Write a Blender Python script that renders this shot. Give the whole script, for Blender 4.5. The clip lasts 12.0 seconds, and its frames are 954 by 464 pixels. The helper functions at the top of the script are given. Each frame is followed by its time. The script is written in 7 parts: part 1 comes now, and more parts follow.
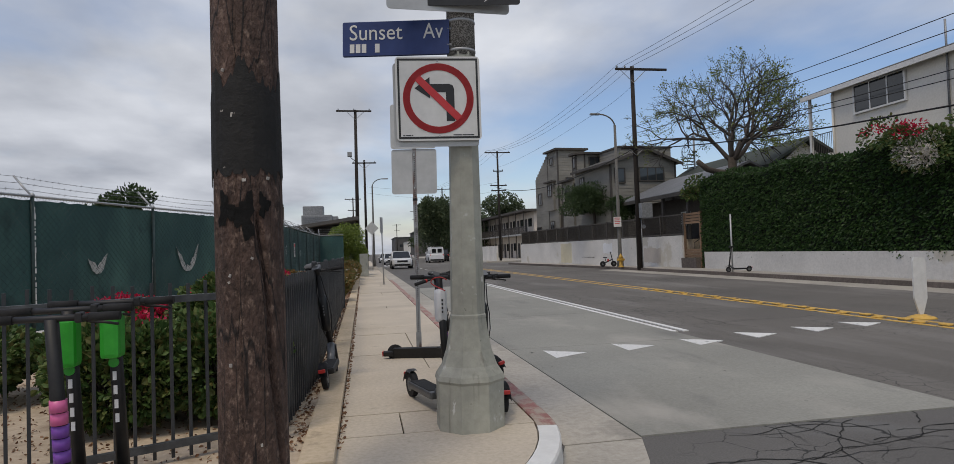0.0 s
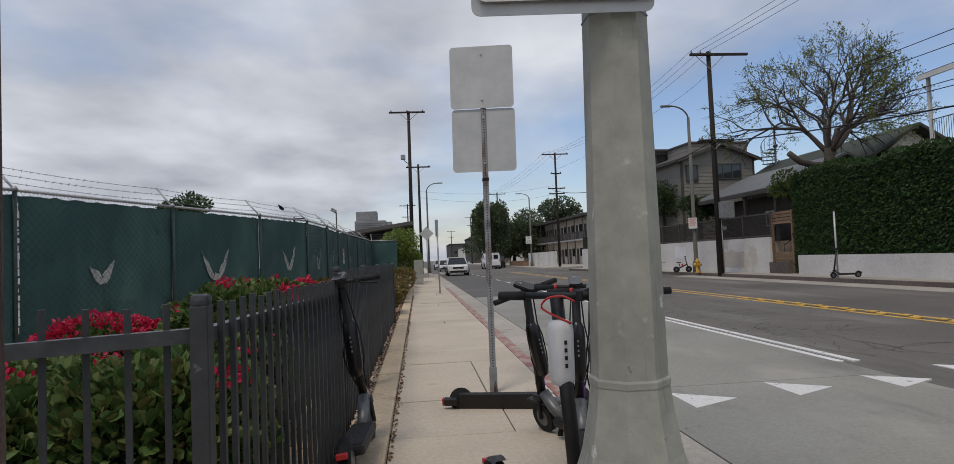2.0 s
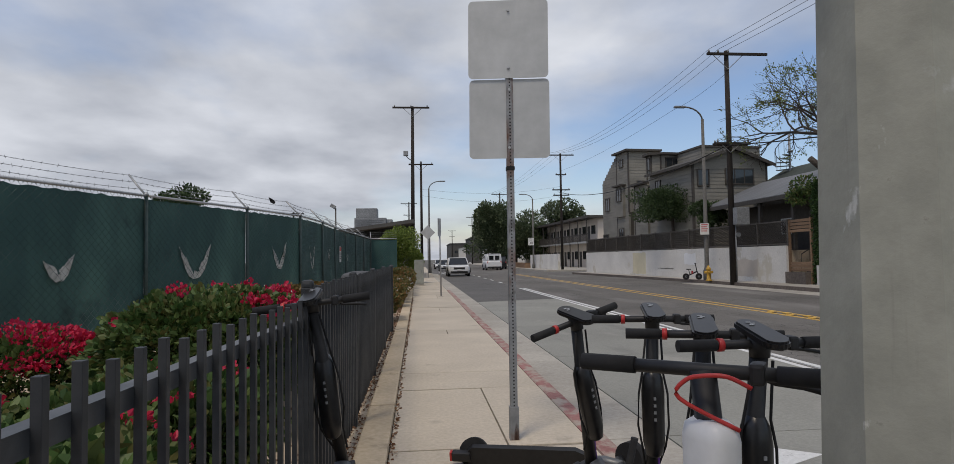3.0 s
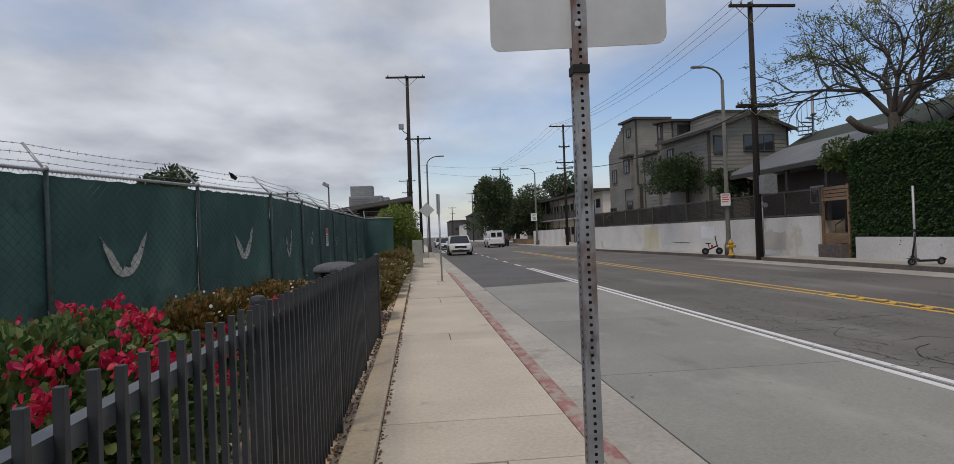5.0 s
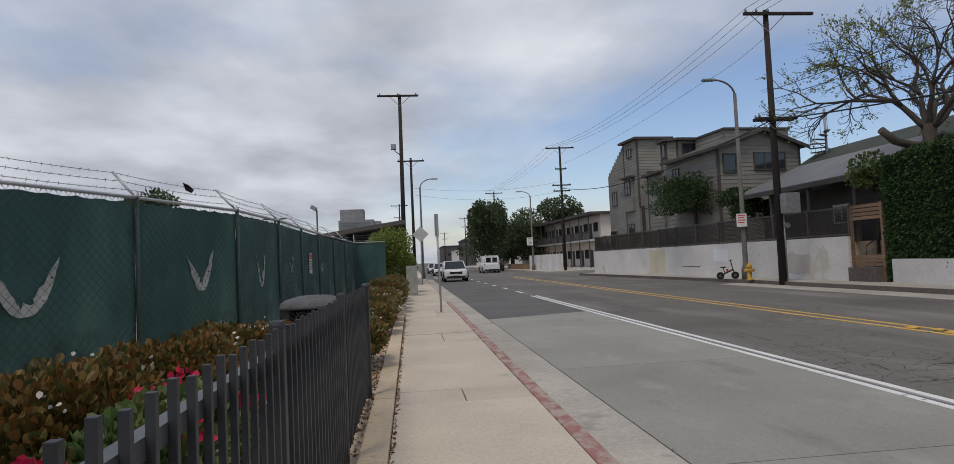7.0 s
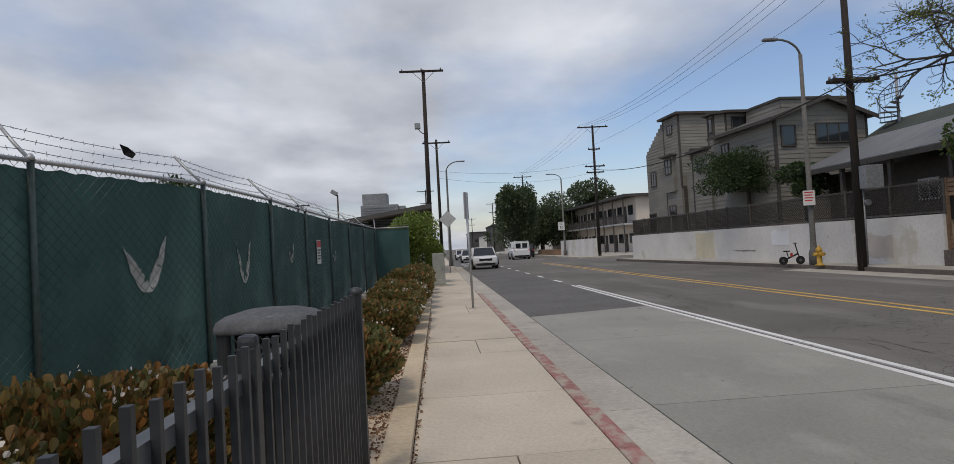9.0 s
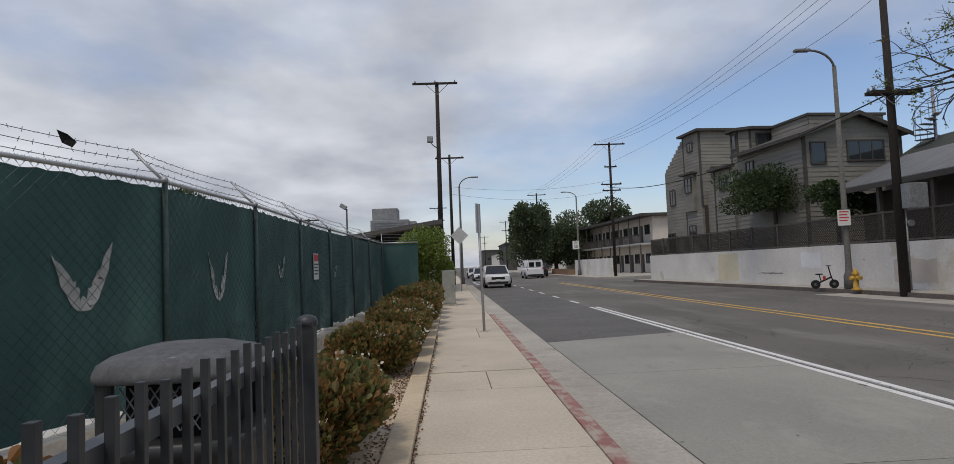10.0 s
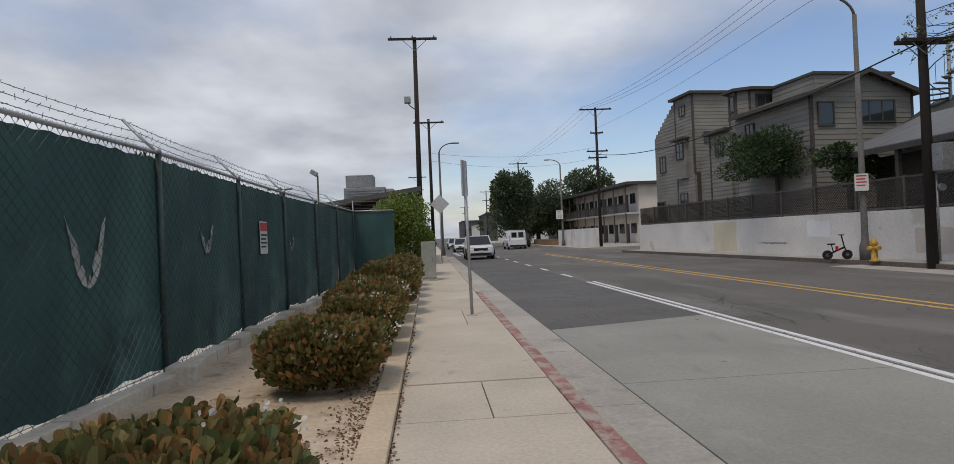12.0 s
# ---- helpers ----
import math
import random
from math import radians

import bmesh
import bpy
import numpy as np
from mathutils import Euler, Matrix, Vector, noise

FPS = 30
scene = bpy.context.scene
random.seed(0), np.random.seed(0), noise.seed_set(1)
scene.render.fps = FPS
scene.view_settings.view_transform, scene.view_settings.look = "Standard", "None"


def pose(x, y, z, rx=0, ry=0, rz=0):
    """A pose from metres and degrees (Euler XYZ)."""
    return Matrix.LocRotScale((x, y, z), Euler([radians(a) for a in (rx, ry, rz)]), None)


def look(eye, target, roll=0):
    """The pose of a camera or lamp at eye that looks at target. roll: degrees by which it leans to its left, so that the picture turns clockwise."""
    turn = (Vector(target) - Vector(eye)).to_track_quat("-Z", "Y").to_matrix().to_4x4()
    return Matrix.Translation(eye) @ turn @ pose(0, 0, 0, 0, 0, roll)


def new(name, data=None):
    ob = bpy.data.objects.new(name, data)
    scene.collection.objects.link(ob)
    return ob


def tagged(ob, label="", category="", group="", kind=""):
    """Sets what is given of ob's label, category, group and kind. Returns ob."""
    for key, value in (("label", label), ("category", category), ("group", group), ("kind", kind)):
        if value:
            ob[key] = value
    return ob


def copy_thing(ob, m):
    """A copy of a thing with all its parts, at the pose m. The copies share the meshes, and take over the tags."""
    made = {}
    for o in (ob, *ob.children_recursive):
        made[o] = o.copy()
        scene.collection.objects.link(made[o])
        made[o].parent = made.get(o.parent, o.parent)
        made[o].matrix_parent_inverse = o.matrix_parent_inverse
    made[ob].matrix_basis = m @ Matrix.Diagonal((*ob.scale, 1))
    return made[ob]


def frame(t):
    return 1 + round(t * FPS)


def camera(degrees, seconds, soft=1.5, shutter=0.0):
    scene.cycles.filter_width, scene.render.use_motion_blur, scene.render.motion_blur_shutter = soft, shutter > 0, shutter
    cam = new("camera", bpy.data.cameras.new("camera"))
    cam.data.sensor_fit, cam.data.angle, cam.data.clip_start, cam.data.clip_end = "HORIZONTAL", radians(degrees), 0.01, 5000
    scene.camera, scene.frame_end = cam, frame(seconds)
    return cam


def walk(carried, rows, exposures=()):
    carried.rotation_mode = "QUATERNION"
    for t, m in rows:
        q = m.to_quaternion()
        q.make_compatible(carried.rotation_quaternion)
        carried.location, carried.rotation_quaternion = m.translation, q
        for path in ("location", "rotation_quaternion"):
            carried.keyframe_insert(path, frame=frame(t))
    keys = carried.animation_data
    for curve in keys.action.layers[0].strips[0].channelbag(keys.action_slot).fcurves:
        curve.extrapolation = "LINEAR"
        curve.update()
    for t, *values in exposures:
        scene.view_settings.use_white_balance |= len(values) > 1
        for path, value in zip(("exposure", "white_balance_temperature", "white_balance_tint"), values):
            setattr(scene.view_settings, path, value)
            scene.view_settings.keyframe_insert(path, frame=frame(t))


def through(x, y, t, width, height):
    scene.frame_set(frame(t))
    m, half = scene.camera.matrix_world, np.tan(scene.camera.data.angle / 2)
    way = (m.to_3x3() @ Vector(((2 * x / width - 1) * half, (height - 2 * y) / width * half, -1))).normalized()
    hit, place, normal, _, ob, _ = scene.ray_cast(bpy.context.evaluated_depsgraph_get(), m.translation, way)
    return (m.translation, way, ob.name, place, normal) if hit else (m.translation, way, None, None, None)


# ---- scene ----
cam = camera(74.4, 12.0, soft=0.7)
PATH = [
    (0, (0.049, -1.801, 1.28), (0.408, 0.165, 1.339), -2.0),
    (0.5, (0.118, -1.165, 1.263), (0.358, 0.816, 1.395), -1.9),
    (1, (0.143, -0.509, 1.244), (0.463, 1.464, 1.306), -1.2),
    (1.5, (0.172, 0.164, 1.248), (0.311, 2.159, 1.284), -2.2),
    (2, (0.089, 0.679, 1.24), (0.279, 2.668, 1.326), -2.4),
    (2.5, (0.09, 1.343, 1.288), (0.234, 3.328, 1.49), -2.7),
    (3, (0.059, 1.925, 1.314), (0.247, 3.915, 1.4), -0.9),
    (3.2, (0.077, 2.111, 1.352), (0.265, 4.102, 1.389), -1.6),
    (4.8, (0.188, 4.257, 1.433), (0.382, 6.247, 1.463), -3.3),
    (5, (0.179, 4.426, 1.429), (0.364, 6.417, 1.44), -2.2),
    (5.5, (0.177, 5.035, 1.429), (0.425, 7.019, 1.387), -1.7),
    (6, (0.145, 5.615, 1.466), (0.212, 7.614, 1.501), -1.8),
    (6.5, (0.067, 6.092, 1.485), (0.252, 8.082, 1.568), -3.4),
    (6.7, (0.054, 6.313, 1.433), (0.256, 8.301, 1.524), -3.0),
    (8.3, (0.089, 8.417, 1.401), (0.331, 10.403, 1.423), -1.3),
    (8.5, (0.061, 8.735, 1.446), (0.36, 10.712, 1.393), -1.8),
    (9, (0.103, 9.404, 1.439), (0.23, 11.4, 1.49), -3.2),
    (9.5, (0.152, 9.993, 1.435), (0.319, 11.983, 1.538), -1.7),
    (10, (0.184, 10.718, 1.407), (0.273, 12.713, 1.518), -2.3),
    (10.5, (0.2, 11.35, 1.414), (0.216, 13.345, 1.552), -1.5),
    (11, (0.21, 11.925, 1.39), (0.392, 13.916, 1.448), -2.35),
    (11.5, (0.185, 12.631, 1.367), (0.278, 14.629, 1.403), -2.9),
    (12, (0.172, 13.168, 1.41), (0.322, 15.162, 1.425), -2.5),
]
walk(cam, [(t, look(eye, target, roll)) for t, eye, target, roll in PATH])

# ---- world, sun, exposure ----
world = bpy.data.worlds.new("world")
scene.world = world
world.use_nodes = True
wn, wl = world.node_tree.nodes, world.node_tree.links
wn.clear()
SUN_EL, SUN_AZ = 62.0, 215.0


def wnode(kind, **sets):
    n = wn.new(kind)
    for k, v in sets.items():
        n.inputs[k].default_value = v
    return n


def wmath(op, a, b=None):
    n = wn.new("ShaderNodeMath")
    n.operation = op
    for i, v in enumerate((a, b)):
        if v is None:
            continue
        if isinstance(v, (int, float)):
            n.inputs[i].default_value = v
        else:
            wl.new(v, n.inputs[i])
    return n.outputs[0]


sky = wn.new("ShaderNodeTexSky")
sky.sky_type = "NISHITA"
sky.sun_disc = False
sky.sun_elevation = radians(SUN_EL)
sky.sun_rotation = radians(SUN_AZ)
sky.air_density, sky.dust_density, sky.ozone_density = 1.2, 0.6, 3.6
skyscale = wn.new("ShaderNodeVectorMath")
skyscale.operation = "MULTIPLY"
skyscale.inputs[1].default_value = (0.12, 0.114, 0.121)
wl.new(sky.outputs[0], skyscale.inputs[0])
tc = wn.new("ShaderNodeTexCoord")
sep = wn.new("ShaderNodeSeparateXYZ")
wl.new(tc.outputs["Generated"], sep.inputs[0])
deep = wmath("ADD", wmath("MAXIMUM", sep.outputs["Z"], 0.0), 0.16)
comb = wn.new("ShaderNodeCombineXYZ")
wl.new(wmath("DIVIDE", sep.outputs["X"], deep), comb.inputs[0])
wl.new(wmath("DIVIDE", sep.outputs["Y"], deep), comb.inputs[1])
# cloud cover: large soft sheets with torn edges
shift = wn.new("ShaderNodeMapping")
shift.inputs["Location"].default_value = (0.55, 0.6, 0.0)
shift.inputs["Scale"].default_value = (0.95, 0.75, 1.0)
wl.new(comb.outputs[0], shift.inputs[0])
n_big = wnode("ShaderNodeTexNoise", Scale=0.55, Detail=7.0, Roughness=0.52)
n_fine = wnode("ShaderNodeTexNoise", Scale=1.5, Detail=6.0, Roughness=0.5)
wl.new(shift.outputs[0], n_big.inputs["Vector"])
wl.new(shift.outputs[0], n_fine.inputs["Vector"])
cover = wn.new("ShaderNodeValToRGB")
cover.color_ramp.elements[0].position, cover.color_ramp.elements[1].position = 0.36, 0.55
# thinner cloud low over the far side of the street
thin = wmath("MULTIPLY", wmath("MULTIPLY", sep.outputs["X"], wmath("SUBTRACT", 0.42, sep.outputs["Z"])), 0.95)
wl.new(wmath("SUBTRACT", n_big.outputs[0], thin), cover.inputs[0])
tone = wn.new("ShaderNodeValToRGB")
tone.color_ramp.elements[0].position, tone.color_ramp.elements[1].position = 0.33, 0.66
tone.color_ramp.elements[0].color = (0.385, 0.41, 0.47, 1)
tone.color_ramp.elements[1].color = (0.70, 0.725, 0.785, 1)
wl.new(n_fine.outputs[0], tone.inputs[0])
mixc = wn.new("ShaderNodeMixRGB")
wl.new(cover.outputs[0], mixc.inputs[0])
wl.new(skyscale.outputs[0], mixc.inputs[1])
wl.new(tone.outputs[0], mixc.inputs[2])
bg = wn.new("ShaderNodeBackground")
bg.inputs["Strength"].default_value = 1.0
wl.new(mixc.outputs[0], bg.inputs["Color"])
wout = wn.new("ShaderNodeOutputWorld")
wl.new(bg.outputs[0], wout.inputs["Surface"])

sun_data = bpy.data.lights.new("sun", "SUN")
sun_data.energy, sun_data.angle, sun_data.color = 1.5, radians(14), (1.0, 0.87, 0.68)
sun = new("sun", sun_data)
az = radians(SUN_AZ)
sun_from = Vector((math.sin(az) * math.cos(radians(SUN_EL)), math.cos(az) * math.cos(radians(SUN_EL)), math.sin(radians(SUN_EL))))
sun.matrix_world = look(sun_from * 60, (0, 0, 0))
scene.view_settings.exposure = 0.0

# ---- materials ----
MATS = {}


def material(name, a, b=None, scale=8.0, rough=0.7, metal=0.0, bump=0.0, bump_scale=None, big=0.25, big_scale=0.6, rand=0.0, stretch=(1, 1, 1), spec=0.5, contrast=(0.35, 0.65)):
    """Two tones mixed by fine noise, darkened and lightened by broad noise, with relief and a spread from piece to piece."""
    m = bpy.data.materials.new(name)
    m.use_nodes = True
    nt = m.node_tree
    bs = nt.nodes["Principled BSDF"]
    b = b or tuple(min(1, c * 1.25) for c in a)
    co = nt.nodes.new("ShaderNodeTexCoord")
    mp = nt.nodes.new("ShaderNodeMapping")
    mp.inputs["Scale"].default_value = stretch
    nt.links.new(co.outputs["Object"], mp.inputs[0])
    fine = nt.nodes.new("ShaderNodeTexNoise")
    fine.inputs["Scale"].default_value, fine.inputs["Detail"].default_value, fine.inputs["Roughness"].default_value = scale, 8, 0.65
    nt.links.new(mp.outputs[0], fine.inputs["Vector"])
    ramp = nt.nodes.new("ShaderNodeValToRGB")
    ramp.color_ramp.elements[0].position, ramp.color_ramp.elements[1].position = contrast
    ramp.color_ramp.elements[0].color, ramp.color_ramp.elements[1].color = (*a, 1), (*b, 1)
    nt.links.new(fine.outputs[0], ramp.inputs[0])
    broad = nt.nodes.new("ShaderNodeTexNoise")
    broad.inputs["Scale"].default_value, broad.inputs["Detail"].default_value = big_scale, 5
    nt.links.new(mp.outputs[0], broad.inputs["Vector"])
    span = nt.nodes.new("ShaderNodeMapRange")
    span.inputs["From Min"].default_value, span.inputs["From Max"].default_value = 0.3, 0.7
    span.inputs["To Min"].default_value, span.inputs["To Max"].default_value = 1 - big, 1 + big * 0.6
    nt.links.new(broad.outputs[0], span.inputs[0])
    hsv = nt.nodes.new("ShaderNodeHueSaturation")
    nt.links.new(ramp.outputs[0], hsv.inputs["Color"])
    value = span.outputs[0]
    if rand:
        info = nt.nodes.new("ShaderNodeObjectInfo")
        spread = nt.nodes.new("ShaderNodeMapRange")
        spread.inputs["To Min"].default_value, spread.inputs["To Max"].default_value = 1 - rand, 1 + rand
        nt.links.new(info.outputs["Random"], spread.inputs[0])
        mul = nt.nodes.new("ShaderNodeMath")
        mul.operation = "MULTIPLY"
        nt.links.new(span.outputs[0], mul.inputs[0])
        nt.links.new(spread.outputs[0], mul.inputs[1])
        value = mul.outputs[0]
    nt.links.new(value, hsv.inputs["Value"])
    nt.links.new(hsv.outputs[0], bs.inputs["Base Color"])
    bs.inputs["Roughness"].default_value, bs.inputs["Metallic"].default_value = rough, metal
    bs.inputs["Specular IOR Level"].default_value = spec
    if bump:
        bp = nt.nodes.new("ShaderNodeBump")
        bp.inputs["Strength"].default_value, bp.inputs["Distance"].default_value = min(1, bump * 20), 0.02
        src = fine
        if bump_scale:
            src = nt.nodes.new("ShaderNodeTexNoise")
            src.inputs["Scale"].default_value, src.inputs["Detail"].default_value = bump_scale, 6
            nt.links.new(mp.outputs[0], src.inputs["Vector"])
        nt.links.new(src.outputs[0], bp.inputs["Height"])
        nt.links.new(bp.outputs[0], bs.inputs["Normal"])
    MATS[name] = m
    return m


def overlay(m, color, scale, low, high, stretch=(1, 1, 1), rough=None, kind="noise", where=None):
    """Lays a second colour in patches (stains, cracks, worn paint) over a material."""
    nt = m.node_tree
    bs = nt.nodes["Principled BSDF"]
    old = bs.inputs["Base Color"].links[0].from_socket
    co = nt.nodes.new("ShaderNodeTexCoord")
    mp = nt.nodes.new("ShaderNodeMapping")
    mp.inputs["Scale"].default_value = stretch
    nt.links.new(co.outputs["Object"], mp.inputs[0])
    if kind == "crack":
        warp = nt.nodes.new("ShaderNodeTexNoise")
        warp.inputs["Scale"].default_value, warp.inputs["Detail"].default_value = scale * 1.6, 6
        nt.links.new(mp.outputs[0], warp.inputs["Vector"])
        add = nt.nodes.new("ShaderNodeVectorMath")
        add.operation = "MULTIPLY_ADD"
        add.inputs[1].default_value = (0.5 / scale,) * 3
        nt.links.new(warp.outputs["Color"], add.inputs[0])
        nt.links.new(mp.outputs[0], add.inputs[2])
        tex = nt.nodes.new("ShaderNodeTexVoronoi")
        tex.feature = "DISTANCE_TO_EDGE"
        tex.inputs["Scale"].default_value = scale
        nt.links.new(add.outputs[0], tex.inputs["Vector"])
        src = tex.outputs["Distance"]
    else:
        tex = nt.nodes.new("ShaderNodeTexNoise")
        tex.inputs["Scale"].default_value, tex.inputs["Detail"].default_value, tex.inputs["Roughness"].default_value = scale, 8, 0.6
        nt.links.new(mp.outputs[0], tex.inputs["Vector"])
        src = tex.outputs[0]
    rg = nt.nodes.new("ShaderNodeMapRange")
    rg.inputs["From Min"].default_value, rg.inputs["From Max"].default_value = low, high
    nt.links.new(src, rg.inputs[0])
    fac = rg.outputs[0]
    if where:
        wh = nt.nodes.new("ShaderNodeTexNoise")
        wh.inputs["Scale"].default_value, wh.inputs["Detail"].default_value = where[0], 3
        nt.links.new(co.outputs["Object"], wh.inputs["Vector"])
        wr = nt.nodes.new("ShaderNodeMapRange")
        wr.inputs["From Min"].default_value, wr.inputs["From Max"].default_value = where[1], where[1] + 0.08
        nt.links.new(wh.outputs[0], wr.inputs[0])
        mu = nt.nodes.new("ShaderNodeMath")
        mu.operation = "MULTIPLY"
        nt.links.new(fac, mu.inputs[0])
        nt.links.new(wr.outputs[0], mu.inputs[1])
        fac = mu.outputs[0]
    mx = nt.nodes.new("ShaderNodeMixRGB")
    nt.links.new(fac, mx.inputs[0])
    nt.links.new(old, mx.inputs[1])
    mx.inputs[2].default_value = (*color, 1)
    nt.links.new(mx.outputs[0], bs.inputs["Base Color"])
    return m


def leafy(name, tones, rough=0.5, through=0.25):
    """Foliage: each leaf takes its own tone, with some light through it."""
    m = bpy.data.materials.new(name)
    m.use_nodes = True
    nt = m.node_tree
    bs = nt.nodes["Principled BSDF"]
    geo = nt.nodes.new("ShaderNodeNewGeometry")
    ramp = nt.nodes.new("ShaderNodeValToRGB")
    el = ramp.color_ramp.elements
    while len(el) < len(tones):
        el.new(0.5)
    for i, c in enumerate(tones):
        el[i].position, el[i].color = i / max(1, len(tones) - 1), (*c, 1)
    nt.links.new(geo.outputs["Random Per Island"], ramp.inputs[0])
    nt.links.new(ramp.outputs[0], bs.inputs["Base Color"])
    bs.inputs["Roughness"].default_value = rough
    bs.inputs["Specular IOR Level"].default_value = 0.35
    tr = nt.nodes.new("ShaderNodeBsdfTranslucent")
    nt.links.new(ramp.outputs[0], tr.inputs["Color"])
    mix = nt.nodes.new("ShaderNodeMixShader")
    mix.inputs[0].default_value = through
    nt.links.new(bs.outputs[0], mix.inputs[1])
    nt.links.new(tr.outputs[0], mix.inputs[2])
    nt.links.new(mix.outputs[0], nt.nodes["Material Output"].inputs["Surface"])
    MATS[name] = m
    return m


def glass_dark(name, tint=(0.02, 0.025, 0.03)):
    m = bpy.data.materials.new(name)
    m.use_nodes = True
    bs = m.node_tree.nodes["Principled BSDF"]
    bs.inputs["Base Color"].default_value = (*tint, 1)
    bs.inputs["Roughness"].default_value = 0.06
    bs.inputs["Specular IOR Level"].default_value = 0.7
    MATS[name] = m
    return m


concrete = material("concrete", (0.44, 0.385, 0.305), (0.54, 0.475, 0.385), 30, 0.9, bump=0.006, big=0.12, big_scale=0.9, rand=0.05)
overlay(concrete, (0.2, 0.18, 0.15), 2.2, 0.62, 0.85)
overlay(concrete, (0.1, 0.09, 0.08), 14, 0.73, 0.78)
curb_mat = material("curb_concrete", (0.45, 0.365, 0.25), (0.56, 0.46, 0.33), 22, 0.9, bump=0.01, big=0.18, big_scale=1.2, rand=0.05)
overlay(curb_mat, (0.16, 0.13, 0.09), 5, 0.6, 0.8)
gutter_mat = material("gutter_concrete", (0.35, 0.325, 0.28), (0.45, 0.42, 0.365), 25, 0.9, bump=0.006, big=0.2, big_scale=0.8, rand=0.05)
overlay(gutter_mat, (0.15, 0.14, 0.125), 1.6, 0.55, 0.8)
pad_mat = material("lane_concrete", (0.228, 0.226, 0.199), (0.292, 0.289, 0.257), 40, 0.85, bump=0.004, big=0.16, big_scale=0.45, rand=0.04)
overlay(pad_mat, (0.1, 0.1, 0.1), 1.1, 0.6, 0.9, stretch=(1.6, 0.4, 1))
overlay(pad_mat, (0.34, 0.325, 0.29), 0.9, 0.55, 0.72, stretch=(1, 0.5, 1))
overlay(pad_mat, (0.05, 0.048, 0.045), 6, 0.68, 0.74, stretch=(1, 0.6, 1))
joint_mat = material("joint_dirt", (0.018, 0.016, 0.013), (0.04, 0.035, 0.028), 30, 0.95)
red_mat = material("red_curb_paint", (0.27, 0.115, 0.102), (0.34, 0.165, 0.147), 20, 0.8, bump=0.01, big=0.2, rand=0.05)
overlay(red_mat, (0.36, 0.30, 0.25), 6, 0.45, 0.56, stretch=(1, 0.6, 1))
overlay(red_mat, (0.16, 0.07, 0.06), 3, 0.58, 0.7)
asphalt = material("asphalt", (0.094, 0.087, 0.077), (0.165, 0.154, 0.138), 90, 0.92, bump=0.012, big=0.25, big_scale=0.25)
overlay(asphalt, (0.21, 0.2, 0.185), 0.5, 0.52, 0.75, stretch=(1.3, 0.25, 1))
overlay(asphalt, (0.025, 0.025, 0.025), 0.9, 0.012, 0.004, kind="crack", where=(0.14, 0.6))
overlay(asphalt, (0.03, 0.03, 0.029), 3.2, 0.02, 0.006, kind="crack", where=(0.22, 0.5))
fresh_asphalt = material("newer_asphalt", (0.088, 0.084, 0.079), (0.142, 0.136, 0.128), 90, 0.9, bump=0.012, big=0.2, big_scale=0.4)
overlay(fresh_asphalt, (0.14, 0.14, 0.135), 0.6, 0.55, 0.8)
overlay(fresh_asphalt, (0.018, 0.018, 0.017), 0.9, 0.014, 0.004, kind="crack", where=(0.3, 0.52))
overlay(fresh_asphalt, (0.025, 0.025, 0.024), 3.0, 0.02, 0.006, kind="crack", where=(0.35, 0.52))
white_paint = material("road_white", (0.62, 0.62, 0.6), (0.74, 0.74, 0.72), 30, 0.7, big=0.1)
overlay(white_paint, (0.22, 0.22, 0.21), 9, 0.6, 0.68)
yellow_paint = material("road_yellow", (0.55, 0.33, 0.06), (0.66, 0.42, 0.1), 30, 0.7, big=0.15)
overlay(yellow_paint, (0.16, 0.15, 0.13), 6, 0.55, 0.66)
dirt = material("dirt", (0.42, 0.335, 0.24), (0.54, 0.445, 0.33), 14, 0.95, bump=0.012, big=0.22, big_scale=0.9)
overlay(dirt, (0.23, 0.17, 0.115), 2.6, 0.53, 0.72)
overlay(dirt, (0.12, 0.075, 0.045), 22, 0.64, 0.7, where=(1.2, 0.5))
litter_mat = leafy("dry_leaves", [(0.10, 0.045, 0.02), (0.2, 0.1, 0.05), (0.28, 0.17, 0.09)], through=0.05)
dark_metal = material("charcoal_paint", (0.022, 0.025, 0.029), (0.04, 0.043, 0.048), 12, 0.5, bump=0.002, big=0.25, rand=0.12)
overlay(dark_metal, (0.16, 0.17, 0.18), 16, 0.68, 0.76)
# charcoal paint lightened for sky reflected off the rails, with worn spots
rail_metal = material("worn_skylit_rail_paint", (0.035, 0.039, 0.044), (0.085, 0.09, 0.096), 7, 0.38, bump=0.002, big=0.3)
overlay(rail_metal, (0.3, 0.31, 0.32), 9, 0.66, 0.72)
galv = material("galvanised_steel", (0.36, 0.37, 0.38), (0.5, 0.51, 0.52), 20, 0.5, metal=0.6, big=0.2)
galv_dull = material("dull_steel", (0.2, 0.21, 0.22), (0.33, 0.34, 0.35), 14, 0.6, metal=0.5, big=0.3)
fence_paint = material("dark_fence_paint", (0.03, 0.055, 0.052), (0.06, 0.09, 0.085), 14, 0.6, metal=0.2, big=0.3)
# the pale tone paints patches of highlight on the dark green wire
wire_mat = material("green_wire_with_glints", (0.035, 0.062, 0.06), (0.2, 0.25, 0.24), 0.9, 0.55, metal=0.3, big=0.3, contrast=(0.5, 0.64))
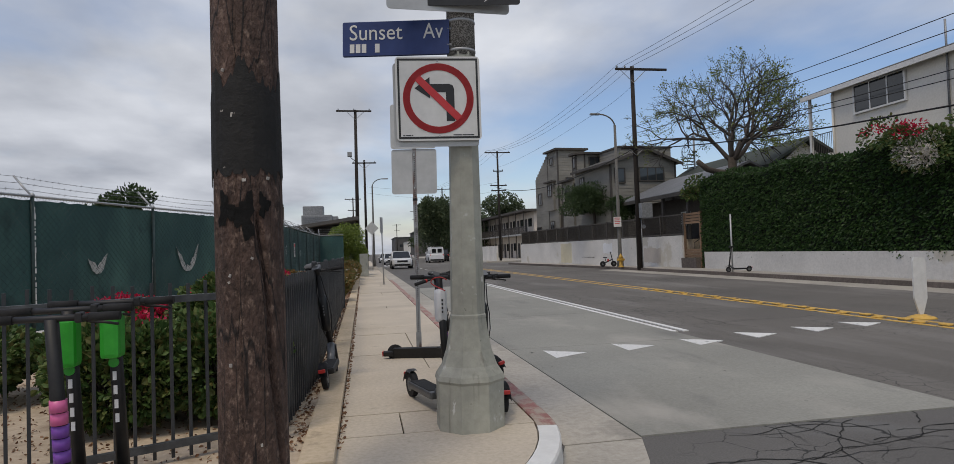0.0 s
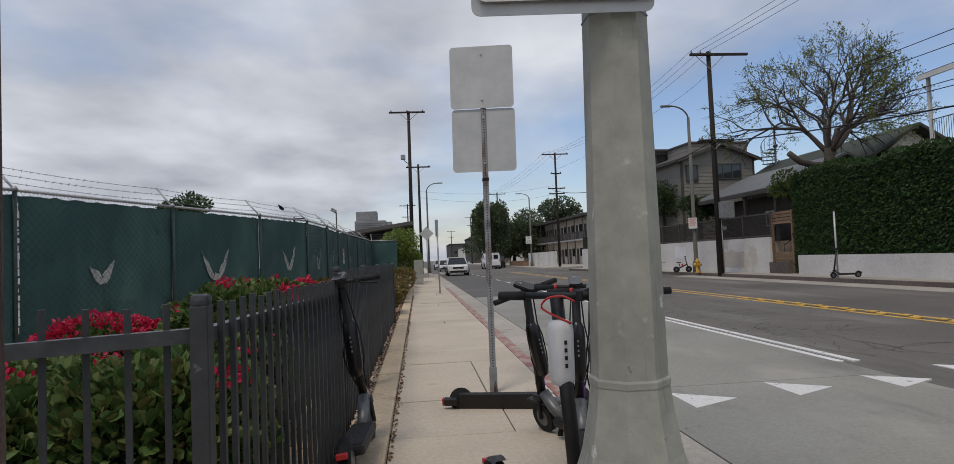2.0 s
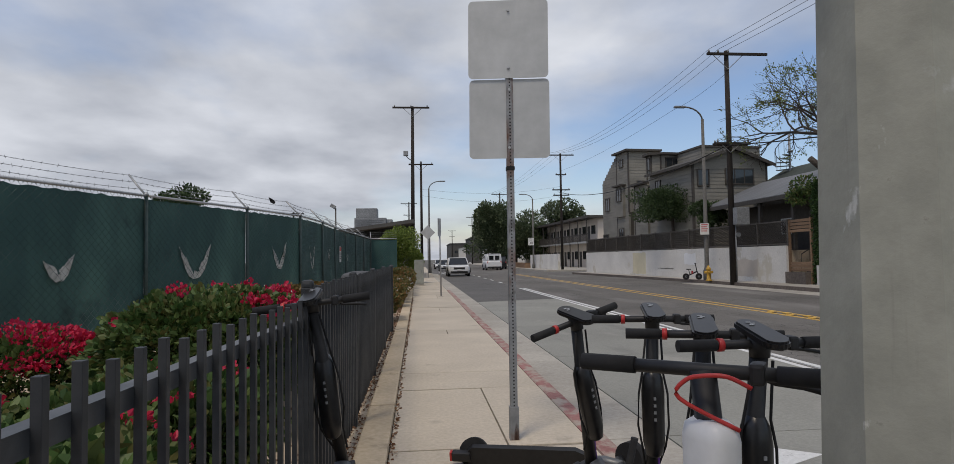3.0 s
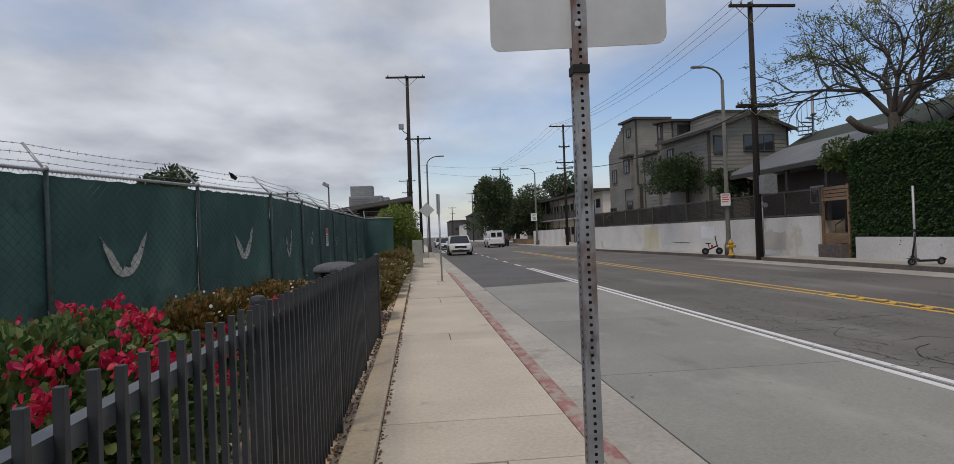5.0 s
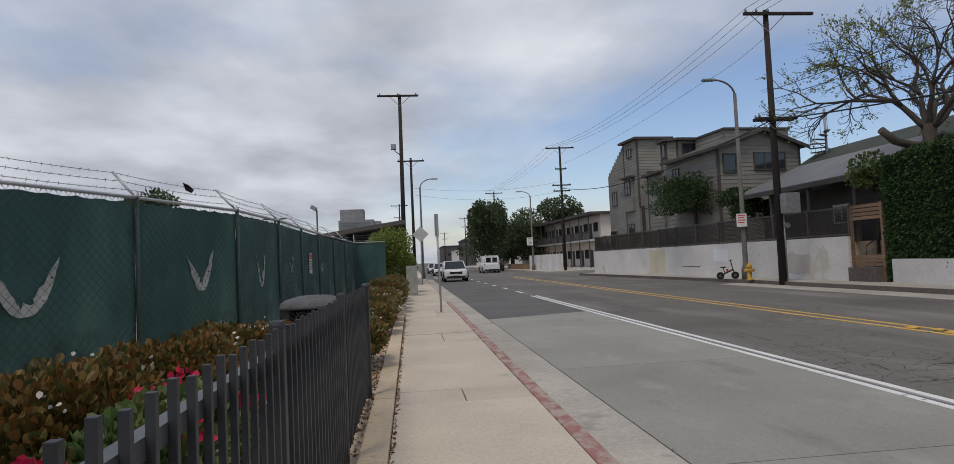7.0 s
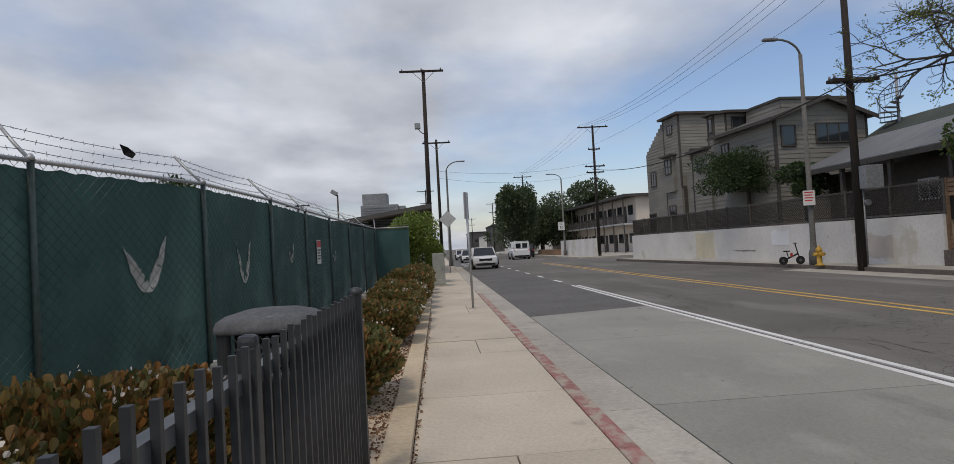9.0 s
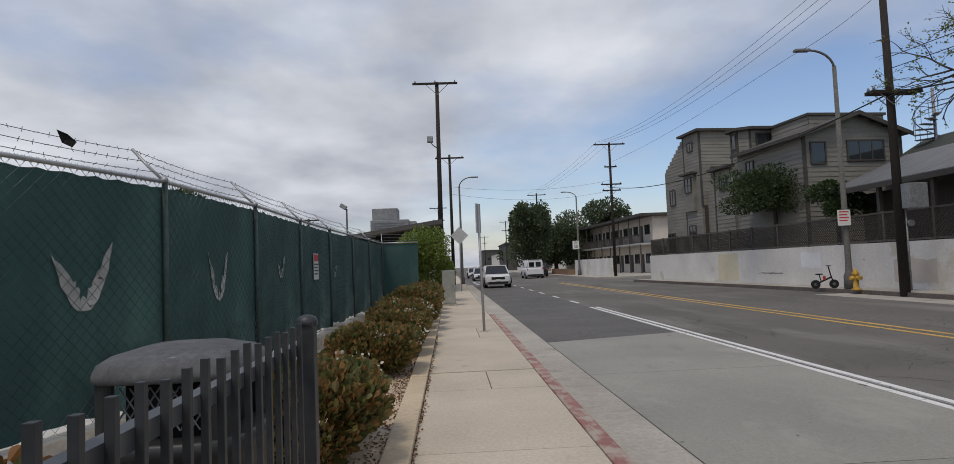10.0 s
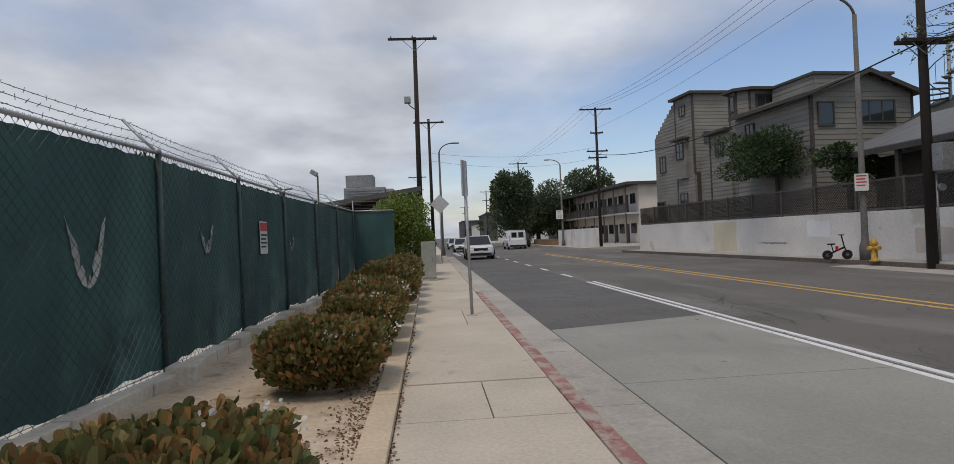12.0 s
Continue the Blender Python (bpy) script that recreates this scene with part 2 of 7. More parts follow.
screen_mat = material("green_windscreen", (0.021, 0.064, 0.063), (0.04, 0.104, 0.1), 260, 0.75, bump=0.01, big=0.35, big_scale=0.5)
overlay(screen_mat, (0.07, 0.16, 0.14), 0.8, 0.48, 0.74, stretch=(1, 1, 0.35))
overlay(screen_mat, (0.012, 0.035, 0.036), 1.1, 0.56, 0.7, stretch=(1, 1, 0.8))
overlay(screen_mat, (0.2, 0.27, 0.25), 26, 0.69, 0.74, where=(0.7, 0.48))
# torn and frayed cloth, whitened to paint light coming through the tears
flap_mat = material("torn_cloth_light", (0.66, 0.67, 0.65), (0.86, 0.86, 0.84), 7, 0.8, big=0.3, big_scale=3)
overlay(flap_mat, (0.06, 0.08, 0.075), 9, 0.6, 0.64, stretch=(0.5, 1, 1.6))
wood_pole = material("weathered_pole_wood", (0.036, 0.021, 0.016), (0.105, 0.064, 0.05), 9, 0.85, bump=0.05, bump_scale=26, big=0.4, big_scale=1.6, stretch=(3.0, 3.0, 1.5))
overlay(wood_pole, (0.2, 0.14, 0.11), 22, 0.55, 0.7, stretch=(1.6, 1.6, 0.8))
overlay(wood_pole, (0.018, 0.01, 0.007), 30, 0.62, 0.7, stretch=(1, 1, 0.6))
overlay(wood_pole, (0.01, 0.006, 0.005), 2.2, 0.02, 0.006, stretch=(4, 4, 0.35), kind="crack")
overlay(wood_pole, (0.01, 0.008, 0.007), 3, 0.66, 0.7, stretch=(3, 3, 0.8))
tar_mat = material("black_tar", (0.003, 0.003, 0.003), (0.009, 0.0085, 0.008), 14, 0.75, bump=0.03, big=0.3)
far_pole = material("dark_pole_wood", (0.013, 0.01, 0.008), (0.034, 0.026, 0.021), 8, 0.9, bump=0.02, stretch=(6, 6, 0.4))
pole_conc = material("painted_pole_concrete", (0.3, 0.302, 0.255), (0.39, 0.388, 0.33), 9, 0.75, bump=0.008, big=0.2, big_scale=1.5)
overlay(pole_conc, (0.52, 0.53, 0.5), 3.5, 0.62, 0.66)
overlay(pole_conc, (0.58, 0.58, 0.54), 9, 0.66, 0.69, stretch=(1, 1, 0.6))
overlay(pole_conc, (0.17, 0.16, 0.13), 5, 0.6, 0.75, stretch=(3, 3, 0.12))
overlay(pole_conc, (0.12, 0.115, 0.09), 18, 0.68, 0.76)
aggregate = material("pebble_concrete", (0.12, 0.115, 0.105), (0.42, 0.41, 0.39), 110, 0.9, bump=0.03, contrast=(0.45, 0.58))
sign_white = material("sign_white", (0.62, 0.62, 0.6), (0.7, 0.7, 0.68), 10, 0.45, big=0.08)
sign_black = material("sign_black", (0.012, 0.012, 0.013), (0.02, 0.02, 0.022), 10, 0.45)
sign_red = material("sign_red", (0.5, 0.025, 0.03), (0.56, 0.04, 0.045), 10, 0.45, big=0.1)
sign_blue = material("sign_blue", (0.012, 0.03, 0.13), (0.02, 0.045, 0.17), 8, 0.45, big=0.15)
sign_back = material("bare_aluminium", (0.42, 0.43, 0.43), (0.5, 0.51, 0.51), 5, 0.5, metal=0.3, big=0.1)
stucco_white = material("white_stucco_wall", (0.60, 0.585, 0.55), (0.70, 0.68, 0.64), 12, 0.9, bump=0.01, big=0.12)
overlay(stucco_white, (0.53, 0.5, 0.43), 0.4, 0.6, 0.63, stretch=(1, 1, 0.8))
overlay(stucco_white, (0.38, 0.35, 0.31), 2.0, 0.7, 0.76)
cream = material("cream_stucco", (0.66, 0.63, 0.56), (0.74, 0.71, 0.64), 14, 0.9, bump=0.006, big=0.1)
siding = material("grey_siding", (0.19, 0.184, 0.162), (0.235, 0.228, 0.203), 9, 0.85, big=0.2, big_scale=0.5, stretch=(1, 1, 2.5))
siding_dark = material("dark_grey_trim", (0.05, 0.045, 0.04), (0.075, 0.068, 0.06), 9, 0.8)
roofing = material("grey_roofing", (0.06, 0.058, 0.056), (0.1, 0.097, 0.092), 20, 0.9, bump=0.01)
tin = material("weathered_tin", (0.13, 0.132, 0.135), (0.2, 0.203, 0.205), 6, 0.55, metal=0.3, stretch=(1, 6, 1))
green_roof = material("dark_green_shingle", (0.035, 0.045, 0.037), (0.06, 0.072, 0.06), 16, 0.9, bump=0.01)
lattice_mat = material("weathered_lattice_wood", (0.062, 0.056, 0.05), (0.11, 0.1, 0.09), 9, 0.9, rand=0.15)
slat_mat = material("tan_slat_wood", (0.17, 0.105, 0.06), (0.26, 0.165, 0.1), 7, 0.8, rand=0.12, stretch=(1, 1, 6))
win_glass = glass_dark("window_glass")
car_glass = glass_dark("car_glass", (0.012, 0.014, 0.016))
rubber = material("rubber", (0.006, 0.006, 0.007), (0.015, 0.015, 0.016), 20, 0.85)
black_plastic = material("black_plastic", (0.005, 0.005, 0.006), (0.012, 0.012, 0.013), 25, 0.55, big=0.2)
bark = material("bark", (0.04, 0.033, 0.028), (0.095, 0.08, 0.066), 12, 0.95, bump=0.03, stretch=(4, 4, 1))
ivy_leaf = leafy("ivy_leaves", [(0.018, 0.042, 0.011), (0.033, 0.074, 0.018), (0.053, 0.11, 0.027), (0.025, 0.055, 0.015)])
# near-black, painting the shade deep between the ivy leaves
hedge_shade = material("hedge_inner_shade", (0.006, 0.012, 0.005), (0.012, 0.02, 0.008), 9, 1.0)
oak_leaf = leafy("dark_tree_leaves", [(0.022, 0.042, 0.015), (0.045, 0.076, 0.026), (0.075, 0.115, 0.04)])
far_leaf = leafy("street_tree_leaves", [(0.045, 0.07, 0.035), (0.085, 0.115, 0.055), (0.14, 0.17, 0.09)])
bough_leaf = leafy("shrub_leaves", [(0.035, 0.075, 0.02), (0.075, 0.135, 0.035), (0.14, 0.19, 0.06), (0.12, 0.11, 0.035)])
haw_leaf = leafy("hawthorn_leaves", [(0.06, 0.08, 0.024), (0.13, 0.14, 0.045), (0.25, 0.13, 0.048), (0.09, 0.115, 0.035), (0.32, 0.16, 0.06), (0.22, 0.19, 0.075), (0.07, 0.09, 0.03)])
haw_rust = leafy("rusty_hawthorn_leaves", [(0.05, 0.062, 0.018), (0.13, 0.072, 0.022), (0.25, 0.11, 0.03), (0.08, 0.09, 0.026), (0.18, 0.095, 0.03), (0.045, 0.06, 0.017), (0.22, 0.14, 0.042), (0.06, 0.07, 0.02)])
lime_leaf = leafy("light_green_leaves", [(0.08, 0.13, 0.022), (0.16, 0.22, 0.04), (0.25, 0.3, 0.07)])
red_petal = leafy("magenta_red_petals", [(0.42, 0.012, 0.05), (0.58, 0.02, 0.06), (0.5, 0.03, 0.10)], through=0.3)
white_petal = leafy("white_petals", [(0.55, 0.52, 0.47), (0.7, 0.66, 0.6)])


# ---- builders ----
def box(bm, lo, hi, m=None, bevel=0.0):
    vs = [bm.verts.new((x, y, z)) for x in (lo[0], hi[0]) for y in (lo[1], hi[1]) for z in (lo[2], hi[2])]
    fs = [bm.faces.new([vs[i] for i in f]) for f in ((0, 1, 3, 2), (4, 6, 7, 5), (0, 4, 5, 1), (2, 3, 7, 6), (0, 2, 6, 4), (1, 5, 7, 3))]
    if bevel:
        es = list({e for f in fs for e in f.edges})
        out = bmesh.ops.bevel(bm, geom=es, offset=bevel, segments=2, profile=0.6, affect="EDGES")
        vs = list({v for v in vs if v.is_valid} | {v for v in out["verts"] if v.is_valid})
    if m is not None:
        for v in vs:
            v.co = m @ v.co
    return vs


def rod(bm, a, b, r0, r1=None, seg=8, caps=True):
    a, b = Vector(a), Vector(b)
    r1 = r0 if r1 is None else r1
    q = (b - a).to_track_quat("Z", "Y")
    rings = []
    for p, r in ((a, r0), (b, r1)):
        rings.append([bm.verts.new(p + q @ Vector((r * math.cos(2 * math.pi * i / seg), r * math.sin(2 * math.pi * i / seg), 0))) for i in range(seg)])
    for i in range(seg):
        f = bm.faces.new((rings[0][i], rings[0][(i + 1) % seg], rings[1][(i + 1) % seg], rings[1][i]))
        f.smooth = seg > 5
    if caps:
        bm.faces.new(rings[0][::-1])
        bm.faces.new(rings[1])


def tube(bm, pts, r, seg=6, taper=None):
    """A bent rod through points."""
    pts = [Vector(p) for p in pts]
    rings = []
    up = Vector((0, 0, 1))
    for i, p in enumerate(pts):
        d = (pts[min(i + 1, len(pts) - 1)] - pts[max(i - 1, 0)]).normalized()
        side = d.cross(up)
        side = side.normalized() if side.length > 0.05 else Vector((1, 0, 0))
        top = side.cross(d).normalized()
        rr = r if taper is None else r + (taper - r) * i / (len(pts) - 1)
        rings.append([bm.verts.new(p + rr * (math.cos(2 * math.pi * k / seg) * side + math.sin(2 * math.pi * k / seg) * top)) for k in range(seg)])
    for a, b in zip(rings, rings[1:]):
        for k in range(seg):
            f = bm.faces.new((a[k], a[(k + 1) % seg], b[(k + 1) % seg], b[k]))
            f.smooth = True
    bm.faces.new(rings[0][::-1])
    bm.faces.new(rings[-1])


def lathe(bm, rows, seg=24, at=(0, 0, 0), smooth=True):
    """Rings of (radius, height) about an upright axis."""
    rings = [[bm.verts.new((at[0] + r * math.cos(2 * math.pi * (k + 0.5) / seg), at[1] + r * math.sin(2 * math.pi * (k + 0.5) / seg), at[2] + z)) for k in range(seg)] for r, z in rows]
    for a, b in zip(rings, rings[1:]):
        for k in range(seg):
            f = bm.faces.new((a[k], a[(k + 1) % seg], b[(k + 1) % seg], b[k]))
            f.smooth = smooth
    bm.faces.new(rings[0][::-1])
    bm.faces.new(rings[-1])


def prism(bm, outline, depth, m=None):
    """A flat outline of (u, v), given depth: u to x, v to z, depth along y."""
    a = [bm.verts.new((u, 0, v)) for u, v in outline]
    b = [bm.verts.new((u, depth, v)) for u, v in outline]
    n = len(outline)
    bm.faces.new(a)
    bm.faces.new(b[::-1])
    for i in range(n):
        bm.faces.new((a[(i + 1) % n], a[i], b[i], b[(i + 1) % n]))
    if m is not None:
        for v in a + b:
            v.co = m @ v.co


def part(name, bm, mat, parent=None, label="", m=None):
    me = bpy.data.meshes.new(name)
    bmesh.ops.recalc_face_normals(bm, faces=bm.faces)
    bm.to_mesh(me)
    bm.free()
    me.materials.append(mat)
    ob = new(name, me)
    if parent is not None:
        ob.parent = parent
    if m is not None:
        ob.matrix_basis = m
    if label:
        ob["label"] = label
    return ob


def raw(name, verts, faces, mat, parent=None, label="", smooth=False):
    me = bpy.data.meshes.new(name)
    me.from_pydata(verts, [], faces)
    me.materials.append(mat)
    if smooth:
        me.polygons.foreach_set("use_smooth", [True] * len(me.polygons))
    ob = new(name, me)
    if parent is not None:
        ob.parent = parent
    if label:
        ob["label"] = label
    return ob


def thing(name, m, label, category, group="", kind=""):
    ob = new(name)
    ob.empty_display_size = 0.1
    ob.matrix_basis = m
    return tagged(ob, label, category, group, kind)


def B():
    return bmesh.new()


def boxed(name, lo, hi, mat, parent=None, label="", bevel=0.0, m=None):
    bm = B()
    box(bm, lo, hi, bevel=bevel)
    return part(name, bm, mat, parent, label, m)


def lettering(text, size, mat, parent, m, name="lettering", label="", extrude=0.0015, align="CENTER", wide=1.0):
    cu = bpy.data.curves.new(name, "FONT")
    cu.body, cu.size, cu.extrude, cu.align_x, cu.align_y = text, size, extrude, align, "CENTER"
    cu.resolution_u = 3
    tmp = bpy.data.objects.new(name, cu)
    me = bpy.data.meshes.new_from_object(tmp)
    bpy.data.objects.remove(tmp)
    me.materials.clear()
    me.materials.append(mat)
    ob = new(name, me)
    ob.parent = parent
    ob.matrix_basis = m @ Matrix.Diagonal((wide, 1, 1, 1))
    if label:
        ob["label"] = label
    return ob


def leaves(rng, spots, size, droop=0.5, jitter=0.35, wide=0.3, rounded=False):
    """Many small folded leaves, one at each (place, outward) spot; returns vertices and faces."""
    vs, fs = [], []
    for p, out in spots:
        s = size * (1 - jitter + 2 * jitter * rng.random())
        d = (Vector(out) + Vector((rng.uniform(-1, 1), rng.uniform(-1, 1), rng.uniform(-0.8, 1))) * droop)
        d = d.normalized() if d.length > 1e-3 else Vector((0, 0, 1))
        side = d.cross(Vector((rng.uniform(-1, 1), rng.uniform(-1, 1), rng.uniform(-1, 1))))
        side = side.normalized() if side.length > 1e-3 else Vector((1, 0, 0))
        n = side.cross(d)
        w, lift = s * wide, s * 0.12
        k = len(vs)
        c = Vector(p)
        if rounded:
            rim = ((0.0, 0.0), (0.22, 0.5), (0.5, 0.92), (0.78, 0.9), (0.95, 0.5), (1.0, 0.0))
            vs += [c] + [c + d * s * u + side * w * v + n * lift * v for u, v in rim[1:5]] + [c + d * s] + [c + d * s * u - side * w * v + n * lift * v for u, v in rim[4:0:-1]]
            fs += [(k, k + 1, k + 2, k + 3, k + 4, k + 5), (k, k + 5, k + 6, k + 7, k + 8, k + 9)]
            continue
        vs += [c, c + d * s * 0.38 + side * w * 0.85 + n * lift, c + d * s * 0.76 + side * w * 0.78 + n * lift, c + d * s, c + d * s * 0.76 - side * w * 0.78 + n * lift, c + d * s * 0.38 - side * w * 0.85 + n * lift]
        fs += [(k, k + 1, k + 2, k + 3), (k, k + 3, k + 4, k + 5)]
    return vs, fs


def blob_spots(rng, count, centre, radii, lumps=5, inner=0.55):
    """Spots over an uneven, lumpy crown."""
    hubs = [(Vector((rng.uniform(-0.72, 0.72) * radii[0], rng.uniform(-0.72, 0.72) * radii[1], rng.uniform(-0.5, 0.65) * radii[2])), rng.uniform(0.26, 0.52)) for _ in range(lumps)]
    out = []
    for i in range(count):
        h, k = hubs[i % lumps]
        u = Vector((rng.gauss(0, 1), rng.gauss(0, 1), rng.gauss(0, 1))).normalized()
        r = inner + (1 - inner) * rng.random() ** 0.5
        p = h + Vector((u.x * radii[0], u.y * radii[1], u.z * radii[2])) * k * r
        out.append((Vector(centre) + p, u))
    return out


# ---- setting: ground, roads, pavements ----
def right_kerb(y):
    return 15.1 if y < 34 else 15.1 - (y - 34) * 0.06 if y < 57 else 13.7


ROAD_Z = -0.15
ground = boxed("ground", (-1500, -1500, -0.6), (1500, 3000, -0.21), asphalt)
tagged(ground, "grey city ground reaching to the horizon", "ground", kind="structure")
bm = B()
ys = [-60, 0, 34, 57, 58, 67, 68, 120, 900]
ls = [bm.verts.new((-14 if y < 0 else 1.3, y, ROAD_Z)) for y in ys]
rs = [bm.verts.new((right_kerb(y) + (40 if y in (58, 67) else 0), y, ROAD_Z)) for y in ys]
for i in range(len(ys) - 1):
    bm.faces.new((ls[i], rs[i], rs[i + 1], ls[i + 1]))
road = part("road", bm, asphalt)
tagged(road, "weathered grey asphalt street with cracks and patches", "road", kind="structure")
patch = boxed("road_patch", (2.03, 23.15, ROAD_Z - 0.05), (5.0, 120, ROAD_Z + 0.006), fresh_asphalt)
tagged(patch, "darker newer asphalt kerb lane", "road", kind="structure")
side_road = boxed("side_road", (-14, -30, ROAD_Z - 0.05), (5.3, 2.62, ROAD_Z + 0.004), fresh_asphalt)
tagged(side_road, "dark cracked asphalt of the side street", "road", kind="structure")

pavement = boxed("pavement", (-0.158, 2.76, -0.4), (1.27, 120, -0.03), joint_mat)
tagged(pavement, "narrow pale concrete pavement with slab joints", "pavement", kind="structure")
bm = B()
rim = [(-0.775 + 2.04 * math.cos(radians(a)), 2.95 - 2.04 * math.sin(radians(a))) for a in (6, 12, 18, 24, 30, 36, 42, 47)]
outline = [(-0.158, 2.74)] + rim + [(0.62, -6), (-9, -6), (-9, 1.99), (-0.158, 1.99)]
lo = [bm.verts.new((x, y, -0.4)) for x, y in outline]
hi = [bm.verts.new((x, y, -0.004)) for x, y in outline]
bm.faces.new(hi)
for k in range(len(outline)):
    bm.faces.new((lo[k], lo[(k + 1) % len(lo)], hi[(k + 1) % len(lo)], hi[k]))
corner_walk = part("corner_pavement", bm, concrete)
tagged(corner_walk, "concrete pavement at the street corner", "pavement", kind="structure")
bm = B()
box(bm, (-12, 2.0, -0.4), (-0.33, 60, 0.03))
bed = part("planting_bed", bm, dirt)
tagged(bed, "bare sandy dirt planting bed with dry leaves", "ground", kind="structure")
bm = B()
rs = []
for y in (-60, 0, 34, 57):
    rs.append([bm.verts.new(p) for p in ((right_kerb(y) + 0.15, y, 0.0), (right_kerb(y) + 7, y, 0.0), (right_kerb(y) + 7, y, -0.4), (right_kerb(y) + 0.15, y, -0.4))])
for a, b in zip(rs, rs[1:]):
    for i in range(4):
        bm.faces.new((a[i], a[(i + 1) % 4], b[(i + 1) % 4], b[i]))
bm.faces.new(rs[0])
bm.faces.new(rs[-1])
far_walk = part("far_pavement", bm, gutter_mat)
tagged(far_walk, "grey concrete pavement across the street", "pavement", kind="structure")
boxed_far = boxed("far_pavement_beyond", (13.7, 68, -0.4), (22, 300, 0.0), gutter_mat)
tagged(boxed_far, "grey pavement past the side street", "pavement", kind="structure")
bm = B()
pts = [(-60, 15.1), (34, 15.1), (57, 13.72)]
for (y0, x0), (y1, x1) in zip(pts, pts[1:]):
    vs = []
    for y, x in ((y0, x0), (y1, x1)):
        vs.append([bm.verts.new(p) for p in ((x, y, -0.3), (x + 0.02, y, 0.0), (x + 0.15, y, 0.004), (x + 0.15, y, -0.3))])
    for i in range(4):
        bm.faces.new((vs[0][i], vs[0][(i + 1) % 4], vs[1][(i + 1) % 4], vs[1][i]))
dark_kerb = material("dark_kerb", (0.09, 0.075, 0.065), (0.15, 0.125, 0.11), 9, 0.9, bump=0.01)
tagged(part("kerb_far", bm, dark_kerb), "dark stained kerb across the street", "kerb", kind="structure")
far_gut = boxed("gutter_far", (13.9, -60, ROAD_Z - 0.1), (15.1, 34, ROAD_Z + 0.008), gutter_mat)
tagged(far_gut, "pale concrete gutter strip across the street", "gutter", kind="structure")

# pavement slabs
slab_rows = [2.75, 3.35, 5.2, 6.35, 8.36, 9.3, 13.1, 13.75, 15.6, 18.05, 19.3, 21.3, 23.3, 25.4, 27.5, 29.8, 32.2, 34.5, 37, 39.5, 42, 45, 48, 52, 56, 60]
SPLIT = {2.75: 0.3, 5.2: 0.74, 6.35: 0.68, 13.1: 0.57, 18.05: 0.61, 23.3: 0.72}
rng = random.Random(4)
for y0, y1 in zip(slab_rows, slab_rows[1:]):
    xs = [-0.157, SPLIT.get(y0), 1.27] if y0 in SPLIT else [-0.157, 1.27]
    for x0, x1 in zip(xs, xs[1:]):
        bm = B()
        box(bm, (x0 + 0.005, y0 + 0.008, -0.06), (x1 - 0.005, y1 - 0.008, rng.uniform(-0.006, 0.006)), bevel=0.004)
        part("slab", bm, concrete, pavement)
bm = B()
box(bm, (-0.12, 60, -0.06), (1.27, 120, 0))
part("slab_run", bm, concrete, pavement)

# kerbs beside the pavement: red kerb to the road, low edging to the bed
kerb = thing("kerb", pose(0, 0, 0), "street kerb with worn red paint", "kerb", kind="structure")
y = 2.955
while y < 44:
    L = 2.4
    bm = B()
    box(bm, (1.275, y + 0.004, -0.3), (1.425, y + L - 0.004, 0.002), bevel=0.018)
    part("kerb_stone", bm, red_mat if y < 27 else gutter_mat, kerb)
    y += L
boxed("kerb_run", (1.275, y, -0.3), (1.425, 120, 0.0), gutter_mat, kerb)
KC, KR = (-0.775, 2.95), 2.2


def kerb_arc(r, a0, a1, n=8):
    return [(KC[0] + r * math.cos(radians(a0 + (a1 - a0) * k / n)), KC[1] - r * math.sin(radians(a0 + (a1 - a0) * k / n))) for k in range(n + 1)]


for a0, a1, mat, lab in ((0.0, 8.6, red_mat, ""), (8.8, 47, sign_white, "pale painted curved kerb end")):
    bm = B()
    rings = [[bm.verts.new(p) for p in ((*a, -0.3), (*a, 0.003), (b[0] - 0.012, b[1], 0.003), (*b, -0.012), (b[0] + 0.015, b[1], -0.3))] for a, b in zip(kerb_arc(KR - 0.15, a0, a1), kerb_arc(KR, a0, a1))]
    for r0, r1 in zip(rings, rings[1:]):
        for i in range(5):
            bm.faces.new((r0[i], r0[(i + 1) % 5], r1[(i + 1) % 5], r1[i]))
    bm.faces.new(rings[0])
    bm.faces.new(rings[-1])
    part("kerb_return", bm, mat, kerb, lab)

edging = thing("edging", pose(0, 0, 0), "low tan concrete edging beside the planting bed", "edging", kind="structure")
y = 2.1
rng = random.Random(8)
while y < 40:
    L = rng.choice((1.5, 1.85, 2.1))
    bm = B()
    box(bm, (-0.375, y + 0.004, -0.2), (-0.158, y + L - 0.006, 0.055 + rng.uniform(-0.006, 0.006)), bevel=0.014)
    part("edging_stone", bm, curb_mat, edging)
    y += L

gutter = boxed("gutter", (1.425, 2.6, ROAD_Z - 0.1), (2.045, 120, ROAD_Z - 0.002), joint_mat)
tagged(gutter, "pale concrete gutter beside the red kerb", "gutter", kind="structure")
bm = B()
apron = [(1.43, 2.56), (2.02, 2.56), (1.86, 2.1), (1.55, 1.5), (1.1, 0.9), (0.7, 0.9), (0.75, 1.35), (1.0, 1.7), (1.2, 2.0)]
top = [bm.verts.new((x, y, ROAD_Z + 0.012)) for x, y in apron]
foot = [bm.verts.new((x, y, ROAD_Z - 0.05)) for x, y in apron]
bm.faces.new(top)
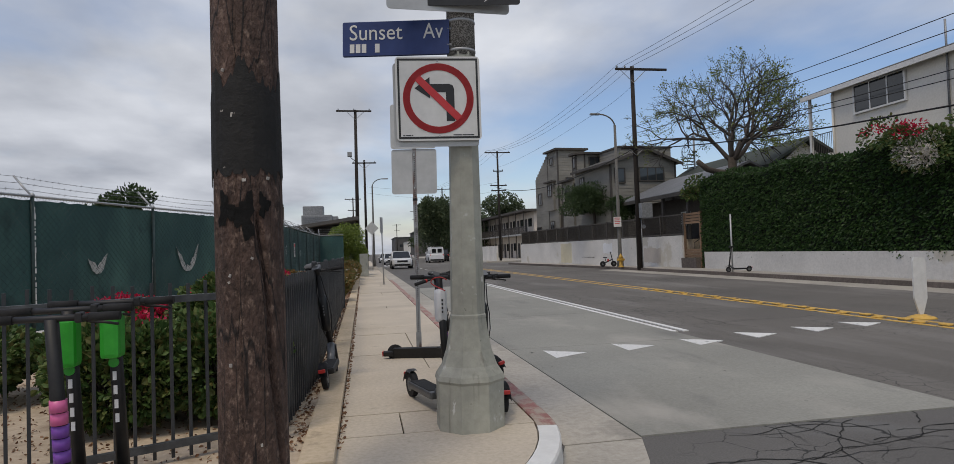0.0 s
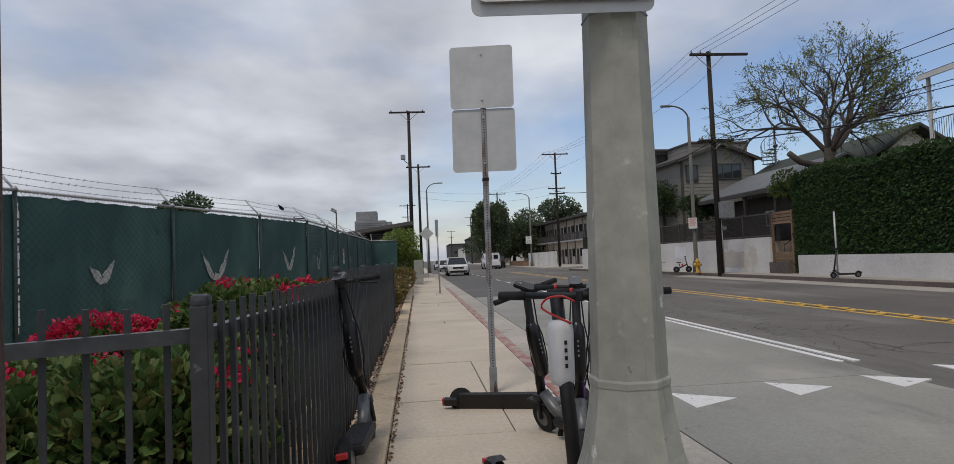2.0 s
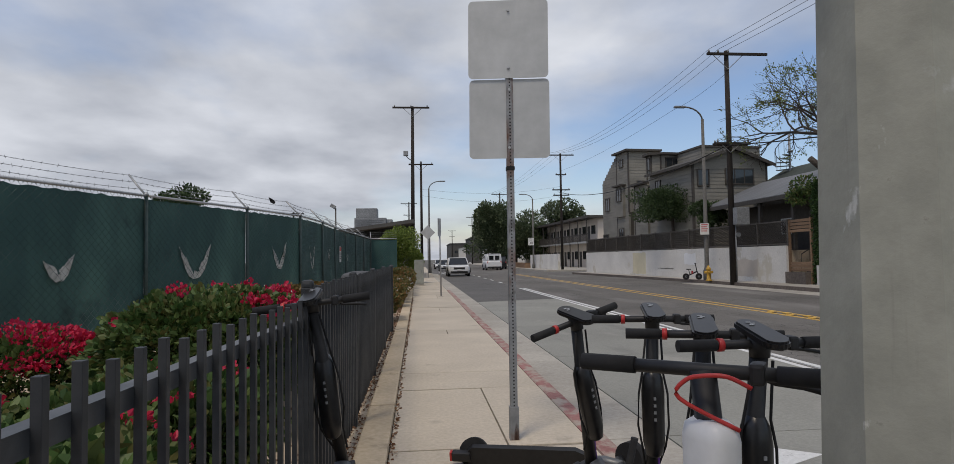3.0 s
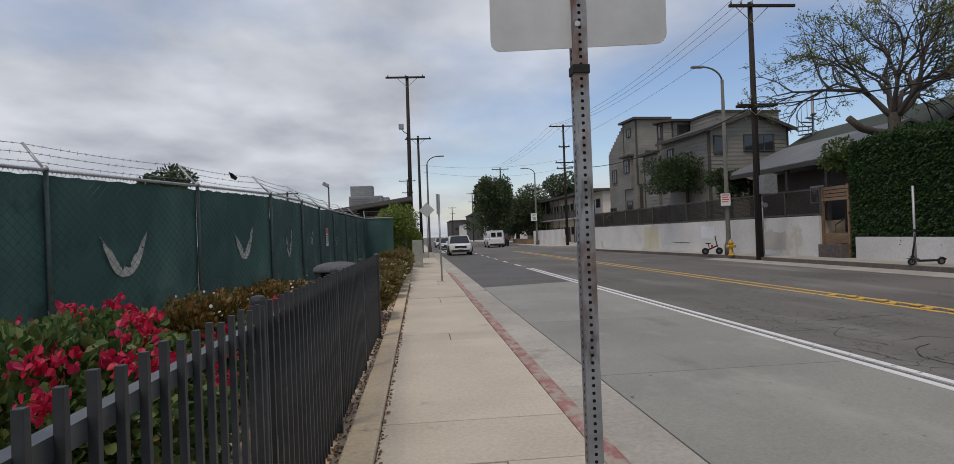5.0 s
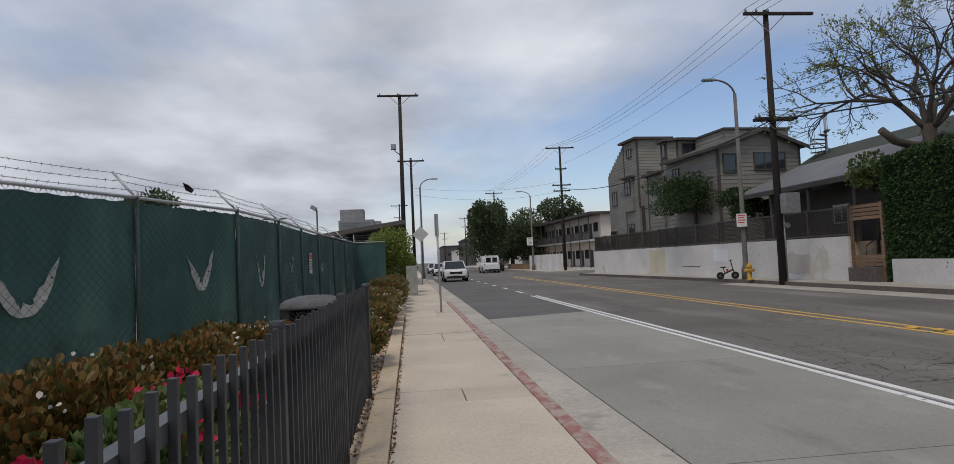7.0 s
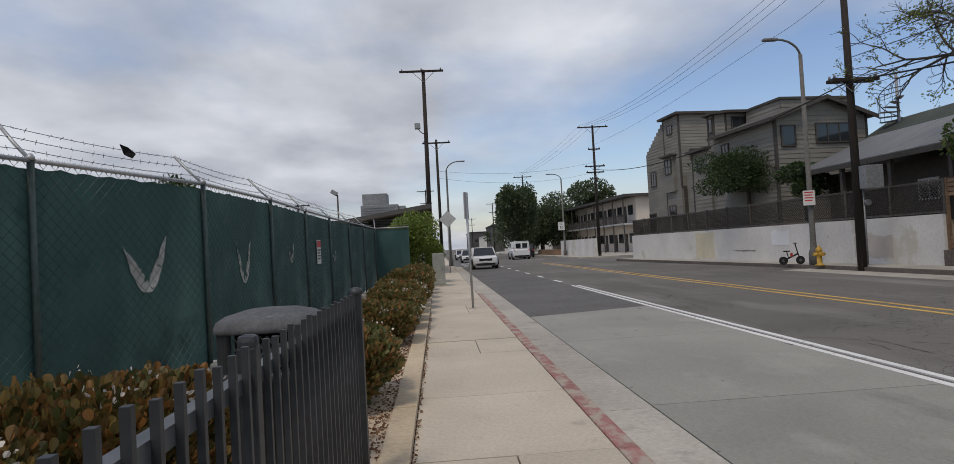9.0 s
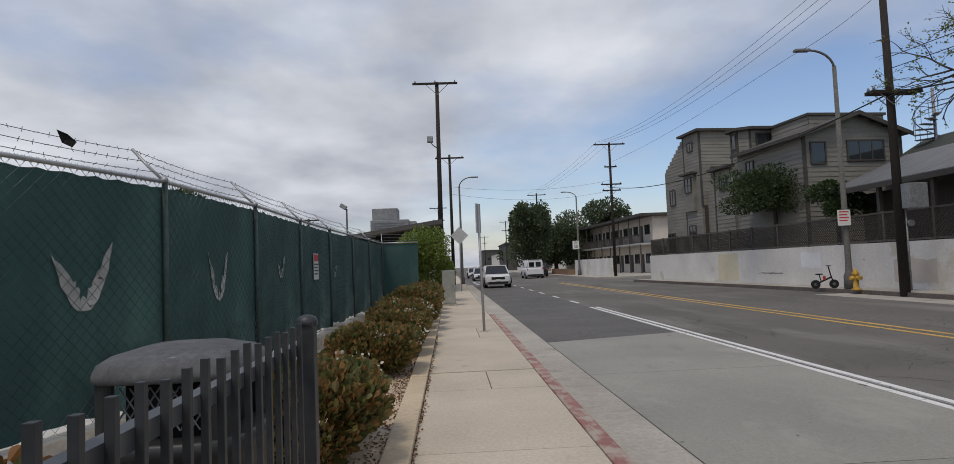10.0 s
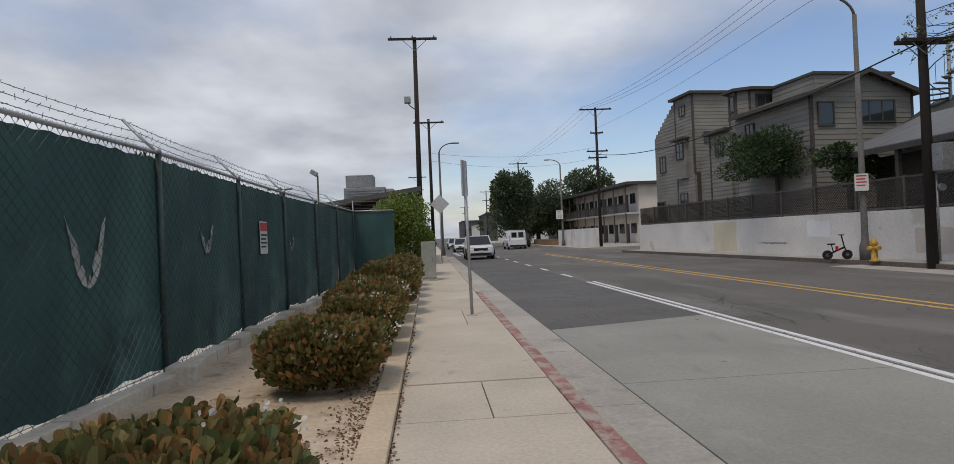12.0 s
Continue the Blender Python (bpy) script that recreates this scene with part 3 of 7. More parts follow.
for k in range(len(apron)):
    bm.faces.new((foot[k], foot[(k + 1) % len(apron)], top[(k + 1) % len(apron)], top[k]))
part("gutter_slab", bm, gutter_mat, gutter)
y = 2.58
for L in (4.3, 3.82, 4.5, 3.45, 2.65, 3.8, 4.0, 4.0, 4.0, 6, 6, 8, 8):
    bm = B()
    box(bm, (1.43, y + 0.006, ROAD_Z - 0.05), (2.03, y + L - 0.006, ROAD_Z + 0.012), bevel=0.003)
    part("gutter_slab", bm, gutter_mat, gutter)
    y += L
lane_pad = boxed("lane_pad", (2.046, 2.6, ROAD_Z - 0.1), (4.95, 23.5, ROAD_Z + 0.002), joint_mat)
tagged(lane_pad, "smooth grey concrete bus lane slabs with dark joints", "road", kind="structure")
joints = [2.62, 6.9, 11.08, 15.28, 19.4, 23.15]
for y0, y1 in zip(joints, joints[1:]):
    bm = B()
    skew = 0.8 if y1 > 23 else 0.0
    box(bm, (2.043, y0 + 0.007, ROAD_Z - 0.05), (4.95, y1 - 0.007, ROAD_Z + 0.014))
    for v in bm.verts:
        if v.co.y > y1 - 0.1:
            v.co.y += skew * (v.co.x - 2.05) / 2.9
    part("lane_slab", bm, pad_mat, lane_pad)

# road markings
marks = thing("lane_line", pose(0, 0, 0), "white double lane line painted on the road", "road marking", kind="structure")
for x in (4.98, 5.18):
    boxed("stripe", (x - 0.05, 7.7, ROAD_Z), (x + 0.05, 32.4, ROAD_Z + 0.016), white_paint, marks)
for y in (35, 39.5, 44, 48.5, 53, 58, 63):
    boxed("dash", (5.02, y, ROAD_Z), (5.14, y + 1.6, ROAD_Z + 0.012), white_paint, marks)
for y in (66, 70, 74):
    for x in (2.4, 3.0, 3.6, 4.2):
        boxed("dash", (x, y, ROAD_Z), (x + 0.35, y + 1.4, ROAD_Z + 0.012), white_paint, marks)
centre = thing("centre_line", pose(0, 0, 0), "yellow double centre line with raised studs", "road marking", kind="structure")
for x in (8.82, 9.2):
    boxed("stripe", (x - 0.055, 6.2, ROAD_Z), (x + 0.055, 62, ROAD_Z + 0.008), yellow_paint, centre)
stud_bm = B()
box(stud_bm, (-0.09, -0.09, 0), (0.09, 0.09, 0.035), bevel=0.02)
stud = part("road_stud", stud_bm, yellow_paint, centre, m=pose(9.01, 6.6, ROAD_Z))
for i in range(1, 26):
    s = new("road_stud", stud.data)
    s.parent = centre
    s.matrix_basis = pose(9.01 + 0.07 * (-1) ** i, 6.6 + 0.42 * i, ROAD_Z)
yield_line = thing("yield_line", pose(0, 0, 0), "row of white triangles painted across the lanes", "road marking", kind="structure")
for i, (x, yb) in enumerate(((1.55, 6.35), (2.62, 6.3), (3.7, 6.5), (4.78, 6.55), (5.9, 6.9), (7.05, 7.1), (8.1, 7.3))):
    bm = B()
    a = [(x - 0.16, yb + 0.34), (x - 0.16, yb - 0.28), (x + 0.34, yb - 0.02)]
    if i > 0:
        lo = [bm.verts.new((u, v, ROAD_Z)) for u, v in a]
        hi = [bm.verts.new((u, v, ROAD_Z + (0.017 if x < 5 else 0.009))) for u, v in a]
        bm.faces.new(hi)
        for k in range(3):
            bm.faces.new((lo[k], lo[(k + 1) % 3], hi[(k + 1) % 3], hi[k]))
        part("triangle", bm, white_paint, yield_line)
    else:
        bm.free()

# broken cracks in the asphalt beside the lane line and in the side street
crack_mat = material("crack_shadow", (0.012, 0.012, 0.011), (0.025, 0.024, 0.022), 20, 0.95)
rng = random.Random(91)
verts, faces = [], []


def crack(x, y, heading, length, z):
    """A ragged dark ribbon wandering over the road."""
    d, w = heading, rng.uniform(0.003, 0.008)
    prev = None
    for k in range(int(length / 0.09)):
        d += rng.uniform(-0.55, 0.55)
        d += (heading - d) * 0.2
        x, y = x + 0.09 * math.cos(d), y + 0.09 * math.sin(d)
        ww = w * rng.uniform(0.4, 1.3)
        k0 = len(verts)
        verts.extend(((x - ww * math.sin(d), y + ww * math.cos(d), z), (x + ww * math.sin(d), y - ww * math.cos(d), z)))
        if prev is not None:
            faces.append((prev, prev + 1, k0 + 1, k0))
        prev = k0


for i in range(46):
    crack(rng.uniform(5.4, 6.5), rng.uniform(7.5, 27), rng.choice((1.57, 1.4, 1.75, 0.2, -0.3)), rng.uniform(0.5, 2.4), ROAD_Z + 0.004)
for i in range(10):
    crack(rng.uniform(7, 13.5), rng.uniform(9, 40), rng.choice((1.57, 0.1)), rng.uniform(2, 6), ROAD_Z + 0.004)
for i in range(16):
    crack(rng.uniform(2.0, 4.6), rng.uniform(1.2, 2.55), rng.choice((0.0, 0.15, -0.2, 1.2)), rng.uniform(0.5, 2.2), ROAD_Z + 0.008)
tagged(raw("surface_crack", verts, faces, crack_mat, road), kind="stuff")

# ---- railing along the bed ----
RX = -0.43
post_ys = [2.5, 4.9, 6.93, 9.1, 11.24, 13.42]


def railing(name, length, label, first=True):
    """One panel: a capped post at its start, two rails and slim pickets along +y."""
    r = thing(name, pose(0, 0, 0), label, "railing", "charcoal railing panels")
    if first:
        bm = B()
        box(bm, (-0.047, -0.027, -0.1), (0.007, 0.027, 1.165), bevel=0.005)
        post = part("post", bm, dark_metal, r)
        bm = B()
        box(bm, (-0.0485, -0.0285, 1.15), (0.0085, 0.0285, 1.2), bevel=0.02)
        part("cap", bm, dark_metal, post)
    for z in (1.072, 0.17):
        boxed("rail", (-0.05, 0.034, z - 0.022), (-0.0085, length - 0.034, z + 0.022), rail_metal, r)
    n = max(2, round(length / 0.106))
    bm = B()
    box(bm, (-0.0095, -0.0095, 0.08), (0.0095, 0.0095, 1.172), bevel=0.0015)
    first = part("picket", bm, dark_metal, r, m=pose(0, length / n, 0))
    for i in range(2, n):
        p = new("picket", first.data)
        p.parent = r
        p.matrix_basis = pose(0, length * i / n, 0.008 * math.sin(i * 2.1))
    return r


main_rail = railing("railing", 2.15, "charcoal painted steel railing panel with slim pickets")
main_rail.matrix_basis = pose(RX, post_ys[1], 0.03)
near_rail = railing("railing", 2.24, "charcoal painted steel railing panel with slim pickets at the street corner")
near_rail.matrix_basis = pose(RX - 0.12, post_ys[0] + 0.16, -0.03, 0, 0, -3.0)
for a in post_ys[2:-1]:
    copy_thing(main_rail, pose(RX, a, 0.03))
end_post = thing("railing_end_post", pose(RX, 13.42, 0.03), "charcoal steel railing end post with a cap", "post")
bm = B()
box(bm, (-0.034, -0.034, -0.1), (0.034, 0.034, 1.17), bevel=0.004)
part("post", bm, dark_metal, end_post)
bm = B()
lathe(bm, [(0.046, 1.16), (0.046, 1.176), (0.038, 1.195), (0.015, 1.204)], 8)
part("cap", bm, dark_metal, end_post)
corner_rail = railing("corner_railing", 2.1, "charcoal steel railing turning away at the corner", False)
corner_rail.matrix_basis = pose(RX - 0.16, 2.74, -0.03, 0, 0, 116)
far_rail = railing("corner_railing", 2.1, "charcoal steel railing running on from the corner")
far_rail.matrix_basis = (pose(RX - 0.09 - 1.89, 2.58 - 0.92, 0.03, 0, 0, 116))

# ---- chain-link fence with a green windscreen ----
fence_pts = [(-8.4, -1.0), (-7.3, 2.8), (-6.3, 6.3), (-5.25, 9.6), (-4.3, 12.5), (-3.4, 15.1), (-2.75, 17.35), (-2.6, 19.9), (-2.62, 22.7), (-2.6, 25.5), (-2.5, 28.3), (-2.4, 31.1), (-2.3, 34.0), (-1.0, 34.2)]
FTOP = 2.42


def fence_panel(a, b, seed, lean=True):
    a, b = Vector((*a, 0)), Vector((*b, 0))
    d = b - a
    L = d.length
    rz = math.degrees(math.atan2(d.y, d.x))
    f = thing("chain_link_fence", pose(a.x, a.y, 0, 0, 0, rz), "chain-link fence panel covered with green windscreen cloth", "fence", "chain-link fence panels")
    rg = random.Random(seed)
    bm = B()
    rod(bm, (0, 0, -0.1), (0, 0, FTOP + 0.02), 0.03, seg=10)
    post = part("post", bm, fence_paint, f)
    bm = B()
    lathe(bm, [(0.036, FTOP), (0.036, FTOP + 0.03), (0.015, FTOP + 0.06)], 10)
    part("post_cap", bm, galv, post)
    bm = B()
    tube(bm, [(0, 0, FTOP), (0, 0.17, FTOP + 0.17), (0, 0.34, FTOP + 0.36)], 0.017, 6)
    part("barb_arm", bm, galv, f)
    bm = B()
    rod(bm, (0, 0, FTOP), (L, 0, FTOP), 0.021, seg=8)
    part("top_rail", bm, galv, f)
    for k in range(3):
        bm = B()
        y, z = 0.1 + 0.115 * k, FTOP + 0.11 + 0.12 * k
        sag = 0.03
        tube(bm, [(L * i / 8, y, z - sag * (1 - (2 * i / 8 - 1) ** 2)) for i in range(9)], 0.0035, 4)
        n = int(L / 0.13)
        for i in range(1, n):
            u = i / n
            zz = z - sag * (1 - (2 * u - 1) ** 2)
            c = Vector((L * u, y, zz))
            o = Vector((0.004, rg.uniform(-1, 1), rg.uniform(-1, 1))).normalized() * 0.024
            rod(bm, c - o, c + o, 0.0035, seg=3, caps=False)
        part("barbed_wire", bm, galv_dull, f)
    # cloth, tied to the mesh and bellied a little between ties
    nu, nv = 28, 14
    low = 0.135
    vs, fs = [], []
    for j in range(nv + 1):
        for i in range(nu + 1):
            u, v = i / nu, j / nv
            z = low + (FTOP - 0.04 - low) * v
            if j == nv:
                z -= 0.02 * abs(math.sin(i * 0.9 + seed)) + 0.012 * rg.random()
            if j == 0:
                z += 0.075 * abs(math.sin(u * 4.2 + seed * 2)) + 0.012 * math.sin(i * 1.3 + seed) + 0.015 * rg.random()
            y = 0.03 + 0.012 * math.sin(u * 9 + seed) * math.sin(v * 3.1) + 0.008 * noise.noise((i * 0.3, j * 0.3, seed * 3.1))
            vs.append((L * u, y, z))
    for j in range(nv):
        for i in range(nu):
            k = j * (nu + 1) + i
            fs.append((k, k + 1, k + nu + 2, k + nu + 1))
    raw("windscreen_cloth", vs, fs, screen_mat, f, smooth=True)
    # woven wire in front
    vs, fs = [], []
    cell, r = 0.062, 0.0019
    cols = int(L / cell)
    rows = int((FTOP - 0.06) / cell)

    def seg3(p, q):
        k = len(vs)
        for c in (p, q):
            vs.extend(((c[0], c[1] - r, c[2]), (c[0] + r, c[1] + r, c[2]), (c[0] - r, c[1] + r, c[2])))
        for i in range(3):
            fs.append((k + i, k + (i + 1) % 3, k + 3 + (i + 1) % 3, k + 3 + i))

    for c in range(cols):
        x0 = c * cell
        for w in range(rows):
            z0 = 0.06 + w * cell
            s = (w + c) % 2
            seg3((x0 + cell * 0.98 * (1 - s), 0, z0), (x0 + cell * 0.98 * s, 0, z0 + cell))
        zt = 0.06 + rows * cell
        for dx in (-0.012, 0.012):
            seg3((x0 + dx * 0.3 + cell * 0.5, 0, zt - 0.03), (x0 + cell * 0.5 + dx, 0.004, zt + 0.035))
    raw("wire_mesh", vs, fs, wire_mat, f)
    return f


lot_mat = material("pale_lot_concrete", (0.5, 0.49, 0.46), (0.62, 0.61, 0.58), 6, 0.9, big=0.15)
bm = B()
edge = [(x - 0.12, y) for x, y in fence_pts[:-1]] + [(-40, 34), (-40, -1)]
lo = [bm.verts.new((x, y, 0.0)) for x, y in edge]
hi = [bm.verts.new((x, y, 0.15)) for x, y in edge]
bm.faces.new(hi)
for k in range(len(edge)):
    bm.faces.new((lo[k], lo[(k + 1) % len(edge)], hi[(k + 1) % len(edge)], hi[k]))
tagged(part("lot_ground", bm, lot_mat), "pale concrete lot behind the fence", "ground", kind="structure")
panels = []
for i, (a, b) in enumerate(zip(fence_pts, fence_pts[1:])):
    panels.append(fence_panel(a, b, i + 1))


def tear(panel, u, z, w, h, lop=0.0, thick=0.05):
    """A crescent flap hanging where the cloth is torn, painted pale for the bright ground behind."""
    bm = B()
    n = 28
    rg = random.Random(int(u * 100 + z * 1000))
    outer, inner = [], []
    for i in range(n + 1):
        s = -1 + 2 * i / n
        k, sg = abs(s), (1 if s > 0 else -1)
        x = u + sg * w / 2 * k ** 0.66 + rg.uniform(-0.008, 0.008)
        q = z + h * k ** 1.6 * (1 + lop * s) + rg.uniform(-0.008, 0.008)
        outer.append((x, q))
        rag = rg.uniform(-0.05, 0.06) * (1 - k)
        inner.append((x - sg * thick * 1.15 * (1 - k ** 4) * min(1, k * 2.6), q + thick * 1.15 * (1 - k) ** 1.2 + rag + 0.01 * (1 - k)))
    a = [bm.verts.new((x, 0.0 + 0.008, q)) for x, q in outer]
    b = [bm.verts.new((x, 0.012 + 0.01 * math.sin(k), q)) for k, (x, q) in enumerate(inner)]
    for k in range(n):
        bm.faces.new((a[k], a[k + 1], b[k + 1], b[k]))
    bmesh.ops.solidify(bm, geom=bm.faces[:], thickness=0.003)
    return part("torn_flap", bm, flap_mat, panel, "torn flap in the windscreen cloth, painted pale as light from behind")


bm = B()
for k in range(16):
    z = 0.5 + 0.11 * k
    w = 0.012 + 0.02 * abs(math.sin(k * 1.9))
    box(bm, (0.0, -0.034, z), (w, -0.031, z + 0.085 + 0.02 * math.sin(k)), m=pose(0, 0, 0, 0, 0, 8))
tagged(part("frayed_edge", bm, flap_mat, panels[3], "pale frayed cloth edge at the post"), kind="stuff")
tear(panels[2], 1.9, 1.25, 0.5, 0.34, 0.2, 0.09)
tear(panels[3], 1.45, 1.09, 0.5, 0.34, 0.12, 0.11)
tear(panels[4], 1.2, 1.04, 0.85, 0.6, 0.04, 0.11)
tear(panels[5], 1.35, 1.16, 0.64, 0.55, 0.1, 0.11)
tear(panels[6], 1.3, 1.12, 0.56, 0.6, 0.0, 0.08)
tear(panels[7], 1.4, 1.35, 0.5, 0.34, 0.1, 0.08)
tear(panels[9], 0.5, 1.3, 0.35, 0.25, 0.1, 0.05)
footing_mat = material("footing_concrete", (0.47, 0.43, 0.36), (0.6, 0.55, 0.47), 20, 0.92, bump=0.008, big=0.2, big_scale=1.2, rand=0.08)
footing = thing("fence_footing", pose(0, 0, 0), "rough concrete footing stones under the fence", "footing", kind="structure")
rng = random.Random(316)
for a, b in zip(fence_pts[4:12], fence_pts[5:13]):
    L = math.hypot(b[0] - a[0], b[1] - a[1])
    m = pose(a[0], a[1], 0, 0, 0, math.degrees(math.atan2(b[1] - a[1], b[0] - a[0])))
    u = 0.0
    while u < L - 0.1:
        n = min(rng.uniform(0.4, 0.8), L - u)
        boxed("footing_stone", (u, -0.13 - rng.uniform(0, 0.035), -0.1), (u + n - 0.012, 0.08, 0.145 + rng.uniform(0, 0.03)), footing_mat, footing, bevel=0.015, m=m)
        u += n
for a in fence_pts[5:12]:
    bm = B()
    box(bm, (-0.13, -0.14, -0.05), (0.17, 0.16, 0.225), bevel=0.02)
    tagged(part("footing_block", bm, footing_mat, None, m=pose(a[0] + 0.16, a[1], 0.0, 0, 0, 3)), "small concrete block at a fence post", "block", "fence post blocks")

# ---- near wooden utility pole ----
upole = thing("utility_pole", pose(-0.474, 1.302, 0), "weathered brown wooden utility pole with a black tar band", "utility pole")
bm = B()
seg = 96
rings = []
rng = random.Random(3)
zs = [0.07 * i for i in range(45)] + [3.2 + 0.5 * i for i in range(12)]
for z in zs:
    rr = 0.1585 - 0.0035 * z
    ring = []
    for k in range(seg):
        a = 2 * math.pi * k / seg
        dent = 0.006 * noise.noise((math.cos(a) * 3, math.sin(a) * 3, z * 0.5)) + 0.0035 * noise.noise((math.cos(a) * 14, math.sin(a) * 14, z * 0.9))
        gash = abs(a - (5.235 + (1.4 - z) * 0.5) + 0.05 * math.sin(z * 9))
        if gash < 0.1 and 0.2 < z < 1.6:
            dent -= 0.04 * (1 - gash / 0.1)
        if abs(a - 4.55 - 0.05 * math.sin(z * 3)) < 0.04:
            dent -= 0.008
        ring.append(bm.verts.new(((rr + dent) * math.cos(a), (rr + dent) * math.sin(a), z - 0.1)))
    rings.append(ring)
for a, b in zip(rings, rings[1:]):
    for k in range(seg):
        bm.faces.new((a[k], a[(k + 1) % seg], b[(k + 1) % seg], b[k])).smooth = True
part("shaft", bm, wood_pole, upole)
bm = B()
rings = []
for j in range(17):
    v = j / 16
    ring = []
    for k in range(seg):
        a = 2 * math.pi * k / seg
        c, q = math.cos(a), math.sin(a)
        low = 1.66 + 0.07 * noise.noise((c * 2.2, q * 2.2, 1)) + 0.05 * noise.noise((c * 7, q * 7, 2)) + 0.02 * noise.noise((c * 25, q * 25, 3))
        high = 2.12 + 0.3 * noise.noise((c * 1.6, q * 1.6, 5)) + 0.06 * noise.noise((c * 9, q * 9, 6))
        z = low + (high - low) * v
        rr = 0.1585 - 0.0035 * z + 0.0035 + 0.0035 * noise.noise((c * 14, q * 14, z * 0.9))
        ring.append(bm.verts.new((rr * c, rr * q, z)))
    rings.append(ring)
for a, b in zip(rings, rings[1:]):
    for k in range(seg):
        bm.faces.new((a[k], a[(k + 1) % seg], b[(k + 1) % seg], b[k])).smooth = True
part("tar_band", bm, tar_mat, upole, "flaking black tar band")
for a0, z0, wa, hz in ((4.75, 1.47, 0.3, 0.09), (5.3, 1.52, 0.16, 0.05), (4.2, 1.5, 0.25, 0.07)):
    bm = B()
    hub = []
    for k in range(24):
        t = 2 * math.pi * k / 24
        f = 1 + 0.35 * math.sin(3 * t + a0 * 5) + 0.2 * math.sin(7 * t)
        a, z = a0 + wa * f * math.cos(t), z0 + hz * f * math.sin(t)
        rr = 0.1585 - 0.0035 * z + 0.006
        hub.append(bm.verts.new((rr * math.cos(a), rr * math.sin(a), z)))
    mid = bm.verts.new((0.161 * math.cos(a0), 0.161 * math.sin(a0), z0))
    for k in range(24):
        bm.faces.new((hub[k], hub[(k + 1) % 24], mid))
    bmesh.ops.solidify(bm, geom=bm.faces[:], thickness=0.006)
    part("tar_patch", bm, tar_mat, upole)
rng = random.Random(12)
paper = material("paper_scrap", (0.25, 0.235, 0.22), (0.45, 0.43, 0.4), 15, 0.8)
for i in range(11):
    a, z, s = rng.uniform(4.1, 5.5), rng.uniform(0.35, 2.3), rng.uniform(0.004, 0.011)
    rr = 0.1585 - 0.0035 * z + 0.001
    bm = B()
    box(bm, (-s, -0.003, -s * rng.uniform(0.6, 2)), (s, 0.003, s), m=pose(rr * math.cos(a), rr * math.sin(a), z, rng.uniform(-15, 15), rng.uniform(-30, 30), math.degrees(a) + 90))
    part("staple_scrap", bm, paper, upole)

# ---- concrete lamp pole with signs ----
cpole = thing("concrete_lamp_pole", pose(0.795, 2.82, 0, 0, 0.5, 0), "painted octagonal concrete street pole with a flared base", "street pole")
bm = B()
lathe(bm, [(0.256, -0.05), (0.256, 0.33), (0.266, 0.35), (0.255, 0.385), (0.21, 0.45), (0.172, 0.56), (0.146, 0.7), (0.134, 0.8)], 8, smooth=False)
part("base", bm, pole_conc, cpole)
bm = B()
lathe(bm, [(0.138, 0.79), (0.138, 0.81), (0.131, 0.818), (0.1155, 1.86), (0.1155, 1.872), (0.1125, 2.12), (0.108, 2.75)], 8, smooth=False)
part("shaft", bm, pole_conc, cpole)
bm = B()
lathe(bm, [(0.106, 2.73), (0.103, 3.6), (0.088, 8.5)], 20)
part("upper_shaft", bm, aggregate, cpole, "exposed pebble concrete upper shaft")
for z in (2.06, 1.6):
    bm = B()
    lathe(bm, [(0.112, z), (0.1175, z + 0.008), (0.112, z + 0.016)], 8, smooth=False)
    part("strap_scar", bm, galv_dull, cpole)
for z in (2.76, 2.98):
    bm = B()
    lathe(bm, [(0.105, z), (0.109, z + 0.002), (0.109, z + 0.018), (0.105, z + 0.02)], 20)
    part("strap", bm, galv, cpole)


def plate(name, w, h, mat, m, label, category="sign", parent=None, t=0.004, r=0.03, group=""):
    """A flat sign plate with rounded corners, facing -y."""
    out = []
    for cx, cz, a0 in ((w / 2 - r, h / 2 - r, 0), (-w / 2 + r, h / 2 - r, 90), (-w / 2 + r, -h / 2 + r, 180), (w / 2 - r, -h / 2 + r, 270)):
        out += [(cx + r * math.cos(radians(a0 + k * 22.5)), cz + r * math.sin(radians(a0 + k * 22.5))) for k in range(5)]
    bm = B()
    prism(bm, out, t)
    if parent is not None:
        return part(name, bm, mat, parent, label, m)
    root = thing(name, m, label, category, group)
    part("panel", bm, mat, root)
    return root


def ring_face(r0, r1, y, seg=40):
    bm = B()
    a = [bm.verts.new((r0 * math.cos(2 * math.pi * k / seg), y, r0 * math.sin(2 * math.pi * k / seg))) for k in range(seg)]
    b = [bm.verts.new((r1 * math.cos(2 * math.pi * k / seg), y, r1 * math.sin(2 * math.pi * k / seg))) for k in range(seg)]
    for k in range(seg):
        bm.faces.new((a[k], a[(k + 1) % seg], b[(k + 1) % seg], b[k]))
    bmesh.ops.solidify(bm, geom=bm.faces[:], thickness=0.001)
    return bm


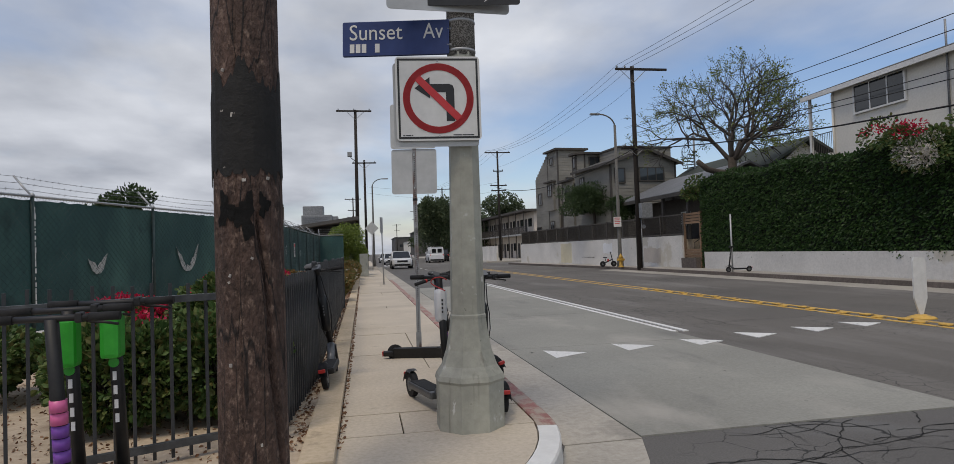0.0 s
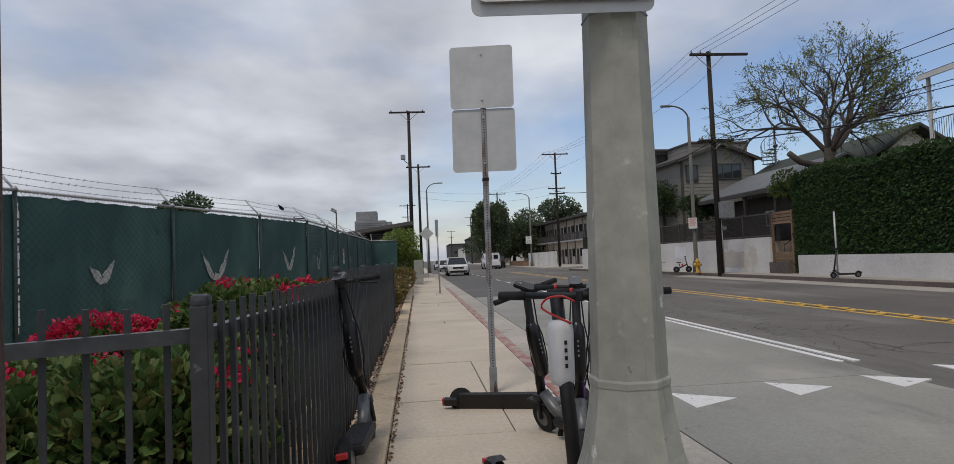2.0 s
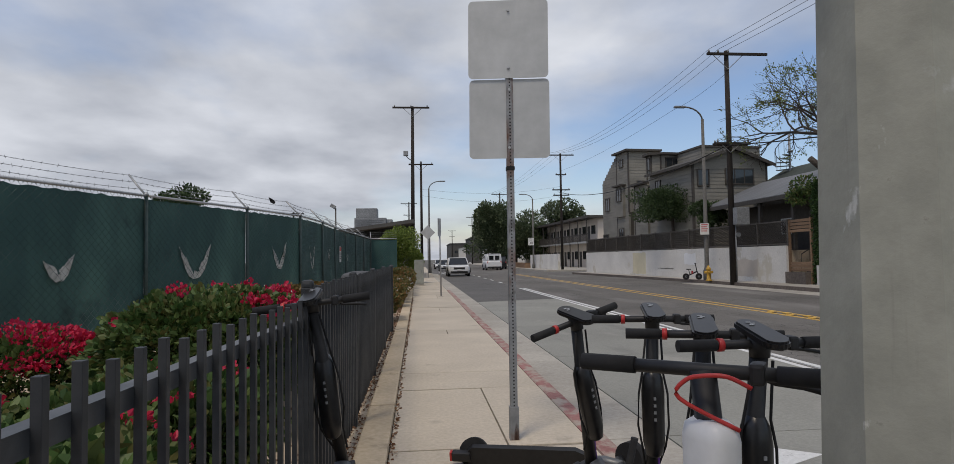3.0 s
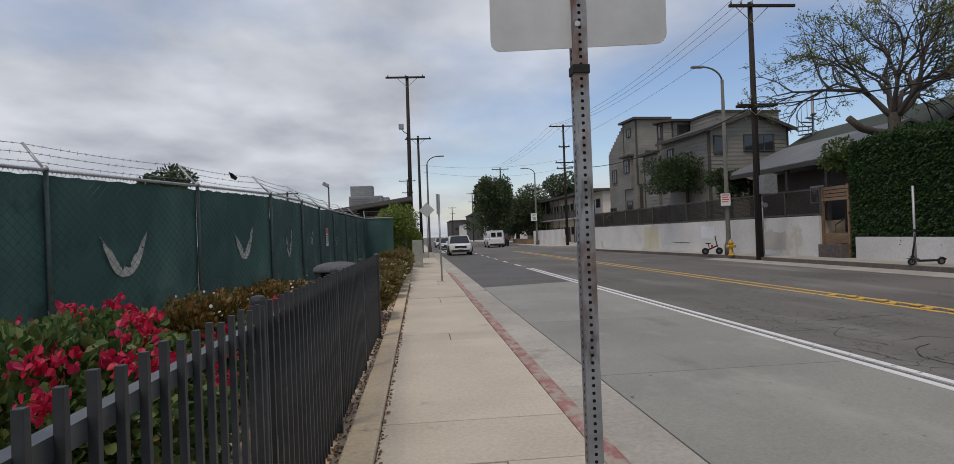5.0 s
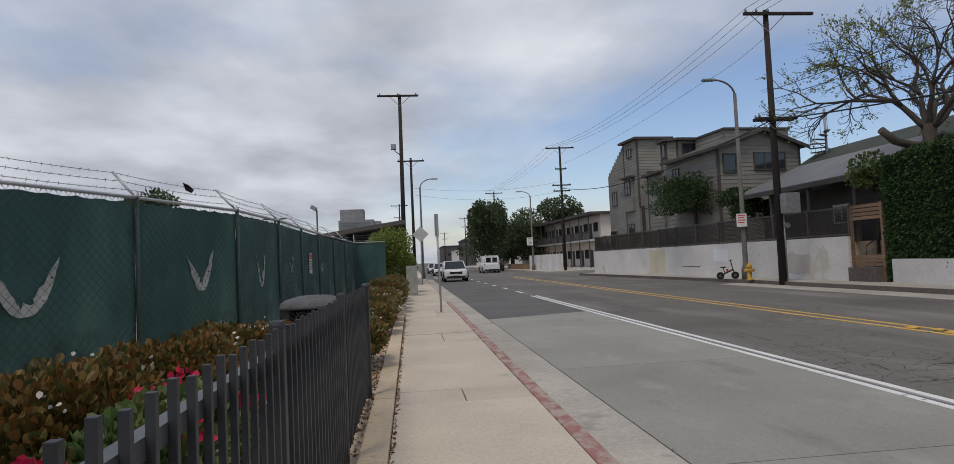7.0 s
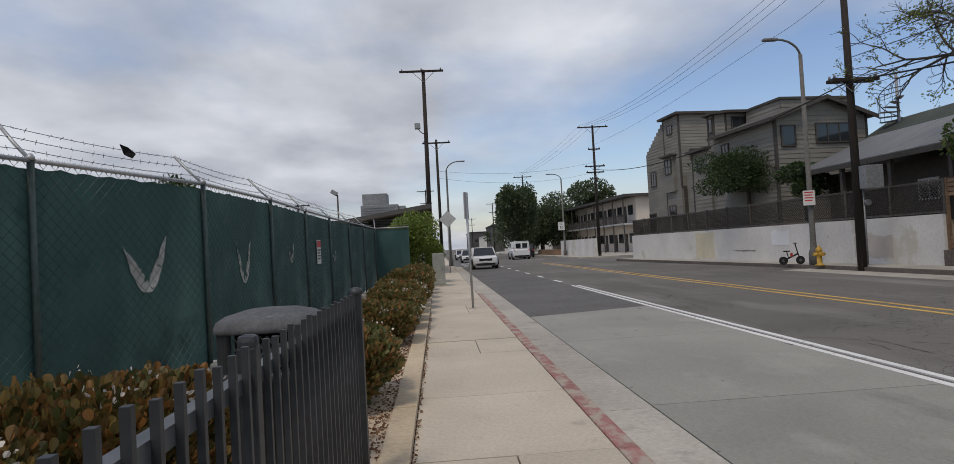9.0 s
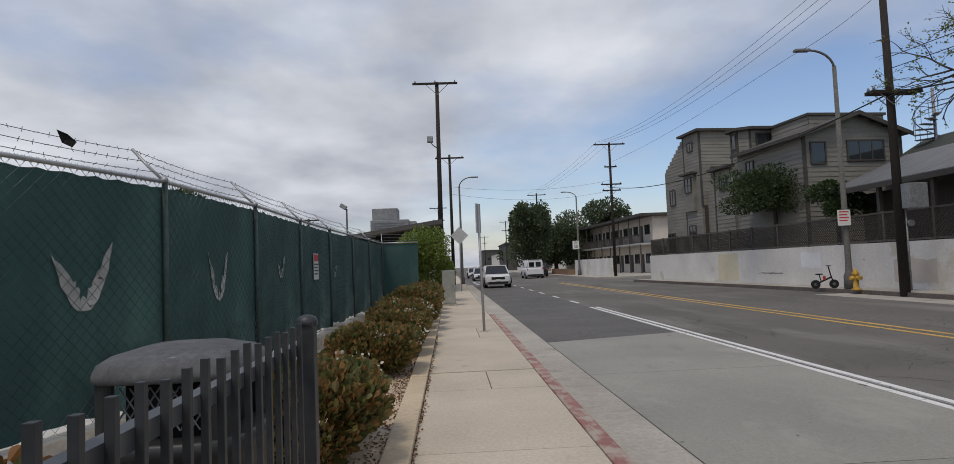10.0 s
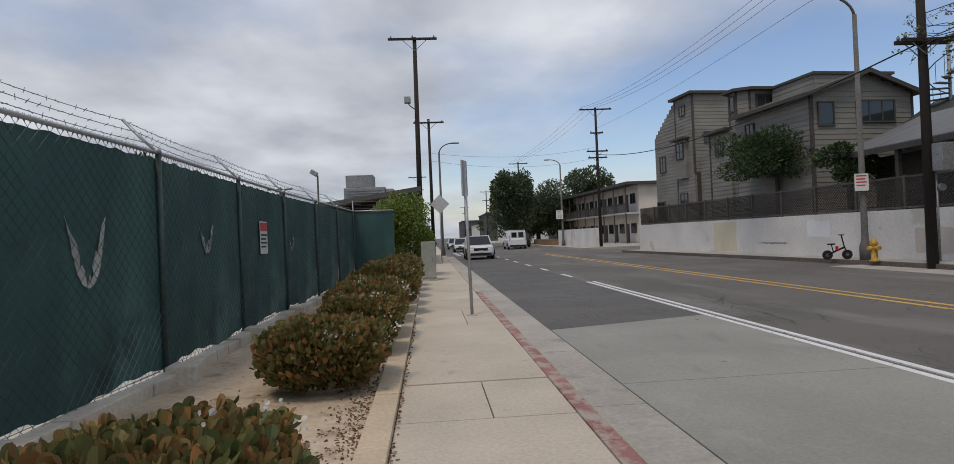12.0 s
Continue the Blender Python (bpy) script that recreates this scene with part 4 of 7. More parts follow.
nt_sign = plate("no_left_turn_sign", 0.61, 0.61, sign_white, pose(0.617, 2.668, 2.385, 0, 0, -4), "square white no-left-turn sign with a red ring and black arrow")
bm = B()
for lo, hi in (((-0.29, -0.002, -0.29), (0.29, -0.0005, -0.276)), ((-0.29, -0.002, 0.276), (0.29, -0.0005, 0.29)), ((-0.29, -0.002, -0.275), (-0.276, -0.0005, 0.275)), ((0.276, -0.002, -0.275), (0.29, -0.0005, 0.275))):
    box(bm, lo, hi)
part("border", bm, sign_black, nt_sign, "black border line")
part("red_ring", ring_face(0.205, 0.255, -0.003), sign_red, nt_sign, "red prohibition ring")
bm = B()
box(bm, (-0.21, -0.005, -0.026), (0.21, -0.0038, 0.026), m=pose(0, 0, 0, 0, 45, 0))
part("red_slash", bm, sign_red, nt_sign, "red slash")
bm = B()
prism(bm, [(-0.17, 0.075), (-0.06, 0.155), (-0.06, 0.105), (0.08, 0.105), (0.105, 0.095), (0.115, 0.07), (0.115, -0.165), (0.055, -0.165), (0.055, 0.045), (-0.06, 0.045), (-0.06, 0.0)], 0.0012, pose(0, -0.0022, 0))
part("arrow", bm, sign_black, nt_sign, "black left-turn arrow")
bm = B()
for x0, x1 in ((-0.26, -0.245), (-0.24, -0.205), (-0.2, -0.19), (0.1, 0.16), (0.165, 0.25)):
    box(bm, (x0, -0.002, -0.268), (x1, -0.0004, -0.262))
part("small_print", bm, sign_black, nt_sign)
for z in (0.272, -0.272):
    bm = B()
    rod(bm, (0, -0.006, z), (0, 0.002, z), 0.008, seg=8)
    part("bolt", bm, galv, nt_sign)
back1 = plate("no_turn_back_plate", 0.61, 0.61, sign_back, pose(0.6, 2.69, 2.345, 0, 0, -4), "bare aluminium plate mounted behind the turn sign")

street = plate("street_name_sign", 0.80, 0.255, sign_blue, pose(0.335, 2.85, 2.88, 0, 1.5, -14), "blue street name sign with pale lettering", r=0.012)
lettering("Sunset", 0.165, sign_white, street, pose(-0.15, -0.003, 0.04, 90, 0, 0), wide=0.92)
lettering("Av", 0.165, sign_white, street, pose(0.28, -0.003, 0.04, 90, 0, 0), wide=0.82)
for x0 in (-0.345, -0.3, -0.255, -0.155):
    boxed("number_bar", (x0, -0.003, -0.105), (x0 + 0.034, -0.0005, -0.04), sign_white, street)
for z in (-0.06, 0.06):
    bm = B()
    rod(bm, (0.385, 0.01, z), (0.46, 0.02, z), 0.012)
    part("bracket", bm, galv_dull, street)
street_back = plate("street_name_sign", 0.80, 0.255, sign_blue, pose(0.335, 2.877, 2.88, 0, 1.5, -14), "blue street name sign seen behind its twin", r=0.012)

one_way = plate("one_way_sign", 0.91, 0.3, sign_black, pose(0.78, 2.655, 3.215, 0, 0, -7), "black one-way sign with a white arrow", r=0.02)
bm = B()
prism(bm, [(-0.38, -0.085), (0.22, -0.085), (0.19, -0.13), (0.40, 0.0), (0.19, 0.13), (0.22, 0.085), (-0.38, 0.085)], 0.0012, pose(0, -0.0014, 0))
part("arrow", bm, sign_white, one_way, "white arrow")
lettering("ONE WAY", 0.135, sign_black, one_way, pose(-0.06, -0.0035, 0, 90, 0, 0), extrude=0.0008)
plate("one_way_back_plate", 0.91, 0.3, sign_back, pose(0.72, 2.69, 3.18, 0, 0, 3), "bare back of a second one-way sign", r=0.03)

# ---- perforated sign post with two plates seen from behind ----
perf = thing("sign_post", pose(0.739, 6.50, 0, -1.5, 0.4, 0), "perforated square steel sign post with rust stains", "sign post")
rusty = material("rust_stained_steel", (0.24, 0.25, 0.26), (0.36, 0.37, 0.38), 9, 0.55, metal=0.5, big=0.2)
overlay(rusty, (0.13, 0.055, 0.028), 2.2, 0.51, 0.62, stretch=(2, 2, 0.8))
overlay(rusty, (0.035, 0.018, 0.012), 4.5, 0.56, 0.66, stretch=(2, 2, 0.5))
bm = B()
h, s, hr = 3.03, 0.0255, 0.0055
pitch_z = 0.0254
n = int(h / pitch_z)
# each face: strips beside the holes, webs between them
for ang in (0, 90, 180, 270):
    m = pose(0, 0, 0, 0, 0, ang)

    def q(u0, z0, u1, z1):
        vs = [bm.verts.new(m @ Vector(p)) for p in ((u0, -s, z0), (u1, -s, z0), (u1, -s, z1), (u0, -s, z1))]
        bm.faces.new(vs)

    q(-s, 0, -hr, n * pitch_z)
    q(hr, 0, s, n * pitch_z)
    for i in range(n):
        z = i * pitch_z
        k = hr * 0.45
        q(-hr, z, hr, z + pitch_z - 2 * hr)
        for sx in (-1, 1):
            for z0, z1 in ((z + pitch_z - 2 * hr, 1), (z + pitch_z, -1)):
                vs = [bm.verts.new(m @ Vector(p)) for p in ((sx * hr, -s, z0), (sx * hr, -s, z0 + z1 * k), (sx * (hr - k), -s, z0))]
                bm.faces.new(vs)
part("tube", bm, rusty, perf)
# black filler added inside the tube as the shade seen through its holes
boxed("dark_core", (-0.02, -0.02, 0.0), (0.02, 0.02, 3.0), rubber, perf)
bm = B()
box(bm, (-0.033, -0.033, -0.02), (0.033, 0.033, 0.24), bevel=0.003)
part("sleeve", bm, rusty, perf)
bm = B()
box(bm, (-0.03, -0.03, 1.97), (0.03, 0.03, 2.0), bevel=0.002)
part("clamp", bm, rubber, perf)
for z, lab in ((2.36, "lower"), (2.965, "upper")):
    pl = plate("sign_plate", 0.60, 0.60, sign_back, pose(0.752, 6.545, z, -1.5, 0.6, -10), "bare aluminium back of a square street sign", r=0.035, group="signs on the perforated post")
    for zz in (0.22, -0.22):
        bm = B()
        rod(bm, (0, -0.012, zz), (0, 0.0, zz), 0.01, seg=8)
        part("bolt", bm, galv, pl)

# ---- slim sign post further on ----
slim = thing("slim_sign_post", pose(0.87, 24.45, 0), "slim steel post with an edge-on parking sign", "sign post")
bm = B()
rod(bm, (0, 0, -0.05), (-0.035, 0, 2.77), 0.03, seg=10)
part("post", bm, galv, slim)
bm = B()
box(bm, (-0.13, -0.012, -0.32), (0.13, 0.012, 0.32), bevel=0.004, m=pose(-0.04, -0.02, 2.47, 0, 0, 66))
part("sign", bm, sign_back, slim, "narrow aluminium sign turned edge-on")
bm = B()
lathe(bm, [(0.1, 0), (0.1, 0.012), (0.04, 0.02)], 12)
part("collar", bm, gutter_mat, slim)

# ---- far-side poles and lamps ----
def wood_line_pole(name, x, y, h, arms, label, lean=0.0, r=0.16, pins=None):
    p = thing(name, pose(x, y, -0.02), label, "utility pole", "wooden utility poles")
    bm = B()
    rod(bm, (0, 0, -0.1), (lean, 0, h), r, r * 0.65, 14)
    part("shaft", bm, far_pole, p)
    for z, x0, x1, yy in arms:
        bm = B()
        box(bm, (x0, yy - 0.06, z - 0.06), (x1, yy + 0.06, z + 0.06), bevel=0.01)
        arm = part("crossarm", bm, far_pole, p)
        w = x1 - x0
        even = [x0 + w * (0.06 + 0.88 * i / (2 if w > 2 else 1)) for i in range(3 if w > 2 else 2)]
        for u in pins if pins and w > 2 else even:
            bm = B()
            lathe(bm, [(0.02, 0.06), (0.045, 0.09), (0.05, 0.13), (0.03, 0.19), (0.012, 0.21)], 8, at=(u, yy, z))
            part("insulator", bm, galv_dull, arm)
        bm = B()
        for sx in (-1, 1):
            rod(bm, (lean + (x0 + x1) / 2 * 0 + sx * 0.75 * min(1, w / 3), yy, z - 0.05), (lean * z / h, yy, z - 0.75 * min(1, w / 3)), 0.018, seg=5)
        part("brace", bm, galv_dull, p)
    return p


right_pole = wood_line_pole("utility_pole", 15.16, 30.94, 11.3, [(11.1, -1.05, 2.0, -0.15), (6.72, -0.75, 1.0, -0.14), (6.72, -0.75, 1.0, 0.14)], "tall dark wooden utility pole with crossarms and a grey box", pins=(-0.95, -0.48, 0.02))
bm = B()
box(bm, (-0.02, -0.55, 2.78), (0.62, -0.17, 3.6), bevel=0.02)
cab = part("equipment_box", bm, galv_dull, right_pole, "grey metal equipment box")
bm = B()
rod(bm, (0.1, -0.17, 0.1), (0.1, -0.17, 2.8), 0.03)
part("conduit", bm, galv_dull, right_pole)
bm = B()
rod(bm, (0.17, -0.22, 2.3), (0.17, -0.32, 2.3), 0.11, seg=14)
part("meter", bm, galv_dull, right_pole)
wood_line_pole("utility_pole", -0.32, 48.5, 12.75, [(12.64, -1.38, 1.35, -0.12)], "tall dark wooden utility pole with one crossarm and a floodlight", lean=0.1, r=0.17)
fl = [o for o in bpy.data.objects if o.name.startswith("utility_pole")][-1]
bm = B()
box(bm, (-0.6, -0.5, 9.0), (-0.25, -0.15, 9.35), bevel=0.03, m=None)
part("floodlight", bm, galv_dull, fl)
bm = B()
tube(bm, [(0, 0, 8.7), (-0.25, -0.1, 8.85), (-0.4, -0.3, 9.0)], 0.03)
part("floodlight_arm", bm, galv_dull, fl)
wood_line_pole("utility_pole", 0.45, 63.0, 10.9, [(10.6, -1.2, 1.2, -0.12)], "dark wooden utility pole further down the street", r=0.15)
wood_line_pole("utility_pole", 16.05, 70.7, 13.0, [(12.8, -1.55, 1.5, -0.12), (10.6, -0.6, 0.6, -0.12), (8.9, -1.0, 1.0, -0.12), (8.3, -0.9, 0.9, -0.12)], "wooden utility pole with several crossarms")
for x, y, h in ((14.6, 112, 13), (14.2, 165, 12.5), (-1.5, 118, 12), (-2.5, 175, 12), (12.5, 230, 12), (-4, 260, 12)):
    wood_line_pole("utility_pole", x, y, h, [(h - 0.3, -1.5, 1.5, -0.12), (h - 2.4, -1.0, 1.0, -0.12)], "distant wooden utility pole")


lamp_grey = material("dark_lamp_concrete", (0.1, 0.098, 0.09), (0.16, 0.155, 0.145), 14, 0.85, bump=0.006, big=0.25)


def street_lamp(x, y, h, reach, rise, label, side=-1):
    s = thing("street_lamp", pose(x, y, -0.02), label, "street lamp", "street lamps")
    bm = B()
    lathe(bm, [(0.2, -0.05), (0.2, 0.5), (0.13, 0.7), (0.115, 1.0), (0.075, h)], 10)
    part("shaft", bm, lamp_grey, s)
    bm = B()
    pts = [(0, 0, h - 0.1)] + [(side * reach * (1 - math.cos(a)), 0, h - 0.1 + (rise + 0.1) * math.sin(a)) for a in [radians(15 * k) for k in range(1, 7)]]
    tube(bm, pts, 0.045, 8)
    part("arm", bm, lamp_grey, s)
    bm = B()
    e = Vector(pts[-1])
    box(bm, (e.x + side * 0.55 if side < 0 else e.x - 0.05, -0.12, e.z - 0.06), (e.x + 0.05 if side < 0 else e.x + 0.55, 0.12, e.z + 0.05), bevel=0.04)
    part("lamp_head", bm, galv_dull, s)
    return s


lamp_r = street_lamp(15.35, 34.1, 8.65, 1.0, 0.65, "grey concrete street lamp with a curved arm")
street_lamp(1.2, 64.2, 8.4, 1.1, 0.72, "grey street lamp on the near side", side=1)
street_lamp(14.9, 82, 9.0, 1.2, 0.6, "grey street lamp with a speed limit sign")
street_lamp(14.5, 130, 9.0, 1.2, 0.6, "distant grey street lamp")
park = plate("parking_sign", 0.46, 0.6, sign_white, pose(15.2, 33.93, 2.72, 0, 0, -12), "small white parking sign with red print", r=0.03)
bm = B()
for i in range(4):
    box(bm, (-0.17, -0.002, 0.2 - i * 0.11), (0.17 - 0.05 * (i % 2), -0.0005, 0.245 - i * 0.11))
part("print_bars", bm, sign_red, park)
bm = B()
rod(bm, (0, 0.004, 0), (0, 0.08, 0), 0.03)
part("bracket", bm, galv, park)
lim = plate("speed_limit_sign", 0.75, 0.95, sign_white, pose(14.55, 81.7, 3.45, 0, 0, 0), "white speed limit sign reading thirty", r=0.04)
lettering("SPEED", 0.16, sign_black, lim, pose(0, -0.004, 0.34, 90, 0, 0))
lettering("LIMIT", 0.16, sign_black, lim, pose(0, -0.004, 0.17, 90, 0, 0))
lettering("30", 0.5, sign_black, lim, pose(0, -0.004, -0.2, 90, 0, 0))
bm = B()
rod(bm, (0.1, 0.004, 0), (0.35, 0.2, 0), 0.03)
part("bracket", bm, galv, lim)
dia = thing("diamond_sign", pose(0.8, 48.5, 0), "bare back of a diamond warning sign on a post", "sign")
bm = B()
box(bm, (-0.38, -0.004, -0.38), (0.38, 0.004, 0.38), bevel=0.002, m=pose(0, 0, 3.33, 0, 45, 0))
part("panel", bm, sign_back, dia)
bm = B()
rod(bm, (0, 0.03, -0.05), (0, 0.03, 3.7), 0.03)
part("post", bm, galv, dia)

# ---- overhead wires ----
def wire(a, b, sag, label, r=0.012):
    a, b = Vector(a), Vector(b)
    bm = B()
    tube(bm, [a.lerp(b, i / 16) - Vector((0, 0, sag * (1 - (2 * i / 16 - 1) ** 2))) for i in range(17)], r, 4)
    tagged(part("overhead_wire", bm, rubber), label, "wire", "overhead wires")


for dx in (-0.95, -0.48, 0.02):
    wire((15.16 + dx, 30.79, 11.3), (16.05 + dx * 1.4, 70.6, 13.0), 1.0, "thin black power line between poles", 0.01)
    wire((15.16 + dx, 30.79, 11.3), (15.0 + dx, -30, 11.3), 1.28, "thin black power line between poles", 0.01)
    wire((16.05 + dx * 1.4, 70.6, 13.0), (14.6 + dx * 1.4, 112, 13.0), 0.6, "thin black power line between poles", 0.011)
wire((15.0, 30.8, 6.62), (15.9, 70.6, 8.6), 1.1, "thick black telephone cable", 0.026)
wire((15.0, 30.8, 6.62), (15.2, -30, 6.7), 2.4, "thick black telephone cable", 0.026)
wire((15.5, 30.8, 6.8), (15.4, -30, 7.0), 1.75, "thin black cable between poles", 0.013)
wire((15.8, 30.8, 6.8), (15.6, -30, 7.3), 1.5, "thin black cable between poles", 0.013)
wire((15.2, 30.8, 7.5), (17.0, -30, 8.9), 1.4, "thin black cable between poles", 0.013)
wire((15.2, 30.8, 7.9), (17.6, -30, 9.6), 1.4, "thin black cable between poles", 0.013)
wire((15.16, 31, 10.2), (13.9, 34.5, 9.2), 0.15, "thin wire to the street lamp", 0.008)
wire((13.9, 34.5, 9.2), (16.0, 70.6, 11.0), 0.3, "thin wire past the street lamp", 0.008)
wire((0.3, 63, 8.2), (16.05, 70.7, 9.3), 0.6, "thin wire crossing the street", 0.008)
wire((0.3, 63, 7.6), (16.05, 70.7, 8.3), 0.7, "thin wire crossing the street", 0.008)


# ---- far side: retaining wall, hedge, gate ----
def clapboard(bm, a, b, z0, z1, span=None, board=0.24, lap=0.02):
    """Lapped boards on an upright wall from a to b (plan), outward to the left of a->b; span(z) trims a board's run to fractions."""
    a, b = Vector((*a, 0)), Vector((*b, 0))
    d = b - a
    out = Vector((-d.y, d.x, 0)).normalized()
    z = z0
    while z < z1 - 0.01:
        zt = min(z + board, z1)
        u0, u1 = span((z + zt) / 2) if span else (0.0, 1.0)
        if u1 - u0 > 0.01:
            p, q = a + d * u0, a + d * u1
            up, lo = Vector((0, 0, zt)), Vector((0, 0, z))
            v = [bm.verts.new(x) for x in (p + lo + out * lap, q + lo + out * lap, q + up, p + up, p + lo, q + lo)]
            bm.faces.new((v[0], v[1], v[2], v[3]))
            bm.faces.new((v[4], v[5], v[1], v[0]))
        z += board


def window(name, w, h, parent, m, mat=None, bars=1, frame_mat=None):
    """A framed window facing -y, set on a wall."""
    frame_mat = frame_mat or siding_dark
    bm = B()
    t = 0.07
    loops = []
    for y, inset in ((-0.06, 0), (-0.06, t), (0.02, t), (0.02, 0)):
        a, c = w / 2 - inset, h / 2 - inset
        loops.append([bm.verts.new(q) for q in ((-a, y, -c), (a, y, -c), (a, y, c), (-a, y, c))])
    for k in range(4):
        p, q = loops[k], loops[(k + 1) % 4]
        for i in range(4):
            bm.faces.new((p[i], p[(i + 1) % 4], q[(i + 1) % 4], q[i]))
    bmesh.ops.recalc_face_normals(bm, faces=bm.faces[:])
    win = part(name, bm, frame_mat, parent, m=m)
    cuts = [-w / 2 + w * i / (bars + 1) for i in range(bars + 2)]
    for x in cuts[1:-1]:
        boxed("mullion", (x - 0.025, -0.05, -h / 2 + t), (x + 0.025, 0.0, h / 2 - t), frame_mat, win)
    for i in range(bars + 1):
        xa = cuts[i] + (t if i == 0 else 0.025)
        xb = cuts[i + 1] - (t if i == bars else 0.025)
        boxed("pane", (xa, -0.03, -h / 2 + t), (xb, -0.015, h / 2 - t), mat or win_glass, win)
    return win


rwall = thing("retaining_wall", pose(0, 0, 0), "long white stucco retaining wall with patched paint", "wall", kind="structure")
bm = B()
ends = [(16.75, 29.1), (14.85, 56.3)]
vs = []
for x, y in ends:
    vs.append([bm.verts.new(p) for p in ((x, y, -0.3), (x, y, 1.7), (x + 0.22, y, 1.72), (x + 0.22, y, -0.3))])
for i in range(4):
    bm.faces.new((vs[0][i], vs[0][(i + 1) % 4], vs[1][(i + 1) % 4], vs[1][i]))
bm.faces.new(vs[0])
bm.faces.new(vs[1])
part("wall_face", bm, stucco_white, rwall)
for u0, u1, z0, z1, tone, lab in ((0.55, 0.63, 0.05, 1.62, (0.6, 0.55, 0.4), "yellowish paint patch"), (0.3, 0.35, 0.75, 1.5, (0.72, 0.73, 0.74), "fresh white paint patch"), (0.08, 0.15, 0.2, 1.1, (0.5, 0.45, 0.39), "beige paint patch"), (0.4, 0.48, 0.5, 0.56, (0.25, 0.24, 0.22), "dark scrape")):
    bm = B()
    a, b = Vector((16.75 - 1.9 * u0, 29.1 + 27.2 * u0, 0)), Vector((16.75 - 1.9 * u1, 29.1 + 27.2 * u1, 0))
    rag = random.Random(int(u0 * 100))
    n = 10
    base = [(a.lerp(b, k / n), z0 + rag.uniform(0, 0.07)) for k in range(n + 1)] + [(a.lerp(b, k / n), z1 - rag.uniform(0, 0.09)) for k in range(n, -1, -1)]
    front = [bm.verts.new((p.x - 0.006, p.y, z)) for p, z in base]
    back = [bm.verts.new((p.x + 0.01, p.y, z)) for p, z in base]
    bm.faces.new(front)
    for k in range(len(base)):
        bm.faces.new((front[k], front[(k + 1) % len(base)], back[(k + 1) % len(base)], back[k]))
    part("paint_patch", bm, material("wall_patch_paint", tone, tuple(c * 1.08 for c in tone), 6, 0.9, big=0.15), rwall, lab)
yard = boxed("raised_yard", (0, 0, -0.3), (30, 27.5, 1.5), dirt, m=pose(16.97, 29.1, 0, 0, 0, 4))
tagged(yard, "raised earth yard behind the retaining wall", "ground", kind="structure")

L = math.hypot(1.9, 27.2)
rz = math.degrees(math.atan2(27.2, -1.9))
n_pan = 12
w = L / n_pan
for i in range(n_pan):
    u = i / n_pan
    x, y = 16.86 - 1.9 * u, 29.1 + 27.2 * u
    f = thing("lattice_fence", pose(x, y, 1.7, 0, 0, rz), "weathered brown lattice fence panel on the white wall", "fence", "lattice fence panels")
    bm = B()
    box(bm, (-0.045, -0.045, 0), (0.045, 0.045, 1.2), bevel=0.006)
    part("post", bm, lattice_mat, f)
    for z in (0.08, 1.13):
        boxed("rail", (0.045, -0.03, z - 0.035), (w - 0.045, 0.03, z + 0.035), lattice_mat, f)
    bm = B()
    step = 0.13
    k = -1.05
    while k < w:
        for s, yy in ((1, -0.012), (-1, 0.012)):
            x0, x1 = (k, k + 1.0) if s > 0 else (k + 1.0, k)
            z0, z1 = 0.11, 1.1
            if s > 0:
                a0, a1 = max(x0, 0.05), min(x1, w - 0.05)
                if a1 > a0:
                    rod(bm, (a0, yy, z0 + (a0 - x0)), (a1, yy, z0 + (a1 - x0)), 0.02, seg=4)
            else:
                a0, a1 = max(k, 0.05), min(k + 1.0, w - 0.05)
                if a1 > a0:
                    rod(bm, (a0, yy, z1 - (a0 - k)), (a1, yy, z1 - (a1 - k)), 0.02, seg=4)
        k += step
    part("lattice", bm, lattice_mat, f)

gate = thing("slat_gate", pose(16.9, 27.45, 0, 0, 0, 90), "tan wooden slat gate over a masonry step", "gate")
for x in (0.0, 1.6):
    boxed("gate_post", (x - 0.05, -0.05, 0), (x + 0.05, 0.05, 2.9), slat_mat, gate)
for z in (2.35, 2.5, 2.65, 2.8, 0.62, 0.77, 0.9):
    bm = B()
    box(bm, (0.05, -0.02, z - 0.06), (1.55, 0.015, z + 0.06), bevel=0.006)
    part("slat", bm, slat_mat, gate)
boxed("masonry_base", (0.05, -0.02, -0.05), (1.55, 0.3, 0.52), dark_kerb, gate)
stairs = thing("garden_steps", pose(17.4, 27.5, 0), "dim concrete garden steps behind the slat gate", "stairs", kind="structure")
for i in range(8):
    boxed("step", (0.3 * i, 0, 0), (0.3 * i + 0.3, 1.6, 0.4 + 0.18 * i), dark_kerb, stairs)
bm = B()
for yy in (0.1, 1.5):
    tube(bm, [(0, yy, 1.3), (2.4, yy, 2.75)], 0.025)
    for i in range(5):
        rod(bm, (0.5 * i, yy, 0.4 + 0.3 * i), (0.5 * i, yy, 1.3 + 0.3 * i), 0.012, seg=5)
part("handrail", bm, siding_dark, stairs)

